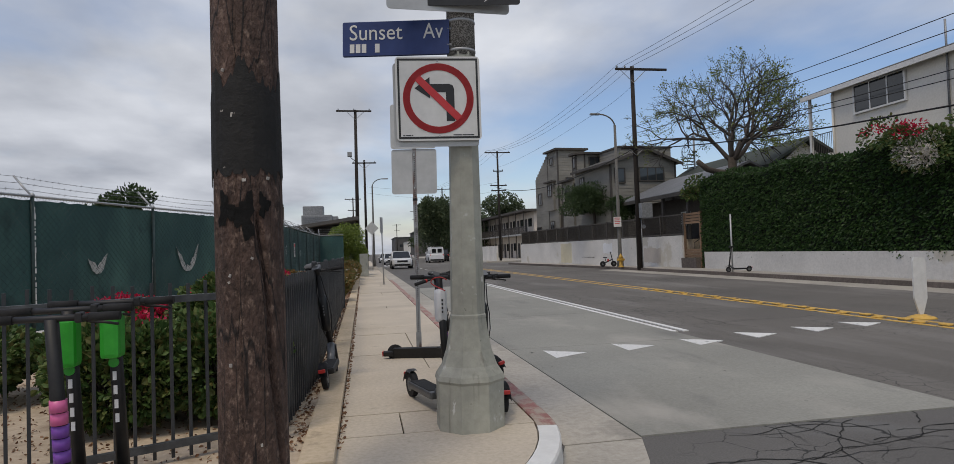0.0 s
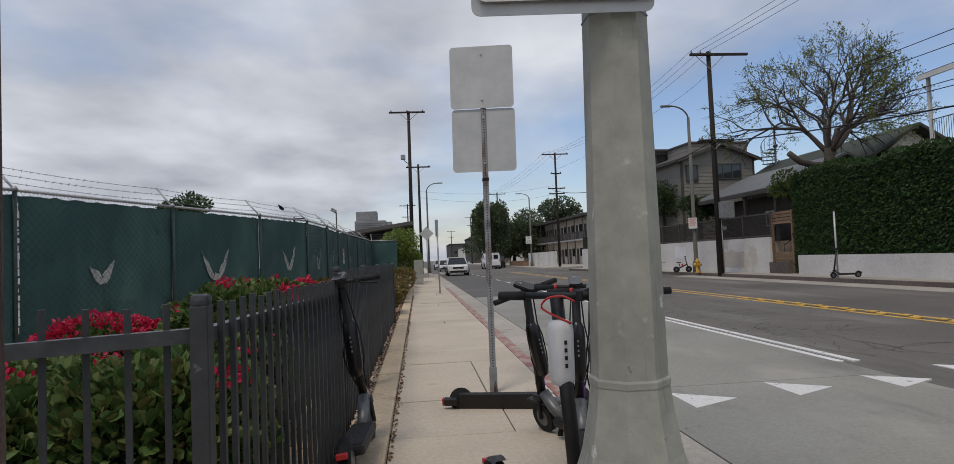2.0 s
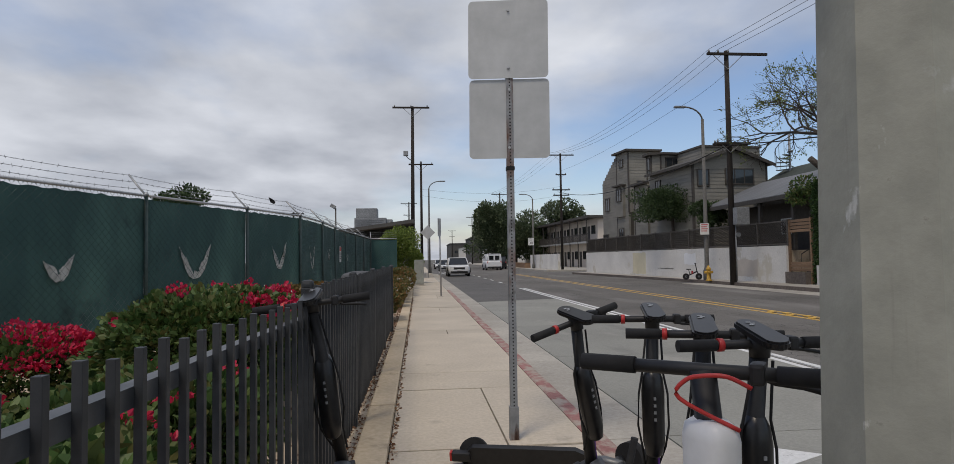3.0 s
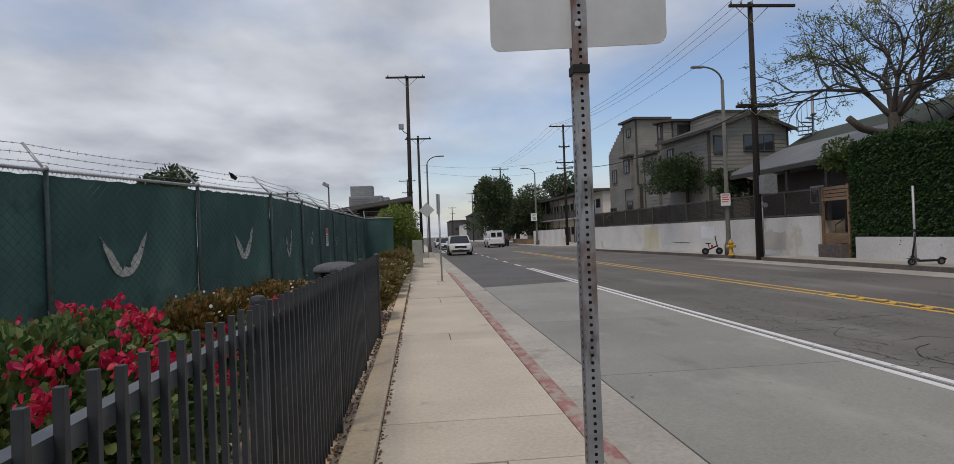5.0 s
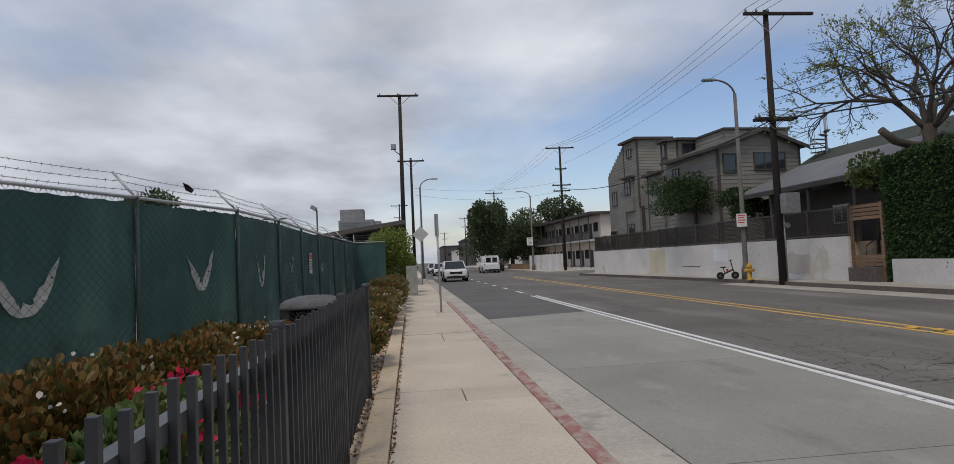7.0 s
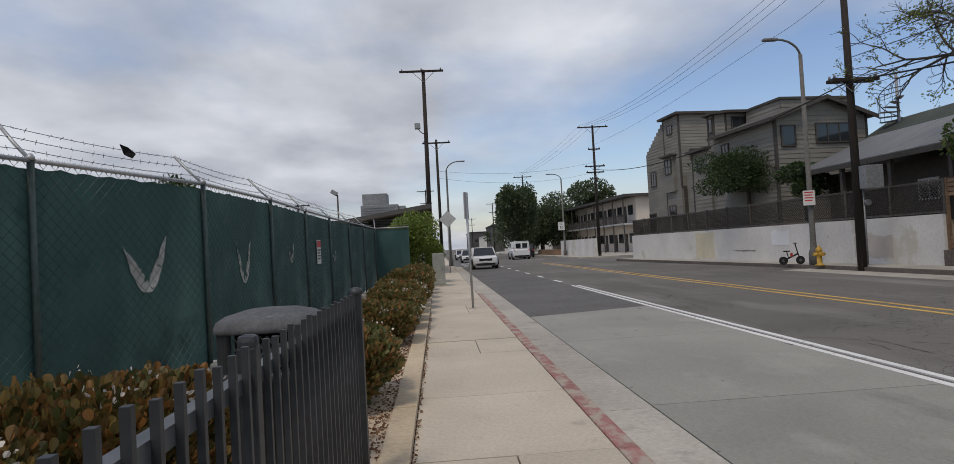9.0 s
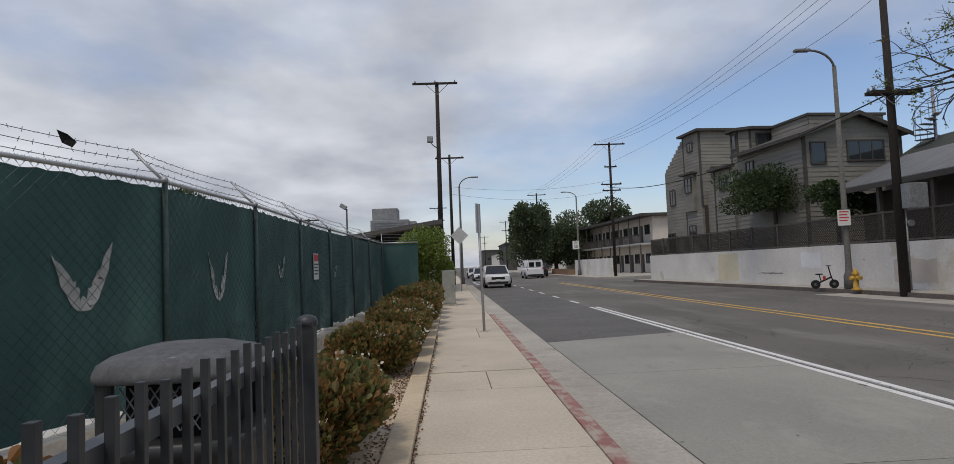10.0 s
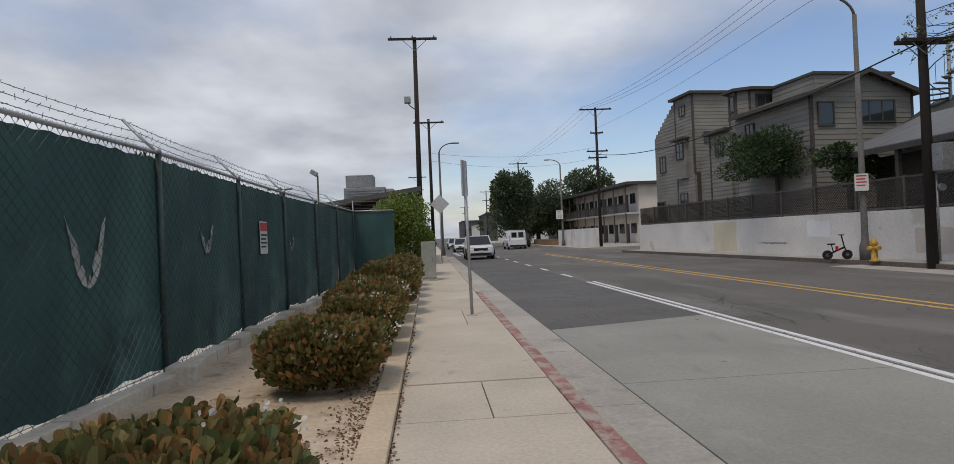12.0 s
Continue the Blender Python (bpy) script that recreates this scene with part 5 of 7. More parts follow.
# hedge on its low wall
HA, HB = Vector((15.95, 9.0, 0)), Vector((17.0, 27.2, 0))
hd = HB - HA
hrz = math.degrees(math.atan2(hd.y, hd.x))
low = boxed("low_wall", (-8, -0.06, -0.2), (hd.length - 0.2, 0.2, 0.82), stucco_white, m=pose(HA.x, HA.y, 0, 0, 0, hrz))
tagged(low, "low white painted wall below the ivy hedge", "wall", kind="structure")
hedge = thing("ivy_hedge", pose(HA.x, HA.y, 0, 0, 0, hrz), "tall dense dark green ivy-covered hedge", "hedge")
rng = random.Random(21)


def hedge_top(u):
    return 4.55 - 0.035 * (hd.length - u) + 0.1 * math.sin(u * 1.3) + 0.06 * math.sin(u * 3.7 + 1)


# added solid behind the leaves, coloured as the hedge's inner shade
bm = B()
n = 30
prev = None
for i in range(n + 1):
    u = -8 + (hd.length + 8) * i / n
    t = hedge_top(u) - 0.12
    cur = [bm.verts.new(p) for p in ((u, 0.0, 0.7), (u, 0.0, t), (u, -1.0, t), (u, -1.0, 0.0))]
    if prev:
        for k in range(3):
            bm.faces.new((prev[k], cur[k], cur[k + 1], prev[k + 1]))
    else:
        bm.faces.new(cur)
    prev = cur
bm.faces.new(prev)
part("core", bm, hedge_shade, hedge)
spots = []
for i in range(34000):
    u = rng.uniform(-6, hd.length)
    t = hedge_top(u)
    z = rng.uniform(0.55, t)
    bulge = 0.07 + 0.07 * noise.noise((u * 1.1, z * 1.1, 2.0)) + 0.05 * noise.noise((u * 4, z * 4, 5.0))
    spots.append(((u, bulge + rng.uniform(-0.06, 0.03), z), (0, 1, -0.7)))
for i in range(5200):
    u = rng.uniform(-6, hd.length)
    spots.append(((u, rng.uniform(-1.0, 0.1), hedge_top(u) - 0.08 + rng.uniform(-0.05, 0.12)), (0, 0.3, 1)))
for i in range(4200):
    z = rng.uniform(0.0, hedge_top(hd.length))
    spots.append(((hd.length + rng.uniform(-0.05, 0.12), rng.uniform(-1.0, 0.15), z), (1, 0.1, -0.5)))
raw("leaves", *leaves(rng, spots, 0.105, 0.6), ivy_leaf, hedge)
# flowering climber on the near end of the hedge
climb = thing("flowering_climber", pose(HA.x, HA.y, 0, 0, 0, hrz), "tangled white and red flowering climber on the hedge", "shrub")
sp = blob_spots(rng, 2600, (4.5, 0.05, 4.0), (2.3, 0.5, 1.1), 8)
raw("leaves", *leaves(rng, sp, 0.12, 0.7), bough_leaf, climb)
sp = blob_spots(rng, 1500, (4.0, 0.3, 3.4), (1.7, 0.35, 0.9), 6)
tagged(raw("white_blossom", *leaves(rng, sp, 0.085, 1.0), white_petal, climb), kind="stuff")
sp = blob_spots(rng, 260, (5.6, 0.3, 4.45), (1.6, 0.35, 0.35), 5)
tagged(raw("red_blossom", *leaves(rng, sp, 0.09, 1.0), red_petal, climb), kind="stuff")

spring_leaf = leafy("thin_spring_leaves", [(0.08, 0.11, 0.02), (0.15, 0.19, 0.04), (0.24, 0.27, 0.07)])
# ---- bare-limbed tree behind the hedge ----
tree = thing("tree", pose(18.4, 26.8, 0), "spreading half-bare tree with thin new leaves behind the hedge", "tree")
rng = random.Random(5)
limbs, tips = [], []


def grow(p, d, r, length, depth):
    pts = [p]
    k = 4
    for i in range(k):
        d = (d + Vector((rng.uniform(-0.2, 0.2), rng.uniform(-0.2, 0.2), rng.uniform(-0.13, 0.13)))).normalized()
        p = p + d * length / k
        pts.append(p)
        if depth >= 4:
            tips.append((p, d))
    limbs.append((pts, r, r * 0.66, 7 if depth < 2 else 5 if depth < 4 else 3))
    if depth >= 7 or r < 0.003:
        return
    for c in range(3 if depth < 4 else 2):
        a = rng.uniform(0, 2 * math.pi)
        spread = rng.uniform(0.4, 0.85)
        side = d.cross(Vector((math.cos(a), math.sin(a), 0.3))).normalized()
        out = Vector((p.x, p.y, 0)).normalized() * 0.12 if depth < 4 else Vector()
        nd = (d + side * spread + out + Vector((0, 0, 0.07 if p.z < 10.0 else -0.25))).normalized()
        grow(p if c else pts[-2], nd, r * rng.uniform(0.54, 0.68), length * rng.uniform(0.7, 0.88), depth + 1)


bm = B()
tube(bm, [(0.3, 0, -0.2), (0.2, 0, 2), (0.05, 0, 4.0), (0, 0, 5.5)], 0.33, 12, 0.23)
part("trunk", bm, bark, tree)
for dx, dy, dz, rr, ln in ((-0.8, 0.2, 0.75, 0.13, 1.55), (0.95, -0.1, 0.65, 0.14, 1.6), (0.35, -0.8, 0.8, 0.12, 1.5), (0.1, 0.7, 0.9, 0.12, 1.5), (-0.2, -0.3, 1.3, 0.11, 1.6), (0.4, 0.2, 1.2, 0.11, 1.55)):
    grow(Vector((0, 0, 5.3)), Vector((dx, dy, dz)).normalized(), rr, ln, 1)
bm = B()
tube(bm, [(0.0, 0, 4.7), (-0.8, -0.1, 4.75), (-1.5, -0.2, 4.9), (-2.0, -0.2, 5.3)], 0.17, 8, 0.13)
part("sawn_limb", bm, bark, tree)
bm = B()
for pts, r0, r1, sg in limbs:
    tube(bm, pts, max(r0, 0.006), sg, max(r1, 0.005))
tagged(part("branching", bm, bark, tree), kind="stuff")
sp = []
for p, d in tips:
    dense = noise.noise(p * 0.8) + 0.25 * noise.noise(p * 2.5)
    if rng.random() < 0.35 + 1.8 * dense:
        for k in range(3):
            sp.append((p + Vector((rng.uniform(-0.12, 0.12), rng.uniform(-0.12, 0.12), rng.uniform(-0.14, 0.1))), d))
raw("leaves", *leaves(rng, sp, 0.085, 0.8), spring_leaf, tree)


def leafy_tree(x, y, z0, h, rad, seed, label, leaf_mat, leaf=0.16, count=3500, trunk=0.14, lumps=9):
    t = thing("tree", pose(x, y, z0), label, "tree")
    rg = random.Random(seed)
    bm = B()
    top = h - rad[2]
    tube(bm, [(0, 0, -0.2), (0.06, 0.03, top * 0.5), (0, 0, top)], trunk, 8, trunk * 0.6)
    for k in range(6):
        a = 1.05 * k + rg.random()
        tube(bm, [(0, 0, top * 0.75), (rad[0] * 0.3 * math.cos(a), rad[1] * 0.3 * math.sin(a), top + rad[2] * 0.1), (rad[0] * 0.6 * math.cos(a), rad[1] * 0.6 * math.sin(a), top + rad[2] * 0.4)], trunk * 0.45, 5, trunk * 0.12)
    part("trunk", bm, bark, t)
    sp = blob_spots(rg, count, (0, 0, top), rad, lumps, 0.35)
    raw("crown", *leaves(rg, sp, leaf, 0.8), leaf_mat, t)
    return t


leafy_tree(16.9, 42.2, 1.5, 4.5, (2.5, 2.2, 1.3), 31, "small dense green street tree before the grey house", oak_leaf, 0.12, 17000, 0.14, 30)
leafy_tree(17.4, 37.6, 1.5, 3.1, (1.3, 1.2, 0.9), 32, "dark green shrub tree behind the lattice fence", oak_leaf, 0.13, 4200, 0.08, 14)
leafy_tree(17.6, 28.6, 1.2, 3.6, (1.0, 0.9, 0.8), 33, "light green shrub above the slat gate", bough_leaf, 0.16, 1100, 0.06)
leafy_tree(16.0, 57.5, 0, 2.5, (0.7, 0.7, 0.7), 34, "small dark bush on the white wall", oak_leaf, 0.14, 700, 0.05)
leafy_tree(11.7, 99, 0, 10.4, (2.9, 3.5, 4.9), 35, "tall dark street tree down the road", far_leaf, 0.34, 15000, 0.3, 26)
leafy_tree(16.3, 106, 0, 9.4, (5.8, 5, 4.7), 36, "broad dark street tree down the road", far_leaf, 0.36, 20000, 0.35, 32)
leafy_tree(25, 112, 0, 11.5, (4.5, 4, 3.4), 37, "dark tree above the motel roof", far_leaf, 0.4, 6000, 0.3, 12)
leafy_tree(-21, 60, 0, 8.4, (3.3, 3, 2.2), 38, "round dark tree behind the green fence", oak_leaf, 0.3, 3000, 0.25)
leafy_tree(-0.85, 37.6, 0, 3.2, (1.2, 1.6, 1.75), 39, "dense rounded yellow-green bush at the end of the fence", lime_leaf, 0.1, 20000, 0.06, 22)
for i, (x, y, h, r) in enumerate(((-9, 130, 8, 4), (18, 150, 9, 4), (-12, 190, 9, 5), (20, 210, 9, 5), (-8, 250, 8, 5))):
    leafy_tree(x, y, 0, h, (r, r, h * 0.35), 60 + i, "distant dark green tree", oak_leaf, 0.6, 1500, 0.3)

# ---- grey shingled house ----
house = thing("grey_house", pose(18.05, 54.0, 1.5, 0, 0, 6), "dark grey clapboard house with stepped volumes and gables", "house")


def volume(name, x0, x1, y0, y1, h, parent, tops=None, mat=None):
    """A clapboard block: camera-facing side, street side, closed back and lid. tops: height along the street side."""
    bm = B()
    clapboard(bm, (x1, y0), (x0, y0), 0, h)
    if tops:
        hs, he, u = tops
        clapboard(bm, (x0, y0), (x0, y1), 0, h, None if he >= hs else (lambda z: (0.0, 1.0 if z < he else u + (1 - u) * (hs - z) / (hs - he))))
    else:
        clapboard(bm, (x0, y0), (x0, y1), 0, h)
    box(bm, (x0 + 0.03, y0 + 0.03, 0), (x1, y1 if not tops else y0 + (y1 - y0) * 0.45, h - 0.02))
    if tops:
        box(bm, (x0 + 0.03, y0 + 0.1, 0), (x1, y1, tops[1] - 0.02))
    # corner boards
    return tagged(part(name, bm, mat or siding, parent), kind="stuff")


volume("tower", 0, 2.8, 0, 5.6, 8.85, house, (8.85, 6.7, 0.42))
boxed("tower_roof", (-0.3, -0.3, 8.85), (3.05, 2.75, 9.02), siding_dark, house)
boxed("corner_board", (-0.035, -0.035, 3.6), (0.09, 0.09, 8.85), siding_dark, house)
boxed("corner_board", (-0.035, 2.3, 0), (0.02, 2.42, 8.8), siding_dark, house)
boxed("overhang_soffit", (-0.04, -0.04, 3.45), (2.8, -0.022, 3.62), siding_dark, house)
# flat dark panel painting the porch's shade; no hollow is modelled
boxed("porch_recess", (0.12, -0.06, 0.0), (2.7, -0.022, 3.44), siding_dark, house)
volume("rear_block", 0.0, 4.4, -11.5, -8.3, 7.15, house)
boxed("rear_parapet", (-0.1, -11.6, 7.15), (4.5, -8.2, 7.28), siding_dark, house)
volume("small_wing", -1.95, 1.5, -7.3, -5.2, 5.15, house)
boxed("small_wing_roof", (-2.3, -7.3, 5.15), (1.6, -4.95, 5.33), siding_dark, house)
boxed("corner_board", (-1.985, -5.3, 0), (-1.9, -5.17, 5.15), siding_dark, house)
volume("link_block", 0.4, 3.4, -8.2, 0.0, 4.6, house)
# bay tower with canted corners
bm = B()
cant = [(0.35, -8.12), (-1.25, -8.12), (-1.8, -7.72), (-1.8, -7.1), (-1.3, -6.8)]
for a, b in zip(cant, cant[1:]):
    clapboard(bm, a, b, 0, 7.15)
box(bm, (-1.2, -8.05, 0), (0.35, -6.8, 7.1))
tagged(part("bay_tower", bm, siding, house), kind="stuff")
bm = B()
lid = [(0.6, -8.45), (-1.35, -8.45), (-2.1, -7.9), (-2.1, -6.9), (-1.4, -6.5), (0.6, -6.5)]
lo = [bm.verts.new((x, y, 7.15)) for x, y in lid]
hi = [bm.verts.new((x, y, 7.31)) for x, y in lid]
bm.faces.new(lo)
bm.faces.new(hi)
for k in range(6):
    bm.faces.new((lo[k], lo[(k + 1) % 6], hi[(k + 1) % 6], hi[k]))
part("bay_tower_roof", bm, siding_dark, house)
for x, y in cant[1:4]:
    boxed("corner_board", (x - 0.05, y - 0.05, 0), (x + 0.05, y + 0.05, 7.15), siding_dark, house)
# gabled wing
bm = B()
gx0, gx1, gp, gy0, gy1 = -2.1, 3.2, 0.7, -13.8, -8.1
ez0, ez1, pz = 5.75, 5.75, 6.68


def gable_span(z):
    w = gx1 - gx0
    if z < ez0:
        return (0.0, 1.0)
    lo = (gx1 - (gx1 + (gp - gx1) * (z - ez1) / (pz - ez1))) / w
    hi = (gx1 - (gx0 + (gp - gx0) * (z - ez0) / (pz - ez0))) / w
    return (lo, hi)


clapboard(bm, (gx1, gy0), (gx0, gy0), 0, pz, gable_span)
clapboard(bm, (gx0, gy0), (gx0, gy1), 0, ez0)
box(bm, (gx0 + 0.03, gy0 + 0.03, 0), (gx1, gy1, ez0 - 0.02))
prism(bm, [(gx0 + 0.05, ez0 - 0.03), (gx1 - 0.02, ez1 - 0.03), (gp, pz - 0.04)], 5.6, pose(0, gy0 + 0.04, 0))
tagged(part("gable_wing", bm, siding, house), kind="stuff")
for xa, xb in ((gx0 - 0.4, gp), (gp, gx1 + 0.4)):
    bm = B()
    za, zb = (ez0 - 0.16, pz) if xa < gx0 else (pz, ez1 - 0.15)
    prism(bm, [(xa, za), (xb, zb), (xb, zb + 0.07), (xa, za + 0.07)], 6.1, pose(0, gy0 - 0.35, 0))
    part("gable_roof", bm, roofing, house)
    bm = B()
    prism(bm, [(xa, za - 0.13), (xb, zb - 0.13), (xb, zb + 0.075), (xa, za + 0.075)], 0.06, pose(0, gy0 - 0.42, 0))
    part("barge_board", bm, siding_dark, house)
boxed("eave_board", (gx0 - 0.44, gy0 - 0.35, ez0 - 0.26), (gx0 - 0.38, gy1, ez0 - 0.08), siding_dark, house)
for x in (gx0 - 0.03, gx1 - 0.1):
    boxed("corner_board", (x, gy0 - 0.035, 0), (x + 0.14, gy0 + 0.1, ez0), siding_dark, house)
window("window", 0.85, 1.1, house, pose(-1.37, gy0 - 0.03, 4.75), bars=0)
window("window", 2.05, 1.05, house, pose(1.2, gy0 - 0.03, 4.85), bars=2)
for y, z, w, h in ((-9.35, 4.55, 0.75, 1.15),):
    window("window", w, h, house, pose(gx0 - 0.03, y, z, 0, 0, -90), bars=1)
window("window", 0.8, 0.75, house, pose(-1.98, -6.25, 4.25, 0, 0, -90), bars=2)
window("window", 0.5, 0.9, house, pose(-1.83, -7.42, 6.55, 0, 0, -90), bars=0)
window("window", 1.1, 0.75, house, pose(-0.35, -8.15, 6.6), bars=1)
window("window", 0.45, 1.3, house, pose(-1.83, -7.42, 4.3, 0, 0, -90), bars=0)
for y, z, w, h in ((1.3, 7.95, 0.8, 0.7), (1.5, 1.9, 1.0, 0.8), (4.4, 4.6, 0.9, 1.2), (4.9, 1.2, 1.2, 1.4)):
    window("window", w, h, house, pose(-0.03, y, z, 0, 0, -90), bars=1)
window("window", 1.2, 0.75, house, pose(1.35, -0.03, 5.95), bars=1)
boxed("bay_box", (-0.22, 0.75, 3.3), (0.0, 2.15, 5.95), siding, house)
boxed("bay_roof", (-0.5, 0.5, 5.95), (0.0, 2.4, 6.08), siding_dark, house)
window("window", 1.0, 1.15, house, pose(-0.25, 1.45, 5.2, 0, 0, -90), bars=1)
stair = thing("spiral_stair", pose(23.6, 39.5, 1.5), "weathered spiral roof stair with railings", "stair")
bm = B()
rod(bm, (0, 0, 0), (0, 0, 7.6), 0.07)
part("column", bm, galv_dull, stair)
for i in range(26):
    bm = B()
    a = 0.42 * i
    box(bm, (0.05, -0.14, -0.02), (0.85, 0.14, 0.02), m=pose(0, 0, 1.0 + 0.21 * i, 0, 0, math.degrees(a)))
    part("tread", bm, tin, stair)
bm = B()
tube(bm, [(0.85 * math.cos(0.42 * i), 0.85 * math.sin(0.42 * i), 1.9 + 0.21 * i) for i in range(27)], 0.025, 5)
for i in range(0, 26):
    a = 0.42 * i
    rod(bm, (0.85 * math.cos(a), 0.85 * math.sin(a), 1.0 + 0.21 * i), (0.85 * math.cos(a), 0.85 * math.sin(a), 1.9 + 0.21 * i), 0.015, seg=4)
part("railing", bm, siding_dark, stair)

# ---- low bungalow with a tin porch roof ----
bung = thing("bungalow", pose(0, 0, 0), "dim low bungalow with a weathered tin porch roof", "house")
boxed("wall", (18.4, 29.2, 1.5), (21.5, 37.5, 3.9), siding_dark, bung)
bm = B()
prism(bm, [(16.9, 4.0), (20.6, 5.5), (20.6, 5.62), (16.9, 4.1)], 9.0, pose(0, 28.6, 0))
part("tin_roof", bm, tin, bung, "pale weathered tin roof slope")
bm = B()
prism(bm, [(20.6, 5.5), (22, 4.9), (22, 5.0), (20.6, 5.62)], 9.0, pose(0, 28.6, 0))
part("tin_roof", bm, tin, bung)
bm = B()
prism(bm, [(18.4, 3.9), (21.5, 3.9), (21.5, 5.05), (20.6, 5.45), (18.4, 4.6)], 0.12, pose(0, 29.2, 0))
part("gable", bm, siding_dark, bung)
boxed("eave_board", (16.86, 28.6, 3.86), (16.93, 37.6, 4.06), siding_dark, bung)
for y in (29, 31.8, 34.6, 37.3):
    boxed("porch_post", (17.05, y - 0.08, 1.5), (17.2, y + 0.08, 3.95), siding_dark, bung)
window("window", 1.0, 0.8, bung, pose(18.37, 31.5, 2.7, 0, 0, -90), bars=1, frame_mat=sign_back)

# ---- dark-roofed house behind the tree ----
gh = thing("green_roof_house", pose(0, 0, 0), "house with a dark green shingle roof behind the hedge", "house")
boxed("wall", (22.2, 28.6, 0), (26, 40.2, 5.3), siding_dark, gh)
bm = B()
prism(bm, [(22.2, 5.2), (26, 5.2), (24.0, 6.6)], 0.2, pose(0, 28.7, 0))
part("gable", bm, cream, gh)
bm = B()
prism(bm, [(21.4, 5.2), (24.0, 6.7), (26.6, 5.2), (26.6, 5.35), (24.0, 6.86), (21.4, 5.35)], 12.6, pose(0, 28.1, 0))
part("roof", bm, green_roof, gh)

# ---- cream upper house by the hedge ----
ch = thing("cream_house", pose(0, 0, 0), "cream stucco two-storey house with a dark roof", "house")
boxed("wall", (19.0, 7.0, 0), (27, 20.6, 7.25), cream, ch)
bm = B()
prism(bm, [(18.72, 7.2), (23, 8.6), (27.3, 7.2), (27.3, 7.34), (23, 8.76), (18.72, 7.34)], 15.8, pose(0, 6.2, 0))
part("roof", bm, roofing, ch)
boxed("fascia", (18.66, 6.2, 7.12), (18.75, 22.0, 7.3), sign_white, ch)
boxed("porch_slab", (18.8, 20.6, 4.55), (21.5, 21.9, 4.75), sign_white, ch)
for x in (18.9, 20.6):
    boxed("porch_post", (x, 21.75, 4.7), (x + 0.1, 21.85, 7.2), sign_white, ch)
bm = B()
for i in range(12):
    rod(bm, (18.95, 20.65 + 0.1 * i, 4.75), (18.95, 20.65 + 0.1 * i, 5.6), 0.012, seg=4)
rod(bm, (18.95, 20.6, 5.62), (18.95, 21.85, 5.62), 0.02, seg=5)
part("balcony_rail", bm, siding_dark, ch)
w1 = window("window", 2.4, 1.15, ch, pose(18.97, 18.2, 6.6, 0, 0, -90), bars=2, frame_mat=sign_white)
bm = B()
tube(bm, [(18.93, 20.5, 7.1), (18.93, 20.5, 3.5)], 0.04)
part("drainpipe", bm, cream, ch)
bm = B()
tube(bm, [(18.95, 15.4, 4), (18.95, 15.4, 7.5), (18.95, 15.4, 8.3)], 0.035)
part("service_mast", bm, galv_dull, ch)

# ---- two-storey motel and walls past the side street ----
mo = thing("motel", pose(22.3, 78, 0, 0, 0, 3), "pale two-storey motel with an upper walkway and brown eaves", "building")
boxed("wall", (0, 0, 0), (10, 30, 6.2), material("tan_stucco", (0.56, 0.5, 0.44), (0.64, 0.58, 0.51), 12, 0.9, big=0.12), mo)
boxed("roof", (-1.5, -0.6, 6.2), (10.5, 30.6, 6.5), siding_dark, mo)
boxed("walkway", (-1.4, 0, 3.1), (0, 30, 3.3), sign_back, mo)
bm = B()
for i in range(0, 100):
    box(bm, (-1.38, 0.3 * i, 3.3), (-1.35, 0.3 * i + 0.16, 4.2))
box(bm, (-1.4, 0, 4.2), (-1.33, 30, 4.27))
part("walkway_rail", bm, siding_dark, mo)
for i in range(9):
    boxed("walkway_post", (-1.42, 0.2 + 3.6 * i, 0), (-1.3, 0.32 + 3.6 * i, 6.2), siding_dark, mo)
for i in range(8):
    for z in (1.6, 4.8):
        window("window", 1.4, 1.1, mo, pose(-0.02, 1.6 + 3.6 * i, z, 0, 0, -90), bars=1)
        boxed("door", (-0.06, 3.0 + 3.6 * i, z - 1.55), (0.0, 3.85 + 3.6 * i, z + 0.5), siding_dark, mo)
lw = boxed("motel_wall", (15.2, 69, -0.2), (15.4, 86, 1.75), stucco_white)
tagged(lw, "low white wall before the motel", "wall", kind="structure")
lp = boxed("brick_planter", (14.6, 87, -0.1), (15.4, 100, 0.7), slat_mat)
tagged(lp, "low reddish planter wall down the street", "planter")

# ---- distant street frontage ----
rng = random.Random(17)
for i, (x, y, w, d, h) in enumerate(((19, 112, 12, 16, 5), (18, 135, 12, 20, 7), (19, 165, 14, 22, 5), (17, 195, 14, 30, 8), (18, 240, 20, 40, 6), (-20, 95, 14, 20, 5), (-18, 125, 12, 25, 6), (-20, 165, 13, 30, 5), (-17, 205, 12, 40, 7), (-22, 260, 18, 40, 6), (-14, 330, 12, 40, 8), (16, 310, 14, 40, 9))):
    b = thing("distant_building", pose(x, y, 0), "distant low street building with a flat roof", "building", "distant street buildings")
    boxed("wall", (0, 0, -0.1), (w, d, h), (cream, siding, stucco_white, roofing)[i % 4], b)
    boxed("roof", (-0.3, -0.3, h), (w + 0.3, d + 0.3, h + 0.25), roofing, b)
    for k in range(3):
        window("window", 1.6, 1.4, b, pose(w * (0.2 + 0.3 * k), -0.02, h * 0.55), bars=1)


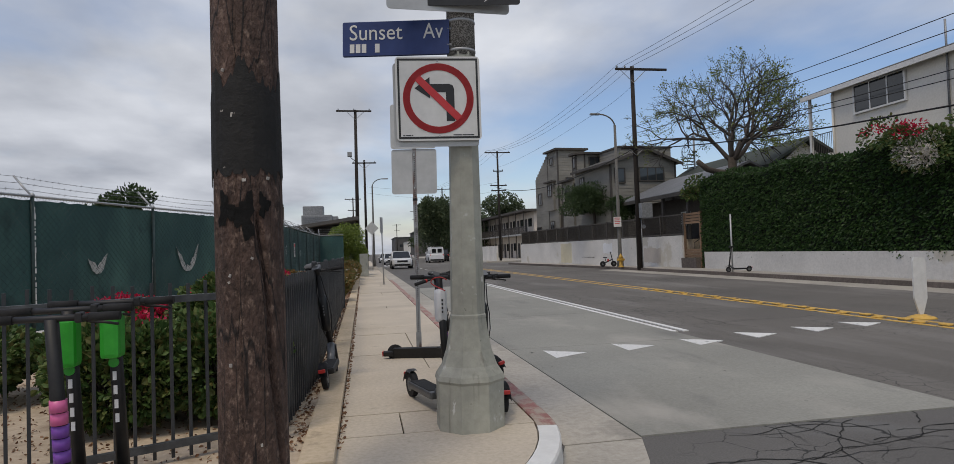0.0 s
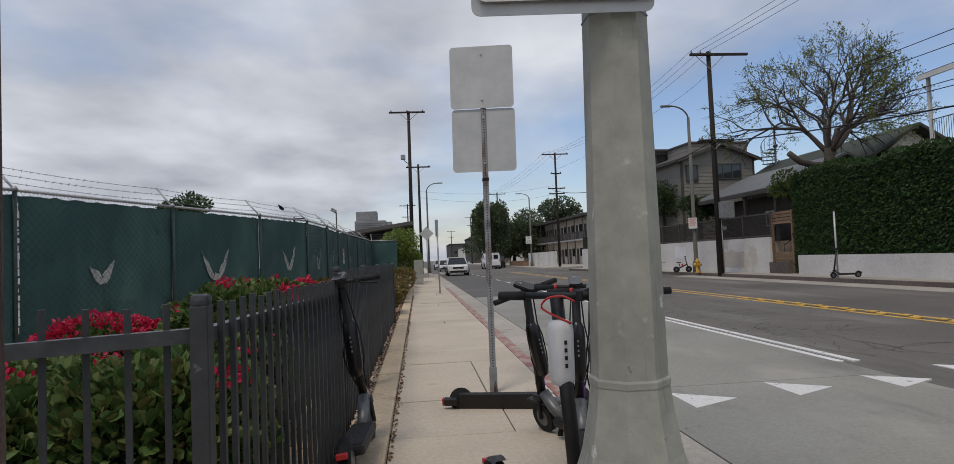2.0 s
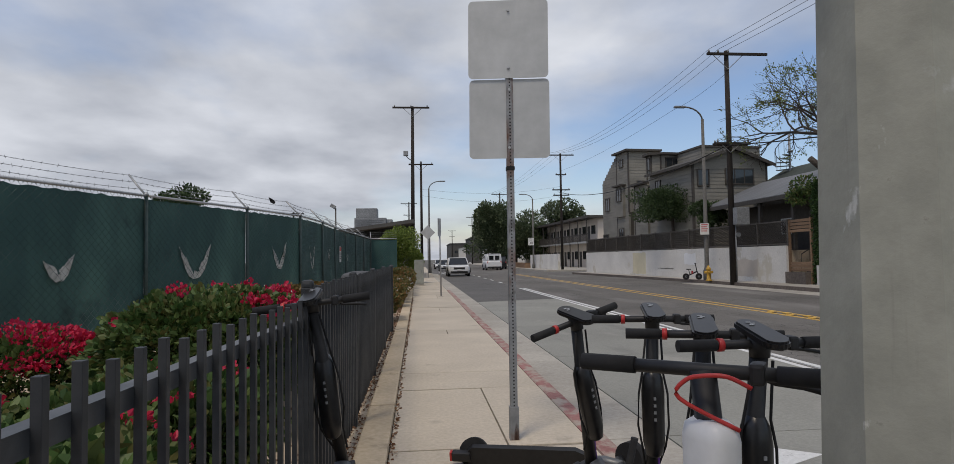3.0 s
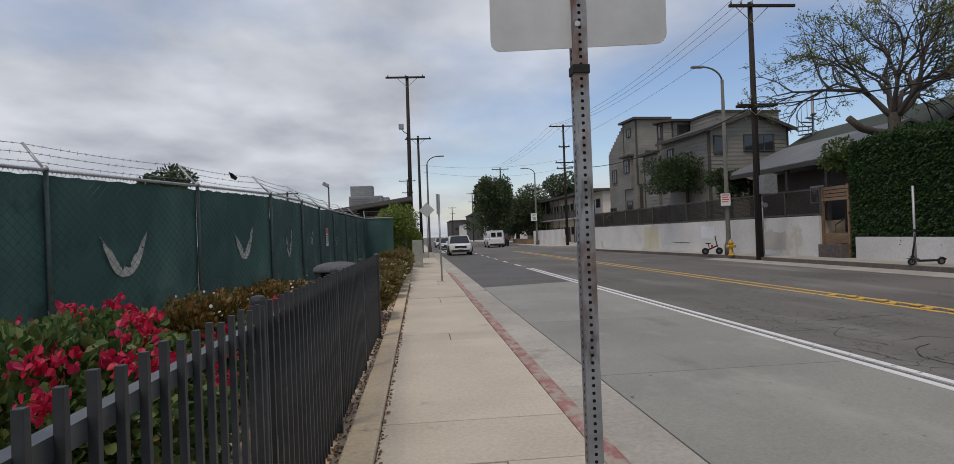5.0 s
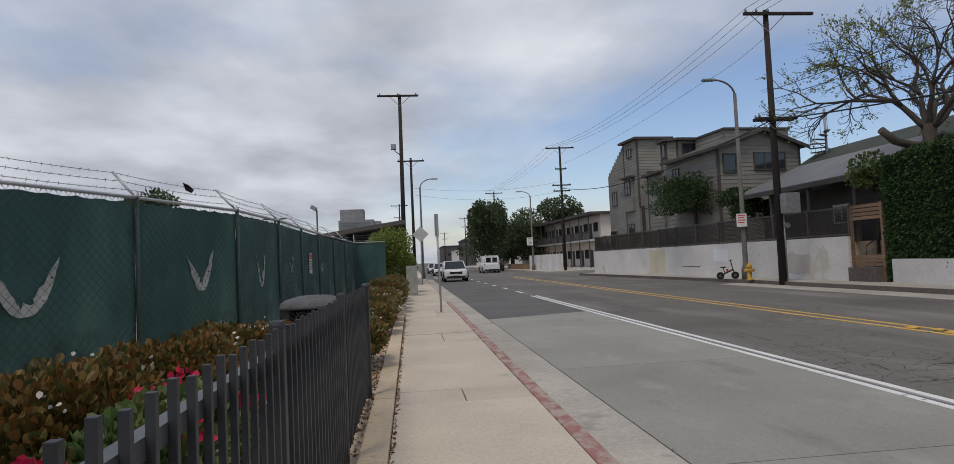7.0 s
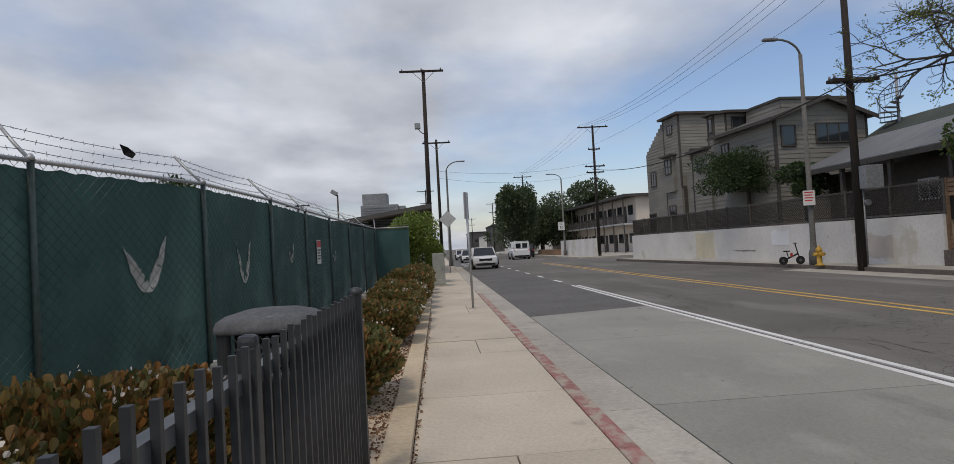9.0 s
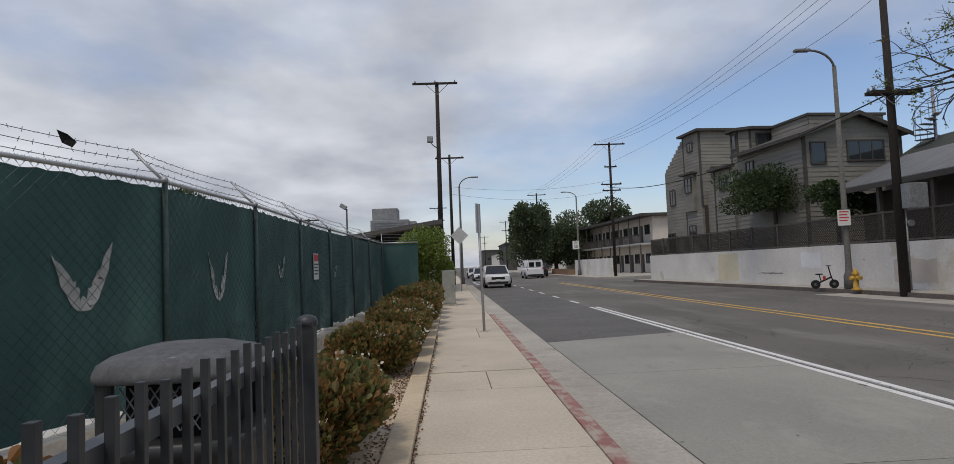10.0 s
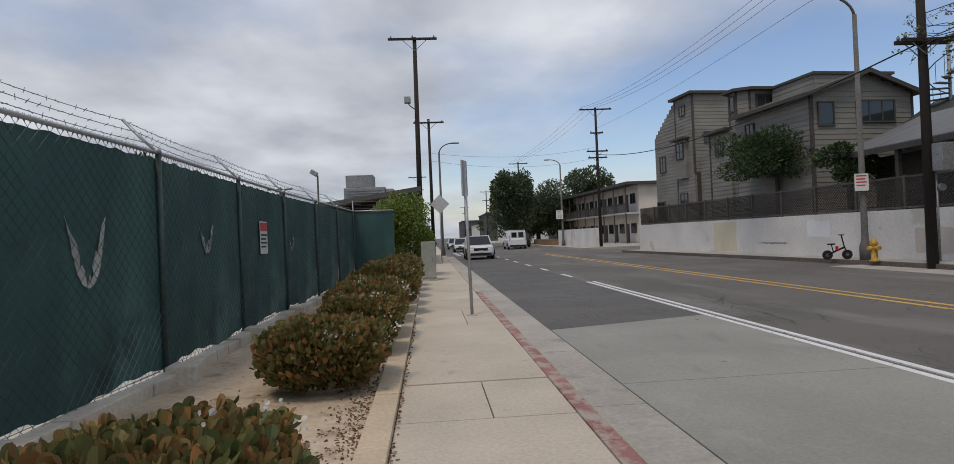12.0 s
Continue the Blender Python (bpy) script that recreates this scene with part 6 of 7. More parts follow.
# ---- building behind the fence ----
lb = thing("brown_building", pose(-9.5, 47.5, 0), "low brown building with a broad sloping roof", "building")
boxed("wall", (0, 0, 0), (7.8, 18, 3.0), siding_dark, lb)
bm = B()
prism(bm, [(1.2, 2.85), (9.3, 3.95), (9.3, 4.2), (1.2, 3.1)], 19, pose(0, -1.2, 0))
part("roof", bm, roofing, lb)
bm = B()
box(bm, (0.0, 1.5, 3.0), (9.0, 12, 3.62))
part("upper_wall", bm, siding_dark, lb)
window("window", 0.8, 0.6, lb, pose(1.6, 1.47, 3.3), bars=0, frame_mat=sign_white)
hv = thing("rooftop_unit", pose(-4.75, 50.5, 3.62) @ Matrix.Scale(1.15, 4), "boxy pale metal rooftop ventilation unit", "ventilation unit")
for lo, hi, nm in (((0, 0, 0), (2.1, 1.6, 0.85), "housing"), ((0.1, 0.1, 0.85), (1.5, 1.4, 1.5), "upper_housing"), ((2.1, 0.1, 0.1), (2.5, 1.5, 0.75), "duct")):
    bm = B()
    box(bm, lo, hi, bevel=0.03)
    part(nm, bm, galv_dull, hv)
for i in range(5):
    boxed("louvre", (0.15, -0.03, 0.15 + 0.13 * i), (1.9, 0.0, 0.2 + 0.13 * i), galv_dull, hv)
flood = thing("flood_lamp", pose(-5.9, 48.6, 0), "small floodlight on a post behind the fence", "lamp")
bm = B()
rod(bm, (0, 0, 0), (0, 0, 5.2), 0.05)
part("post", bm, siding_dark, flood)
bm = B()
box(bm, (-0.3, -0.12, -0.12), (0.12, 0.1, 0.14), bevel=0.04, m=pose(-0.12, 0, 5.28, 0, 32, 0))
part("lamp_head", bm, galv_dull, flood)
wood_line_pole("utility_pole", -14, 75, 7.0, [(6.8, -1.2, 1.2, -0.12)], "small far utility pole behind the fence")

# ---- utility cabinet ----
cab = thing("utility_cabinet", pose(0.1, 34.5, 0), "pale grey-green metal utility cabinet on the pavement", "cabinet")
bm = B()
box(bm, (-0.24, -0.3, 0.06), (0.24, 0.3, 1.32), bevel=0.02)
body = part("body", bm, material("cabinet_paint", (0.27, 0.28, 0.25), (0.34, 0.35, 0.315), 6, 0.6), cab)
boxed("door", (-0.21, -0.315, 0.12), (0.21, -0.3, 1.26), MATS["cabinet_paint"], cab)
boxed("plinth", (-0.28, -0.34, -0.02), (0.28, 0.34, 0.06), gutter_mat, cab)
boxed("handle", (0.12, -0.335, 0.66), (0.15, -0.315, 0.8), galv_dull, cab)

# ---- litter bin ----
bin_ = thing("litter_bin", pose(-1.0, 13.6, 0.07), "rounded square charcoal litter bin with a scuffed domed lid", "litter bin")
bin_mat = material("grey_bin_plastic", (0.018, 0.02, 0.022), (0.03, 0.033, 0.036), 14, 0.5, bump=0.004, big=0.25)
lid_mat = material("worn_lid_plastic", (0.085, 0.088, 0.094), (0.13, 0.134, 0.14), 30, 0.78, spec=0.3, bump=0.004, big=0.3, big_scale=4)
overlay(lid_mat, (0.34, 0.34, 0.34), 5, 0.63, 0.72, stretch=(1, 3, 1))


def squircle(bm, rows, seg=40, power=3.2):
    """Rings of (half width, height) with a rounded square plan."""
    rings = []
    for r, z in rows:
        ring = []
        for k in range(seg):
            a = 2 * math.pi * (k + 0.5) / seg
            c, q = math.cos(a), math.sin(a)
            f = r / (abs(c) ** power + abs(q) ** power) ** (1 / power)
            ring.append(bm.verts.new((f * c, f * q, z)))
        rings.append(ring)
    for a, b in zip(rings, rings[1:]):
        for k in range(seg):
            bm.faces.new((a[k], a[(k + 1) % seg], b[(k + 1) % seg], b[k])).smooth = True
    bm.faces.new(rings[0][::-1])
    bm.faces.new(rings[-1])


bm = B()
squircle(bm, [(0.27, 0), (0.29, 0.03), (0.315, 0.6), (0.335, 0.62), (0.335, 0.68), (0.32, 0.69)])
part("body", bm, bin_mat, bin_)
# solid black block standing for the shade inside the bin's openings
bm = B()
squircle(bm, [(0.22, 0.68), (0.22, 0.93)])
part("dark_opening", bm, rubber, bin_)
for k in range(4):
    a = radians(45 + 90 * k)
    bm = B()
    box(bm, (-0.055, -0.025, 0.67), (0.055, 0.025, 0.96), bevel=0.018, m=pose(0.335 * math.cos(a), 0.335 * math.sin(a), 0, 0, 0, math.degrees(a) + 90))
    part("lid_support", bm, bin_mat, bin_)
bm = B()
squircle(bm, [(0.29, 0.955), (0.325, 0.925), (0.334, 0.93), (0.333, 0.955), (0.32, 0.99), (0.27, 1.022), (0.165, 1.05), (0.05, 1.06)])
part("lid", bm, lid_mat, bin_, "scuffed dark grey domed lid")
bm = B()
for k in range(9):
    x = -0.16 + 0.04 * k
    rod(bm, (x - 0.06, -0.226, 0.72), (x + 0.06, -0.226, 0.9), 0.004, seg=4)
    rod(bm, (x + 0.06, -0.23, 0.72), (x - 0.06, -0.23, 0.9), 0.004, seg=4)
part("mesh_guard", bm, galv_dull, bin_)

# ---- shrubs in the bed ----
def cushion(rg, count, rad, inner):
    """Spots in the shell of a clipped, uneven cushion standing on the ground."""
    out = []
    off = Vector((rg.uniform(0, 50), rg.uniform(0, 50), rg.uniform(0, 50)))
    for k in range(count):
        u = Vector((rg.gauss(0, 1), rg.gauss(0, 1), rg.gauss(0.25, 1))).normalized()
        p = Vector([math.copysign(abs(c) ** 0.72, c) for c in u])
        lump = 0.95 + 0.17 * noise.noise(u * 2.2 + off) + 0.12 * noise.noise(u * 5.5 + off)
        q = p * lump * (inner + (1 - inner) * rg.random() ** 0.6)
        flare = 0.62 + 0.38 * min(1.0, max(0.0, (1 + q.z) / 0.9))
        out.append((Vector((q.x * rad[0] * flare, q.y * rad[1] * flare, rad[2] * (1 + q.z))), u))
    return out


def shrub(x, y, rad, seed, label, leaf_mat, leaf=0.055, count=4000, flowers=0, flower_mat=None, flower=0.04, base=0.02, clear=0.06):
    s = thing("shrub", pose(x, y, base), label, "shrub")
    rg = random.Random(seed)
    bm = B()
    for k in range(11):
        a = rg.uniform(0, 6.28)
        e = Vector((rad[0] * 0.7 * math.cos(a), rad[1] * 0.7 * math.sin(a), rad[2] * rg.uniform(1.1, 1.7)))
        tube(bm, [(0.06 * math.cos(a), 0.06 * math.sin(a), -0.03), e * 0.45 + Vector((0, 0, 0.05)), e], 0.014, 5, 0.005)
    tagged(part("stem_cluster", bm, bark, s), kind="stuff")
    sp = [(p, u) for p, u in cushion(rg, int(count * 1.7), rad, 0.62) if p.z > max(clear, 0.1 if leaf_mat is bough_leaf else 0.05)]
    near = leaf_mat in (haw_rust, haw_leaf)
    if near:
        sp = [(p, (u.x * 0.8, u.y * 0.8, u.z * 0.6 + 0.7)) for p, u in sp]
    raw("foliage", *leaves(rg, sp, leaf, 0.6 if near else 0.75, 0.4, 0.36 if near else 0.42, near), leaf_mat, s)
    if flowers:
        hubs = [h for h in cushion(rg, max(14, flowers // 14), rad, 0.97) if h[1].z > (0.3 if flower_mat is red_petal else -0.2)]
        sp = []
        for k in range(flowers):
            p, u = hubs[rg.randrange(len(hubs))]
            sp.append((p + u * 0.03 + Vector((rg.gauss(0, 0.04), rg.gauss(0, 0.04), rg.gauss(0, 0.025))), u))
        tagged(raw("blossom", *leaves(rg, sp, flower, 0.9, 0.3, 0.48), flower_mat, s), kind="stuff")
    return s


BOUG = "green bougainvillea shrub with magenta-red blossoms behind the railing"
shrub(-3.7, 4.6, (0.75, 0.7, 0.36), 41, BOUG, bough_leaf, 0.055, 5000, 160, red_petal, 0.032)
shrub(-3.0, 7.15, (0.5, 0.55, 0.38), 42, "bougainvillea shrub covered in bright red blossoms", bough_leaf, 0.05, 4200, 2600, red_petal, 0.034)
shrub(-2.4, 4.9, (0.65, 0.6, 0.35), 43, BOUG, bough_leaf, 0.055, 4600, 120, red_petal, 0.032)
shrub(-1.45, 4.2, (0.62, 0.75, 0.35), 40, BOUG, bough_leaf, 0.055, 5600, 160, red_petal, 0.032)
shrub(-1.3, 5.4, (0.6, 0.5, 0.36), 39, BOUG, bough_leaf, 0.055, 5000, 180, red_petal, 0.032)
shrub(-1.55, 7.15, (0.85, 0.8, 0.53), 44, "dense clipped bougainvillea cushion with red blossoms behind the railing", bough_leaf, 0.05, 11500, 560, red_petal, 0.036, clear=0.3)
shrub(-1.72, 8.1, (0.58, 0.5, 0.53), 45, "dense clipped bougainvillea cushion with red blossoms behind the railing", bough_leaf, 0.05, 6500, 420, red_petal, 0.036)
shrub(-0.95, 9.2, (0.34, 0.95, 0.45), 46, BOUG, bough_leaf, 0.05, 5200, 300, red_petal, 0.034, clear=0.45)
shrub(-1.0, 3.45, (0.45, 0.42, 0.43), 38, BOUG, bough_leaf, 0.055, 4600, 160, red_petal, 0.032)
shrub(-1.75, 3.35, (0.5, 0.42, 0.4), 37, BOUG, bough_leaf, 0.055, 4600, 140, red_petal, 0.032)
HAW = "rust-tinged hawthorn shrub with leathery leaves"
shrub(-1.58, 9.75, (0.5, 0.68, 0.49), 48, HAW, haw_rust, 0.043, 7500, 50, white_petal, 0.025)
shrub(-1.52, 10.95, (0.52, 0.75, 0.49), 49, HAW, haw_rust, 0.043, 7500, 50, white_petal, 0.025)
shrub(-1.42, 12.15, (0.55, 0.72, 0.48), 50, HAW, haw_rust, 0.043, 9500, 90, white_petal, 0.025)
shrub(-0.92, 15.5, (0.6, 0.74, 0.36), 51, HAW, haw_leaf, 0.062, 5200, 70, white_petal, 0.028)
for i, (x, y, r, h) in enumerate(((-0.88, 19.3, 0.62, 0.33), (-0.74, 20.95, 0.5, 0.36), (-0.8, 22.3, 0.6, 0.39), (-0.8, 23.8, 0.6, 0.4), (-0.75, 25.3, 0.64, 0.46), (-0.75, 27.0, 0.64, 0.44), (-0.75, 28.8, 0.66, 0.46), (-0.7, 30.6, 0.62, 0.46), (-0.7, 32.4, 0.6, 0.46))):
    shrub(x, y, (r, r * 1.15, h), 52 + i, "rounded green hawthorn shrub beside the pavement edging", haw_leaf, 0.062 if i < 4 else 0.075, 5200 if i < 3 else 3000, 80, white_petal, 0.03)

# dry leaf litter along the edging and under the shrubs
rng = random.Random(77)
sp = []
for i in range(5200):
    y = rng.uniform(2.4, 30)
    x = -0.37 - abs(rng.gauss(0, 0.16)) if rng.random() < 0.9 else rng.uniform(-1.9, -0.4)
    sp.append(((x, y, 0.034), (rng.uniform(-1, 1), rng.uniform(-1, 1), 0.12)))
for i in range(2600):
    sp.append(((rng.uniform(-4.2, -0.5), rng.uniform(2.1, 6.5), 0.034), (rng.uniform(-1, 1), rng.uniform(-1, 1), 0.12)))
for i in range(900):
    sp.append(((-0.15 + abs(rng.gauss(0, 0.012)), rng.uniform(2.4, 24), 0.006), (rng.uniform(-1, 1), rng.uniform(-1, 1), 0.08)))
litter = raw("leaf_litter", *leaves(rng, sp, 0.03, 0.2), litter_mat)
tagged(litter, "brown dry leaf litter scattered along the bed", "leaf litter", kind="stuff")

# ---- things on the fence ----
ns = thing("fence_notice", pose(-2.606, 23.95, 1.58, 0, 0, 89.6), "white notice with a red heading tied to the fence", "sign")
bm = B()
box(bm, (-0.22, -0.004, -0.3), (0.22, 0.002, 0.24))
part("panel", bm, sign_white, ns)
boxed("red_heading", (-0.2, -0.008, 0.08), (0.2, -0.0045, 0.22), sign_red, ns)
bm = B()
for i in range(4):
    box(bm, (-0.18, -0.008, 0.0 - i * 0.065), (0.18 - 0.06 * (i % 2), -0.0045, 0.03 - i * 0.065))
part("print_bars", bm, sign_black, ns)
scrap = thing("cloth_scrap", pose(-3.22, 16.45, 2.7) @ Matrix.Scale(0.6, 4), "dark ragged scrap caught on the barbed wire", "scrap")
bm = B()
vs = [bm.verts.new(p) for p in ((-0.1, -0.05, 0.14), (0.02, 0.02, 0.08), (0.14, 0.05, -0.04), (0.1, 0.0, -0.13), (-0.04, -0.02, -0.06), (0.0, 0.03, 0.0))]
for f in ((0, 1, 5), (1, 2, 5), (2, 3, 5), (3, 4, 5), (4, 0, 5)):
    bm.faces.new([vs[i] for i in f])
bmesh.ops.solidify(bm, geom=bm.faces[:], thickness=0.006)
part("rag", bm, rubber, scrap)

# ---- scooters ----
purple = material("purple_band", (0.16, 0.05, 0.32), (0.2, 0.07, 0.4), 10, 0.4)
pink = material("pink_band", (0.6, 0.12, 0.3), (0.66, 0.16, 0.36), 10, 0.4)
lime_green = material("lime_green_plastic", (0.02, 0.3, 0.02), (0.035, 0.38, 0.03), 10, 0.4)
white_plastic = material("white_plastic", (0.62, 0.63, 0.64), (0.7, 0.71, 0.72), 10, 0.4, big=0.08)
red_plastic = material("red_plastic", (0.42, 0.02, 0.02), (0.5, 0.035, 0.03), 10, 0.4)
display_mat = material("glossy_black_plastic", (0.004, 0.004, 0.005), (0.011, 0.011, 0.012), 30, 0.32, big=0.2)
steel = material("scooter_steel", (0.11, 0.115, 0.12), (0.18, 0.185, 0.19), 12, 0.45, metal=0.5)


def scooter(m, label, stem_h=1.08, pack=None, accent=None, head="display", deck_mat=None, rake=0.1, steer=0.0):
    """A shared stand-up scooter: heads along +y, rear wheel at the origin, front wheel 0.86 ahead."""
    s = thing("kick_scooter", m, label, "scooter", "parked kick scooters")
    dm = deck_mat or black_plastic
    for y in (0.0, 0.86):
        bm = B()
        rod(bm, (-0.024, y, 0.11), (0.024, y, 0.11), 0.108, seg=22)
        wh = part("wheel", bm, rubber, s)
        bm = B()
        rod(bm, (-0.027, y, 0.11), (0.027, y, 0.11), 0.06, seg=14)
        part("hub", bm, steel, wh)
    bm = B()
    box(bm, (-0.08, 0.1, 0.105), (0.08, 0.66, 0.165), bevel=0.02)
    part("deck", bm, dm, s)
    boxed("deck_grip", (-0.068, 0.13, 0.166), (0.068, 0.6, 0.169), rubber, s)
    bm = B()
    pts = [(0, -0.135 * math.cos(a), 0.11 + 0.135 * math.sin(a)) for a in [radians(10 + 17 * k) for k in range(7)]]
    rows = [[bm.verts.new((x, p[1], p[2] - 0.02 * (abs(x) > 0.03))) for x in (-0.042, -0.028, 0.028, 0.042)] for p in pts]
    for a, b in zip(rows, rows[1:]):
        for k in range(3):
            bm.faces.new((a[k], a[k + 1], b[k + 1], b[k])).smooth = True
    bmesh.ops.solidify(bm, geom=bm.faces[:], thickness=0.005)
    part("rear_fender", bm, dm, s)
    bm = B()
    box(bm, (-0.03, -0.15, 0.17), (0.03, -0.12, 0.2), bevel=0.004)
    part("tail_light", bm, red_plastic, s)
    bm = B()
    tube(bm, [(0, 0.62, 0.14), (0, 0.72, 0.2), (0, 0.8, 0.3)], 0.042, 8)
    part("neck", bm, steel, s)
    top = Vector((0, 0.8 - rake, stem_h))
    bot = Vector((0, 0.84, 0.22))
    bm = B()
    rod(bm, bot, top, 0.03, 0.027, 12)
    stem = part("stem", bm, black_plastic, s)
    bm = B()
    for x in (-0.036, 0.036):
        rod(bm, (x, 0.86, 0.11), (x, 0.83, 0.27), 0.016, seg=6)
    box(bm, (-0.05, 0.79, 0.25), (0.05, 0.88, 0.29), bevel=0.01)
    part("fork", bm, black_plastic, s)
    bm = B()
    box(bm, (-0.035, 0.76, 0.215), (0.035, 0.99, 0.235), bevel=0.008)
    part("front_fender", bm, black_plastic, s)
    turn = Matrix.Rotation(radians(steer), 3, "Z")

    def at(v):
        return top + turn @ Vector(v)

    bm = B()
    rod(bm, at((-0.24, 0, 0)), at((0.24, 0, 0)), 0.0145, seg=10)
    bar = part("handlebar", bm, black_plastic, s)
    for x0, x1 in ((-0.26, -0.14), (0.14, 0.26)):
        bm = B()
        rod(bm, at((x0, 0, 0)), at((x1, 0, 0)), 0.0185, seg=12)
        part("grip", bm, rubber, bar)
    ls = -1 if pack == "white" else 1
    bm = B()
    box(bm, (0.09, -0.018, -0.022), (0.12, 0.03, 0.022), bevel=0.008, m=Matrix.Translation(top) @ turn.to_4x4() @ pose(0, 0, 0, 0, 0, 0 if ls > 0 else 180))
    part("lever_mount", bm, black_plastic, bar)
    bm = B()
    tube(bm, [at((0.1 * ls, 0.03 * ls, -0.01)), at((0.13 * ls, 0.055 * ls, -0.025)), at((0.18 * ls, 0.062 * ls, -0.03)), at((0.235 * ls, 0.055 * ls, -0.04))], 0.0065, 6)
    part("brake_lever", bm, black_plastic, bar)
    if pack == "bag":
        bm = B()
        rod(bm, at((-0.135, 0, 0)), at((-0.118, 0, 0)), 0.0205, seg=12)
        part("throttle", bm, red_plastic, bar)
    if head == "display":
        bm = B()
        rim = [(0.043 * math.cos(radians(q)), (0.07 if q < 180 else -0.08) + 0.043 * math.sin(radians(q))) for q in range(0, 361, 20) if q != 180] 
        prism(bm, rim, 0.026, Matrix.Translation(top + Vector((0, -0.01, 0.045))) @ pose(0, 0, 0, -78, 0, 0))
        bmesh.ops.bevel(bm, geom=bm.edges[:], offset=0.007, segments=2, affect="EDGES")
        dsp = part("display", bm, display_mat, s)
        bm = B()
        rod(bm, top + Vector((0, 0, -0.04)), top + Vector((0, 0, 0.03)), 0.03, 0.034, 12)
        part("clamp", bm, black_plastic, s)
        bm = B()
        for k, (u0, u1) in enumerate(((-0.012, 0.004), (-0.004, 0.012), (-0.012, 0.004))):
            box(bm, (u0, 0.04 + 0.012 * k, 0.0), (u1, 0.047 + 0.012 * k, 0.0015), m=Matrix.Translation(top + Vector((0, -0.01, 0.046))) @ pose(0, 0, 0, 12, 0, 0))
        part("logo_shape", bm, galv, dsp)
    elif head == "green":
        bm = B()
        box(bm, (-0.042, -0.06, -0.25), (0.042, 0.045, -0.03), bevel=0.022, m=Matrix.Translation(top))
        part("battery_head", bm, lime_green, s, "glossy green battery head")
        for k, w in enumerate((0.05, 0.03, 0.045, 0.02)):
            bm = B()
            p = bot.lerp(top, 0.62 - 0.075 * k)
            box(bm, (-0.008, -0.0375, -0.02), (0.008, -0.034, 0.02), bevel=0.0, m=Matrix.Translation(p))
            part("logo_bar", bm, white_plastic, stem)
        bm = B()
        p = bot.lerp(top, 0.69)
        rod(bm, p + Vector((0, -0.04, 0)), p + Vector((0, -0.03, 0)), 0.022, seg=14)
        part("logo_disc", bm, lime_green, stem)
    if pack == "bag":
        bm = B()
        p = bot.lerp(top, 0.5)
        lathe(bm, [(0.015, -0.2), (0.036, -0.185), (0.047, -0.13), (0.05, 0.09), (0.044, 0.15), (0.028, 0.185), (0.01, 0.195)], 16)
        bmesh.ops.transform(bm, matrix=Matrix.Translation(p + Vector((0, -0.03, 0))), verts=bm.verts[:])
        part("stem_battery", bm, display_mat, s)
        bm = B()
        for sx in (-1, 1):
            tube(bm, [top + Vector((0.03 * sx, -0.02, -0.05)), p + Vector((0.045 * sx, -0.04, 0.17)), p + Vector((0.062 * sx, -0.04, 0.08)), p + Vector((0.066 * sx, -0.03, -0.06)), p + Vector((0.05 * sx, -0.03, -0.15)), bot + Vector((0.03 * sx, -0.02, 0.15))], 0.005, 5)
        part("cable", bm, rubber, s)
        for k in range(4):
            bm = B()
            box(bm, (-0.004, -0.0825, 0.06 - 0.03 * k), (0.006, -0.0785, 0.072 - 0.03 * k), m=Matrix.Translation(p))
            part("print_bar", bm, galv_dull, s)
    if pack == "white":
        p = bot.lerp(top, 0.76)
        bm = B()
        squircle(bm, [(0.018, -0.15), (0.034, -0.143), (0.042, -0.12), (0.044, 0.075), (0.04, 0.1), (0.026, 0.113), (0.01, 0.116)], 32, 2.8)
        bmesh.ops.transform(bm, matrix=Matrix.Translation(p + Vector((0, -0.01, 0))) @ Matrix.Diagonal((1, 1.35, 1, 1)), verts=bm.verts[:])
        part("stem_battery", bm, white_plastic, s, "white rounded stem pack")
        bm = B()
        for k in range(4):
            box(bm, (0.004, 0.0505, 0.02 - 0.03 * k), (0.016, 0.052, 0.036 - 0.03 * k), m=Matrix.Translation(p))
        part("logo_bars", bm, black_plastic, s)
        bm = B()
        ends = [at((-0.1, 0.05, -0.02)), at((-0.06, 0.06, 0.0)), at((-0.02, 0.062, 0.0)), at((0.02, 0.06, -0.012)), at((0.035, 0.055, -0.05)), p + Vector((-0.02, 0.05, 0.1))]
        arc = []
        for k in range(5):
            p0, p1, p2, p3 = ends[max(k - 1, 0)], ends[k], ends[k + 1], ends[min(k + 2, 5)]
            for f in (0.0, 0.2, 0.4, 0.6, 0.8):
                arc.append(0.5 * (2 * p1 + (p2 - p0) * f + (2 * p0 - 5 * p1 + 4 * p2 - p3) * f * f + (3 * p1 - p0 - 3 * p2 + p3) * f ** 3))
        tube(bm, arc + [ends[5]], 0.0045, 8)
        part("red_cable", bm, red_plastic, s)
    if accent == "bands":
        for k, mt in enumerate((pink, pink, purple, purple, purple)):
            p = bot.lerp(top, 0.56 - 0.065 * k)
            bm = B()
            rod(bm, p - Vector((0, 0, 0.025)), p + Vector((0, 0, 0.025)), 0.0335, seg=12)
            part("colour_band", bm, mt, stem)
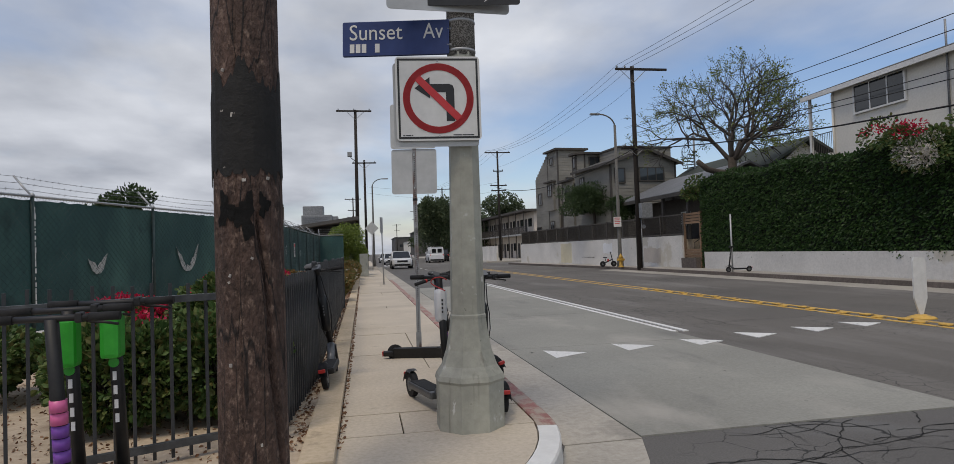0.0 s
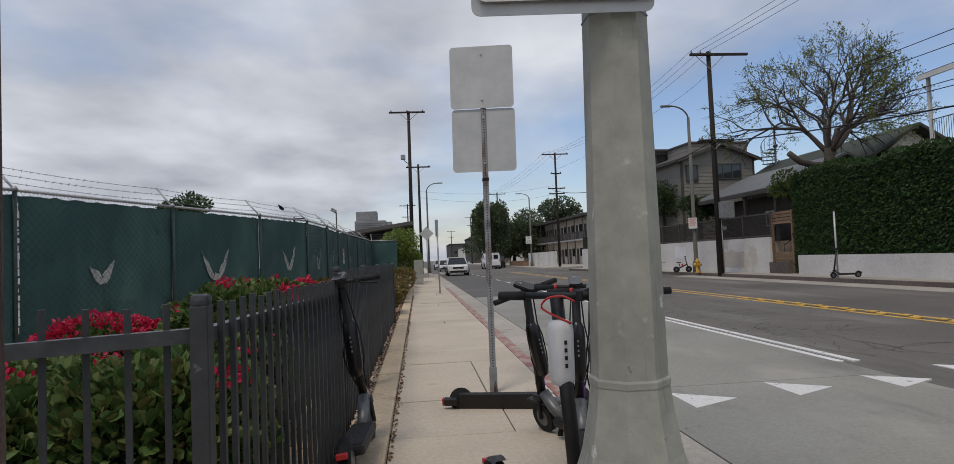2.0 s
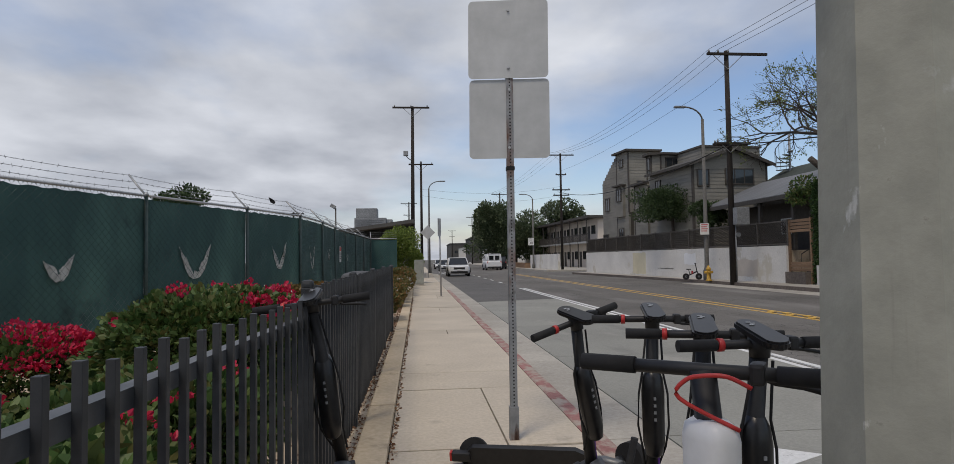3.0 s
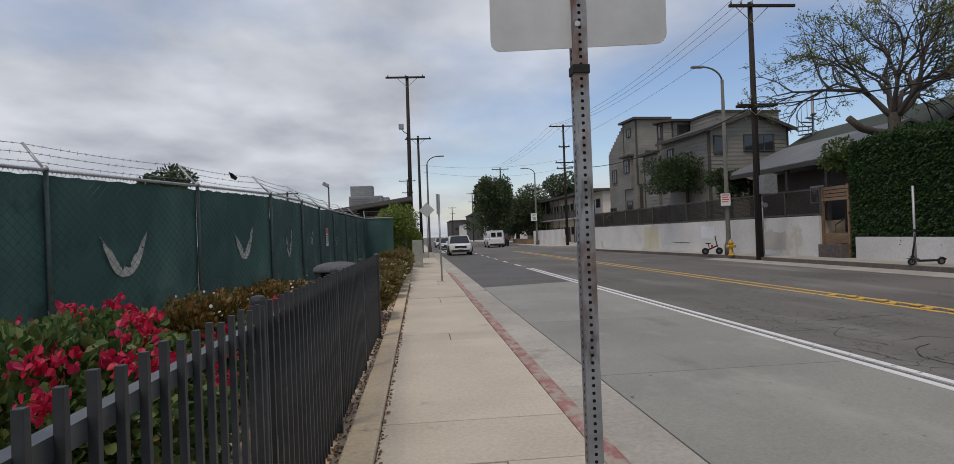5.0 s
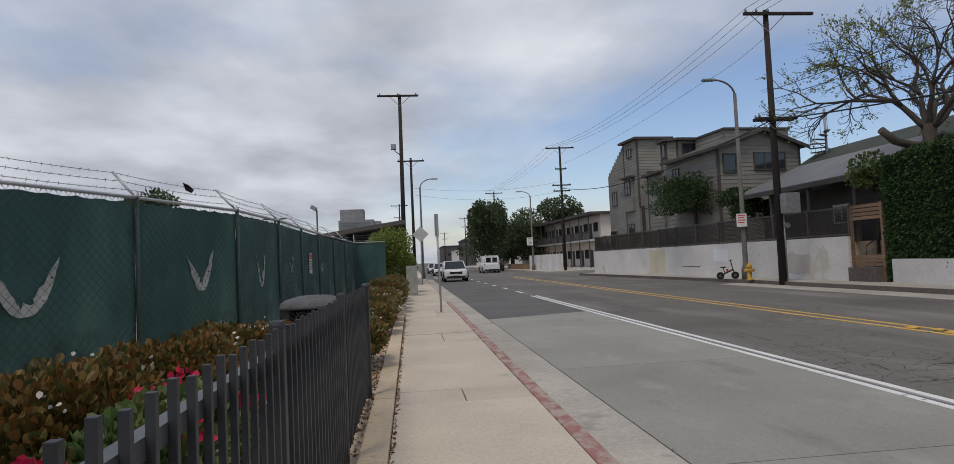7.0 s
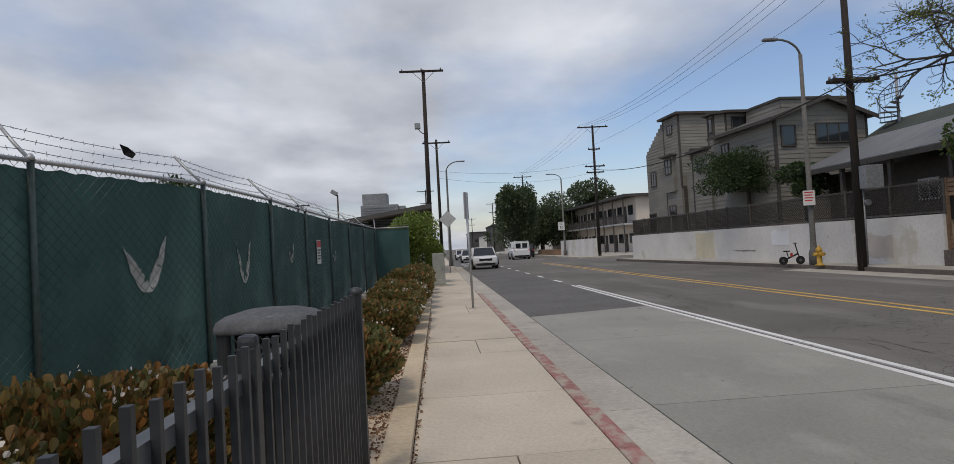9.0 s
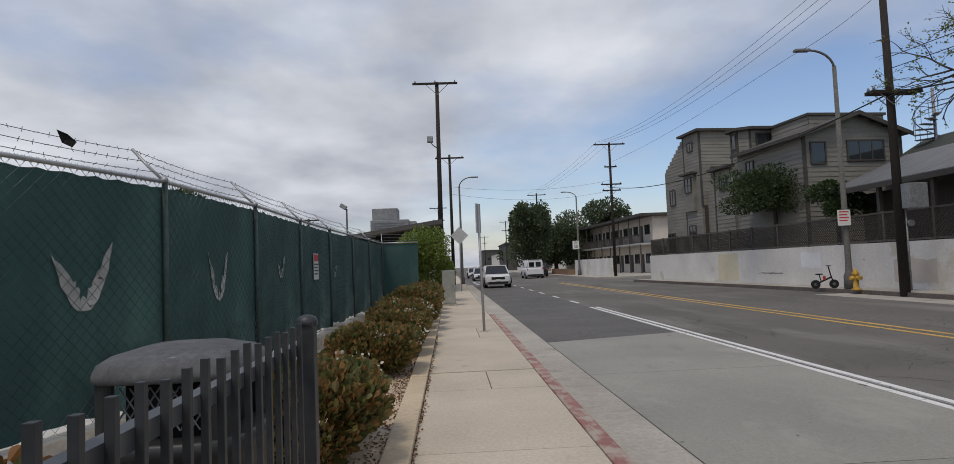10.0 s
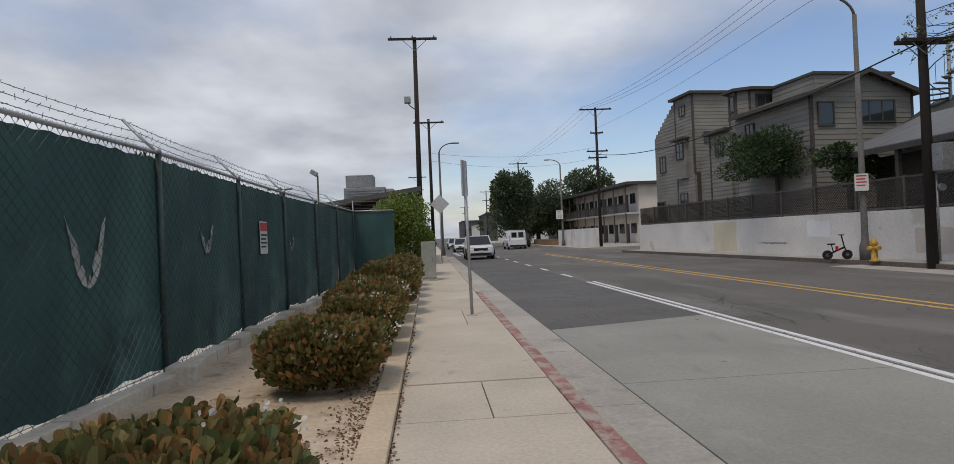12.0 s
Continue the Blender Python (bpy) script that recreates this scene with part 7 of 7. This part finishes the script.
    if accent == "edge":
        bm = B()
        rod(bm, bot.lerp(top, 0.1) + Vector((0.024, -0.01, 0)), bot.lerp(top, 0.4) + Vector((0.024, -0.01, 0)), 0.01, seg=6)
        part("colour_strip", bm, purple, stem)
    return s


def parked(x, y, heading, lean=0.0):
    """Rear wheel at x, y on the pavement."""
    return pose(x, y, 0.0, 0, 0, heading) @ pose(0, 0, 0, 0, lean, 0)


scooter(parked(-0.31, 4.2, -3, -7) @ pose(0, 0, 0.055), "black scooter leaning against the charcoal railing", 1.08, "bag", rake=0.2)
scooter(parked(0.45, 3.87, 195, 0), "black scooter with a white stem pack beside the concrete pole", 1.08, "white", head="none", deck_mat=steel, rake=0.08, steer=-52)
lying = thing("kick_scooter", pose(0.36, 5.98, -0.03, 0, 0, -16), "black scooter lying on its side across the pavement", "scooter", "parked kick scooters")
tip = pose(0, 0, 0.09, 14, 0, 0)
bm = B()
prism(bm, [(0.0, -0.05), (0.03, -0.08), (0.68, -0.085), (0.76, -0.05), (0.8, 0.0), (0.76, 0.05), (0.68, 0.085), (0.03, 0.08), (0.0, 0.05)], 0.045, tip @ pose(0, 0, 0, 90, 0, 0) @ pose(0, -0.02, 0, -90, 0, 0))
part("deck", bm, black_plastic, lying)
bm = B()
box(bm, (-0.1, -0.028, -0.03), (0.02, 0.028, 0.03), bevel=0.012, m=tip)
part("rear_fender", bm, black_plastic, lying)
bm = B()
box(bm, (-0.115, -0.02, -0.03), (-0.1, 0.02, 0.03), bevel=0.004, m=tip)
part("tail_light", bm, red_plastic, lying)
bm = B()
rod(bm, (0.03, 0.04, 0.1), (0.03, 0.09, 0.09), 0.095, seg=20)
part("wheel", bm, rubber, lying)
bm = B()
tube(bm, [(0.76, 0, 0.09), (0.86, -0.02, 0.1), (0.96, -0.1, 0.1)], 0.035, 8)
part("neck", bm, steel, lying)
bm = B()
rod(bm, (0.95, 0.05, 0.09), (0.95, -0.75, 0.13), 0.03, seg=10)
part("stem", bm, black_plastic, lying)
bm = B()
rod(bm, (0.9, -0.75, 0.02), (1.0, -0.75, 0.45), 0.018, seg=8)
part("handlebar", bm, rubber, lying)
bm = B()
rod(bm, (1.0, 0.04, 0.1), (1.04, 0.09, 0.1), 0.1, seg=20)
part("front_wheel", bm, rubber, lying)
scooter(parked(1.33, 4.36, 25, -14), "black scooter with a round-ended display in a parked row", 1.04, "bag", "edge", rake=0.1)
scooter(parked(0.93, 3.92, -12, 0), "black scooter with purple strip in a parked row", 1.04, "bag", "edge", rake=0.1)
scooter(parked(0.80, 3.38, -20, 0), "black scooter with purple strip in a parked row", 1.04, "bag", "edge", rake=0.1)
scooter(parked(1.1, 3.08, 0, 0), "black scooter with pink and purple bands by the pole", 1.04, "bag", "bands", rake=0.1)
scooter(parked(-1.19, 0.55, 4, 0), "black scooter with a glossy green head by the railing", 1.08, None, None, "green", rake=0.08)
scooter(parked(-1.06, 0.62, 2, 0), "black scooter with a glossy green head by the railing", 1.1, None, None, "green", rake=0.08)
scooter(parked(-1.2, 0.36, 2, 0), "black scooter with pink and purple stem bands", 1.06, None, "bands", "none", rake=0.08)

# ---- small things across the street ----
hyd = thing("fire_hydrant", pose(15.0, 33.2, 0), "yellow fire hydrant on the far pavement", "fire hydrant")
yel = material("hydrant_yellow", (0.42, 0.24, 0.025), (0.54, 0.33, 0.05), 8, 0.6, big=0.3, big_scale=4)
bm = B()
lathe(bm, [(0.16, 0), (0.16, 0.05), (0.1, 0.08), (0.1, 0.55), (0.13, 0.58), (0.13, 0.62), (0.1, 0.68), (0.05, 0.74), (0.03, 0.8)], 14)
part("barrel", bm, yel, hyd)
for d in ((0.22, 0), (-0.22, 0), (0, -0.22)):
    bm = B()
    rod(bm, (0, 0, 0.45), (d[0], d[1], 0.45), 0.07, seg=12)
    part("outlet", bm, yel, hyd)
bike = thing("small_ebike", pose(14.95, 35.1, 0, 0, 0, 258), "small black folding electric bike with a red frame", "bicycle")
bike.matrix_basis = bike.matrix_basis @ Matrix.Scale(0.88, 4)
for y in (-0.35, 0.42):
    bm = B()
    rod(bm, (-0.025, y, 0.2), (0.025, y, 0.2), 0.2, seg=20)
    wh = part("wheel", bm, rubber, bike)
    bm = B()
    rod(bm, (-0.03, y, 0.2), (0.03, y, 0.2), 0.07, seg=12)
    part("hub", bm, steel, wh)
bm = B()
tube(bm, [(0, -0.35, 0.2), (0, -0.1, 0.32), (0, 0.3, 0.5)], 0.04, 8)
part("frame", bm, rubber, bike)
boxed("battery", (-0.035, -0.02, 0.36), (0.035, 0.08, 0.56), red_plastic, bike, "red battery block", bevel=0.01)
bm = B()
tube(bm, [(0, 0.42, 0.2), (0, 0.3, 0.6), (0, 0.22, 1.0)], 0.028, 8)
rod(bm, (-0.25, 0.22, 1.02), (0.25, 0.22, 1.02), 0.02)
part("steering", bm, rubber, bike)
bm = B()
tube(bm, [(0, -0.12, 0.35), (0, -0.18, 0.62)], 0.022, 8)
box(bm, (-0.08, -0.32, 0.62), (0.08, -0.05, 0.68), bevel=0.02)
part("seat", bm, rubber, bike)
scooter(parked(16.0, 22.2, 80, 0), "small black scooter against the low white wall", 1.05)
fp = thing("far_post", pose(15.5, 22.6, 0), "slim white metal post on the far pavement", "post")
bm = B()
rod(bm, (0, 0, -0.05), (0, 0, 2.45), 0.035)
part("shaft", bm, sign_back, fp)
boll = thing("lane_marker", pose(9.45, 7.5, ROAD_Z), "white flexible lane marker on a yellow base", "road marker")
bm = B()
prism(bm, [(-0.03, 0.05), (0.03, 0.05), (0.13, 0.35), (0.13, 0.98), (0.1, 1.05), (-0.1, 1.05), (-0.13, 0.98), (-0.13, 0.35)], 0.03, pose(0, -0.015, 0))
part("paddle", bm, sign_white, boll)
bm = B()
lathe(bm, [(0.24, 0), (0.2, 0.03), (0.08, 0.07)], 16)
part("base", bm, yellow_paint, boll)

# ---- vehicles ----
car_white = material("car_white", (0.62, 0.63, 0.64), (0.66, 0.67, 0.68), 3, 0.25, big=0.04)
car_black = material("car_black", (0.008, 0.009, 0.011), (0.012, 0.013, 0.015), 3, 0.2)
car_grey = material("car_grey", (0.12, 0.125, 0.13), (0.15, 0.155, 0.16), 3, 0.25)
lamp_glass = material("headlamp", (0.55, 0.57, 0.6), (0.7, 0.72, 0.74), 30, 0.15)
chrome = material("chrome_trim", (0.5, 0.5, 0.5), (0.6, 0.6, 0.6), 20, 0.2, metal=0.9)


def car(name, m, label, paint, L=4.5, W=1.85, H=1.65, kind="suv", category="car"):
    """A car heading along +y, centred, built from cross-sections of body and cabin."""
    c = thing(name, m, label, category, "cars in the street")
    hw = W / 2
    hood = {"suv": 0.62, "sedan": 0.56, "van": 0.6}[kind] * H
    # body: sections along y of (y, half width, low z, high z)
    secs = [(-0.5, 0.86, 0.42, 0.82), (-0.485, 0.95, 0.30, 0.97), (-0.42, 1.0, 0.24, 1.0), (-0.2, 1.0, 0.22, 1.0), (0.1, 1.0, 0.22, 1.0), (0.2, 1.0, 0.22, 0.98), (0.38, 0.98, 0.24, 0.93), (0.46, 0.92, 0.26, 0.84), (0.495, 0.8, 0.34, 0.7)]
    bm = B()
    prev = None
    for fy, fw, z0, z1 in secs:
        y, w = fy * L, fw * hw
        zl, zh = z0, z1 * hood if kind != "van" else z1 * hood
        ring = [bm.verts.new(p) for p in ((-w * 0.92, y, zl), (-w, y, zl + 0.12), (-w, y, zh - 0.28), (-w * 0.95, y, zh - 0.06), (-w * 0.86, y, zh), (w * 0.86, y, zh), (w * 0.95, y, zh - 0.06), (w, y, zh - 0.28), (w, y, zl + 0.12), (w * 0.92, y, zl))]
        if prev:
            for k in range(10):
                bm.faces.new((prev[k], prev[(k + 1) % 10], ring[(k + 1) % 10], ring[k])).smooth = True
        else:
            bm.faces.new(ring)
        prev = ring
    bm.faces.new(prev)
    part("body", bm, paint, c)
    prof = {"suv": [(-0.47, 0.0), (-0.43, 1.0), (0.03, 1.0), (0.2, 0.0)], "sedan": [(-0.42, 0.0), (-0.24, 1.0), (0.02, 1.0), (0.2, 0.0)], "van": [(-0.49, 0.0), (-0.48, 1.0), (0.2, 1.0), (0.34, 0.0)]}[kind]
    zb = hood - 0.03

    def slab(f, t, inset, name_, mat, shrink=0.0):
        bm = B()
        (b0, _), (t0, _), (t1, _), (b1, _) = prof
        lo = [(b0 * L + shrink, zb), (b1 * L - shrink, zb)]
        hi = [(t0 * L + shrink * 0.6, H + t), (t1 * L - shrink * 0.6, H + t)]
        wl_, wh_ = hw * (0.93 - inset), hw * (0.76 - inset)
        v = [bm.verts.new(p) for p in ((-wl_, lo[0][0], zb), (wl_, lo[0][0], zb), (wl_, lo[1][0], zb), (-wl_, lo[1][0], zb), (-wh_, hi[0][0], H + t), (wh_, hi[0][0], H + t), (wh_, hi[1][0], H + t), (-wh_, hi[1][0], H + t))]
        for f_ in ((0, 1, 2, 3), (4, 5, 6, 7), (0, 1, 5, 4), (1, 2, 6, 5), (2, 3, 7, 6), (3, 0, 4, 7)):
            bm.faces.new([v[i] for i in f_])
        bmesh.ops.bevel(bm, geom=bm.edges[:], offset=0.05, segments=2, affect="EDGES")
        return part(name_, bm, mat, c)

    slab(0, -0.05, 0.0, "glasshouse", car_glass if kind != "van" else paint)
    (b0, _), (t0, _), (t1, _), (b1, _) = prof
    bm = B()
    box(bm, (-hw * 0.76, t0 * L - 0.02, H - 0.07), (hw * 0.76, t1 * L + 0.05, H), bevel=0.03)
    for sx in (-1, 1):
        for ya, yb in ((b0, t0), (b1, t1), ((b0 + b1) / 2 - 0.02, (t0 + t1) / 2 - 0.02)):
            rod(bm, (sx * hw * 0.925, ya * L, zb), (sx * hw * 0.765, yb * L, H - 0.04), 0.045, seg=6)
    part("roof", bm, paint, c)
    if kind == "van":
        bm = B()
        y = b1 * L
        box(bm, (-hw * 0.8, -0.01, 0.08), (hw * 0.8, 0.02, 0.62), m=Matrix.Translation((0, (b1 + t1) / 2 * L + 0.06, zb)) @ pose(0, 0, 0, 33, 0, 0))
        part("windscreen", bm, car_glass, c)
        for sx in (-1, 1):
            boxed("rear_window", (min(sx * 0.1, sx * 0.66), -0.49 * L - 0.02, zb + 0.1), (max(sx * 0.1, sx * 0.66), -0.49 * L + 0.06, zb + 0.62), car_glass, c)
            boxed("door_window", (sx * hw * 0.86 - 0.04, 0.08 * L, zb + 0.12), (sx * hw * 0.86 + 0.04, 0.22 * L, zb + 0.6), car_glass, c)
    for sx in (-1, 1):
        for fy in (-0.31, 0.31):
            bm = B()
            x = sx * (hw - 0.1)
            rod(bm, (x - 0.11, fy * L, 0.34), (x + 0.12, fy * L, 0.34), 0.34, seg=22)
            ty = part("tyre", bm, rubber, c)
            bm = B()
            rod(bm, (x - 0.12, fy * L, 0.34), (x + 0.13, fy * L, 0.34), 0.21, seg=14)
            part("rim", bm, galv, ty)
            bm = B()
            pts = [(sx * (hw + 0.005), fy * L + 0.41 * math.cos(radians(a)), 0.33 + 0.41 * math.sin(radians(a))) for a in range(0, 181, 20)]
            tube(bm, pts, 0.05, 5)
            part("wheel_arch", bm, rubber, c)
        bm = B()
        box(bm, (sx * hw * 0.62 - 0.2, 0.47 * L - 0.12, hood * 0.72), (sx * hw * 0.62 + 0.2, 0.487 * L, hood * 0.72 + 0.13), bevel=0.02)
        part("headlight", bm, lamp_glass, c)
        bm = B()
        box(bm, (sx * hw * 0.8 - 0.1, -0.497 * L, hood * 0.7), (sx * hw * 0.8 + 0.1, -0.48 * L, hood * 0.7 + 0.24), bevel=0.02)
        part("tail_light", bm, red_plastic, c)
        bm = B()
        box(bm, (sx * (hw + 0.1) - 0.1, 0.13 * L, hood + 0.02), (sx * (hw + 0.1) + 0.1, 0.13 * L + 0.1, hood + 0.17), bevel=0.03)
        part("mirror", bm, paint, c)
    bm = B()
    box(bm, (-hw * 0.5, 0.48 * L, hood * 0.6), (hw * 0.5, 0.499 * L, hood * 0.78), bevel=0.02)
    part("grille", bm, rubber, c)
    bm = B()
    box(bm, (-hw * 0.75, 0.47 * L, 0.3), (hw * 0.75, 0.497 * L, 0.46), bevel=0.02)
    part("lower_intake", bm, rubber, c)
    boxed("rear_bumper", (-hw * 0.85, -0.505 * L, 0.3), (hw * 0.85, -0.48 * L, 0.48), rubber, c)
    for y in (0.502, -0.508):
        boxed("plate", (-0.16, y * L - 0.008, 0.52), (0.16, y * L + 0.008, 0.62), sign_white, c, "blank pale number plate")
    return c


car("suv", pose(3.55, 57.5, ROAD_Z, 0, 0, 180), "white compact SUV driving towards the viewer", car_white, 4.4, 1.9, 1.63)
car("van", pose(9.7, 84, ROAD_Z, 0, 0, 0), "white panel van driving away down the street", car_white, 5.6, 2.05, 2.1, "van", "van")
car("suv", pose(11.5, 92, ROAD_Z, 0, 0, 0), "black SUV driving away down the street", car_black, 4.9, 2.0, 1.8)
car("car", pose(3.6, 82, ROAD_Z, 0, 0, 180), "white saloon car further down the street", car_white, 4.6, 1.8, 1.45, "sedan")
car("car", pose(6.7, 105, ROAD_Z, 0, 0, 180), "dark saloon car further down the street", car_black, 4.6, 1.8, 1.45, "sedan")
car("car", pose(13.0, 110, ROAD_Z, 0, 0, 0), "dark parked car by the far kerb", car_grey, 4.6, 1.8, 1.45, "sedan")
car("car", pose(3.5, 100, ROAD_Z, 0, 0, 180), "white car in distant traffic", car_white, 4.6, 1.8, 1.45, "sedan")
car("car", pose(6.5, 140, ROAD_Z, 0, 0, 180), "pale car in distant traffic", car_white, 4.6, 1.8, 1.5, "suv")
car("car", pose(10.5, 150, ROAD_Z, 0, 0, 0), "dark car in distant traffic", car_black, 4.6, 1.8, 1.5, "suv")
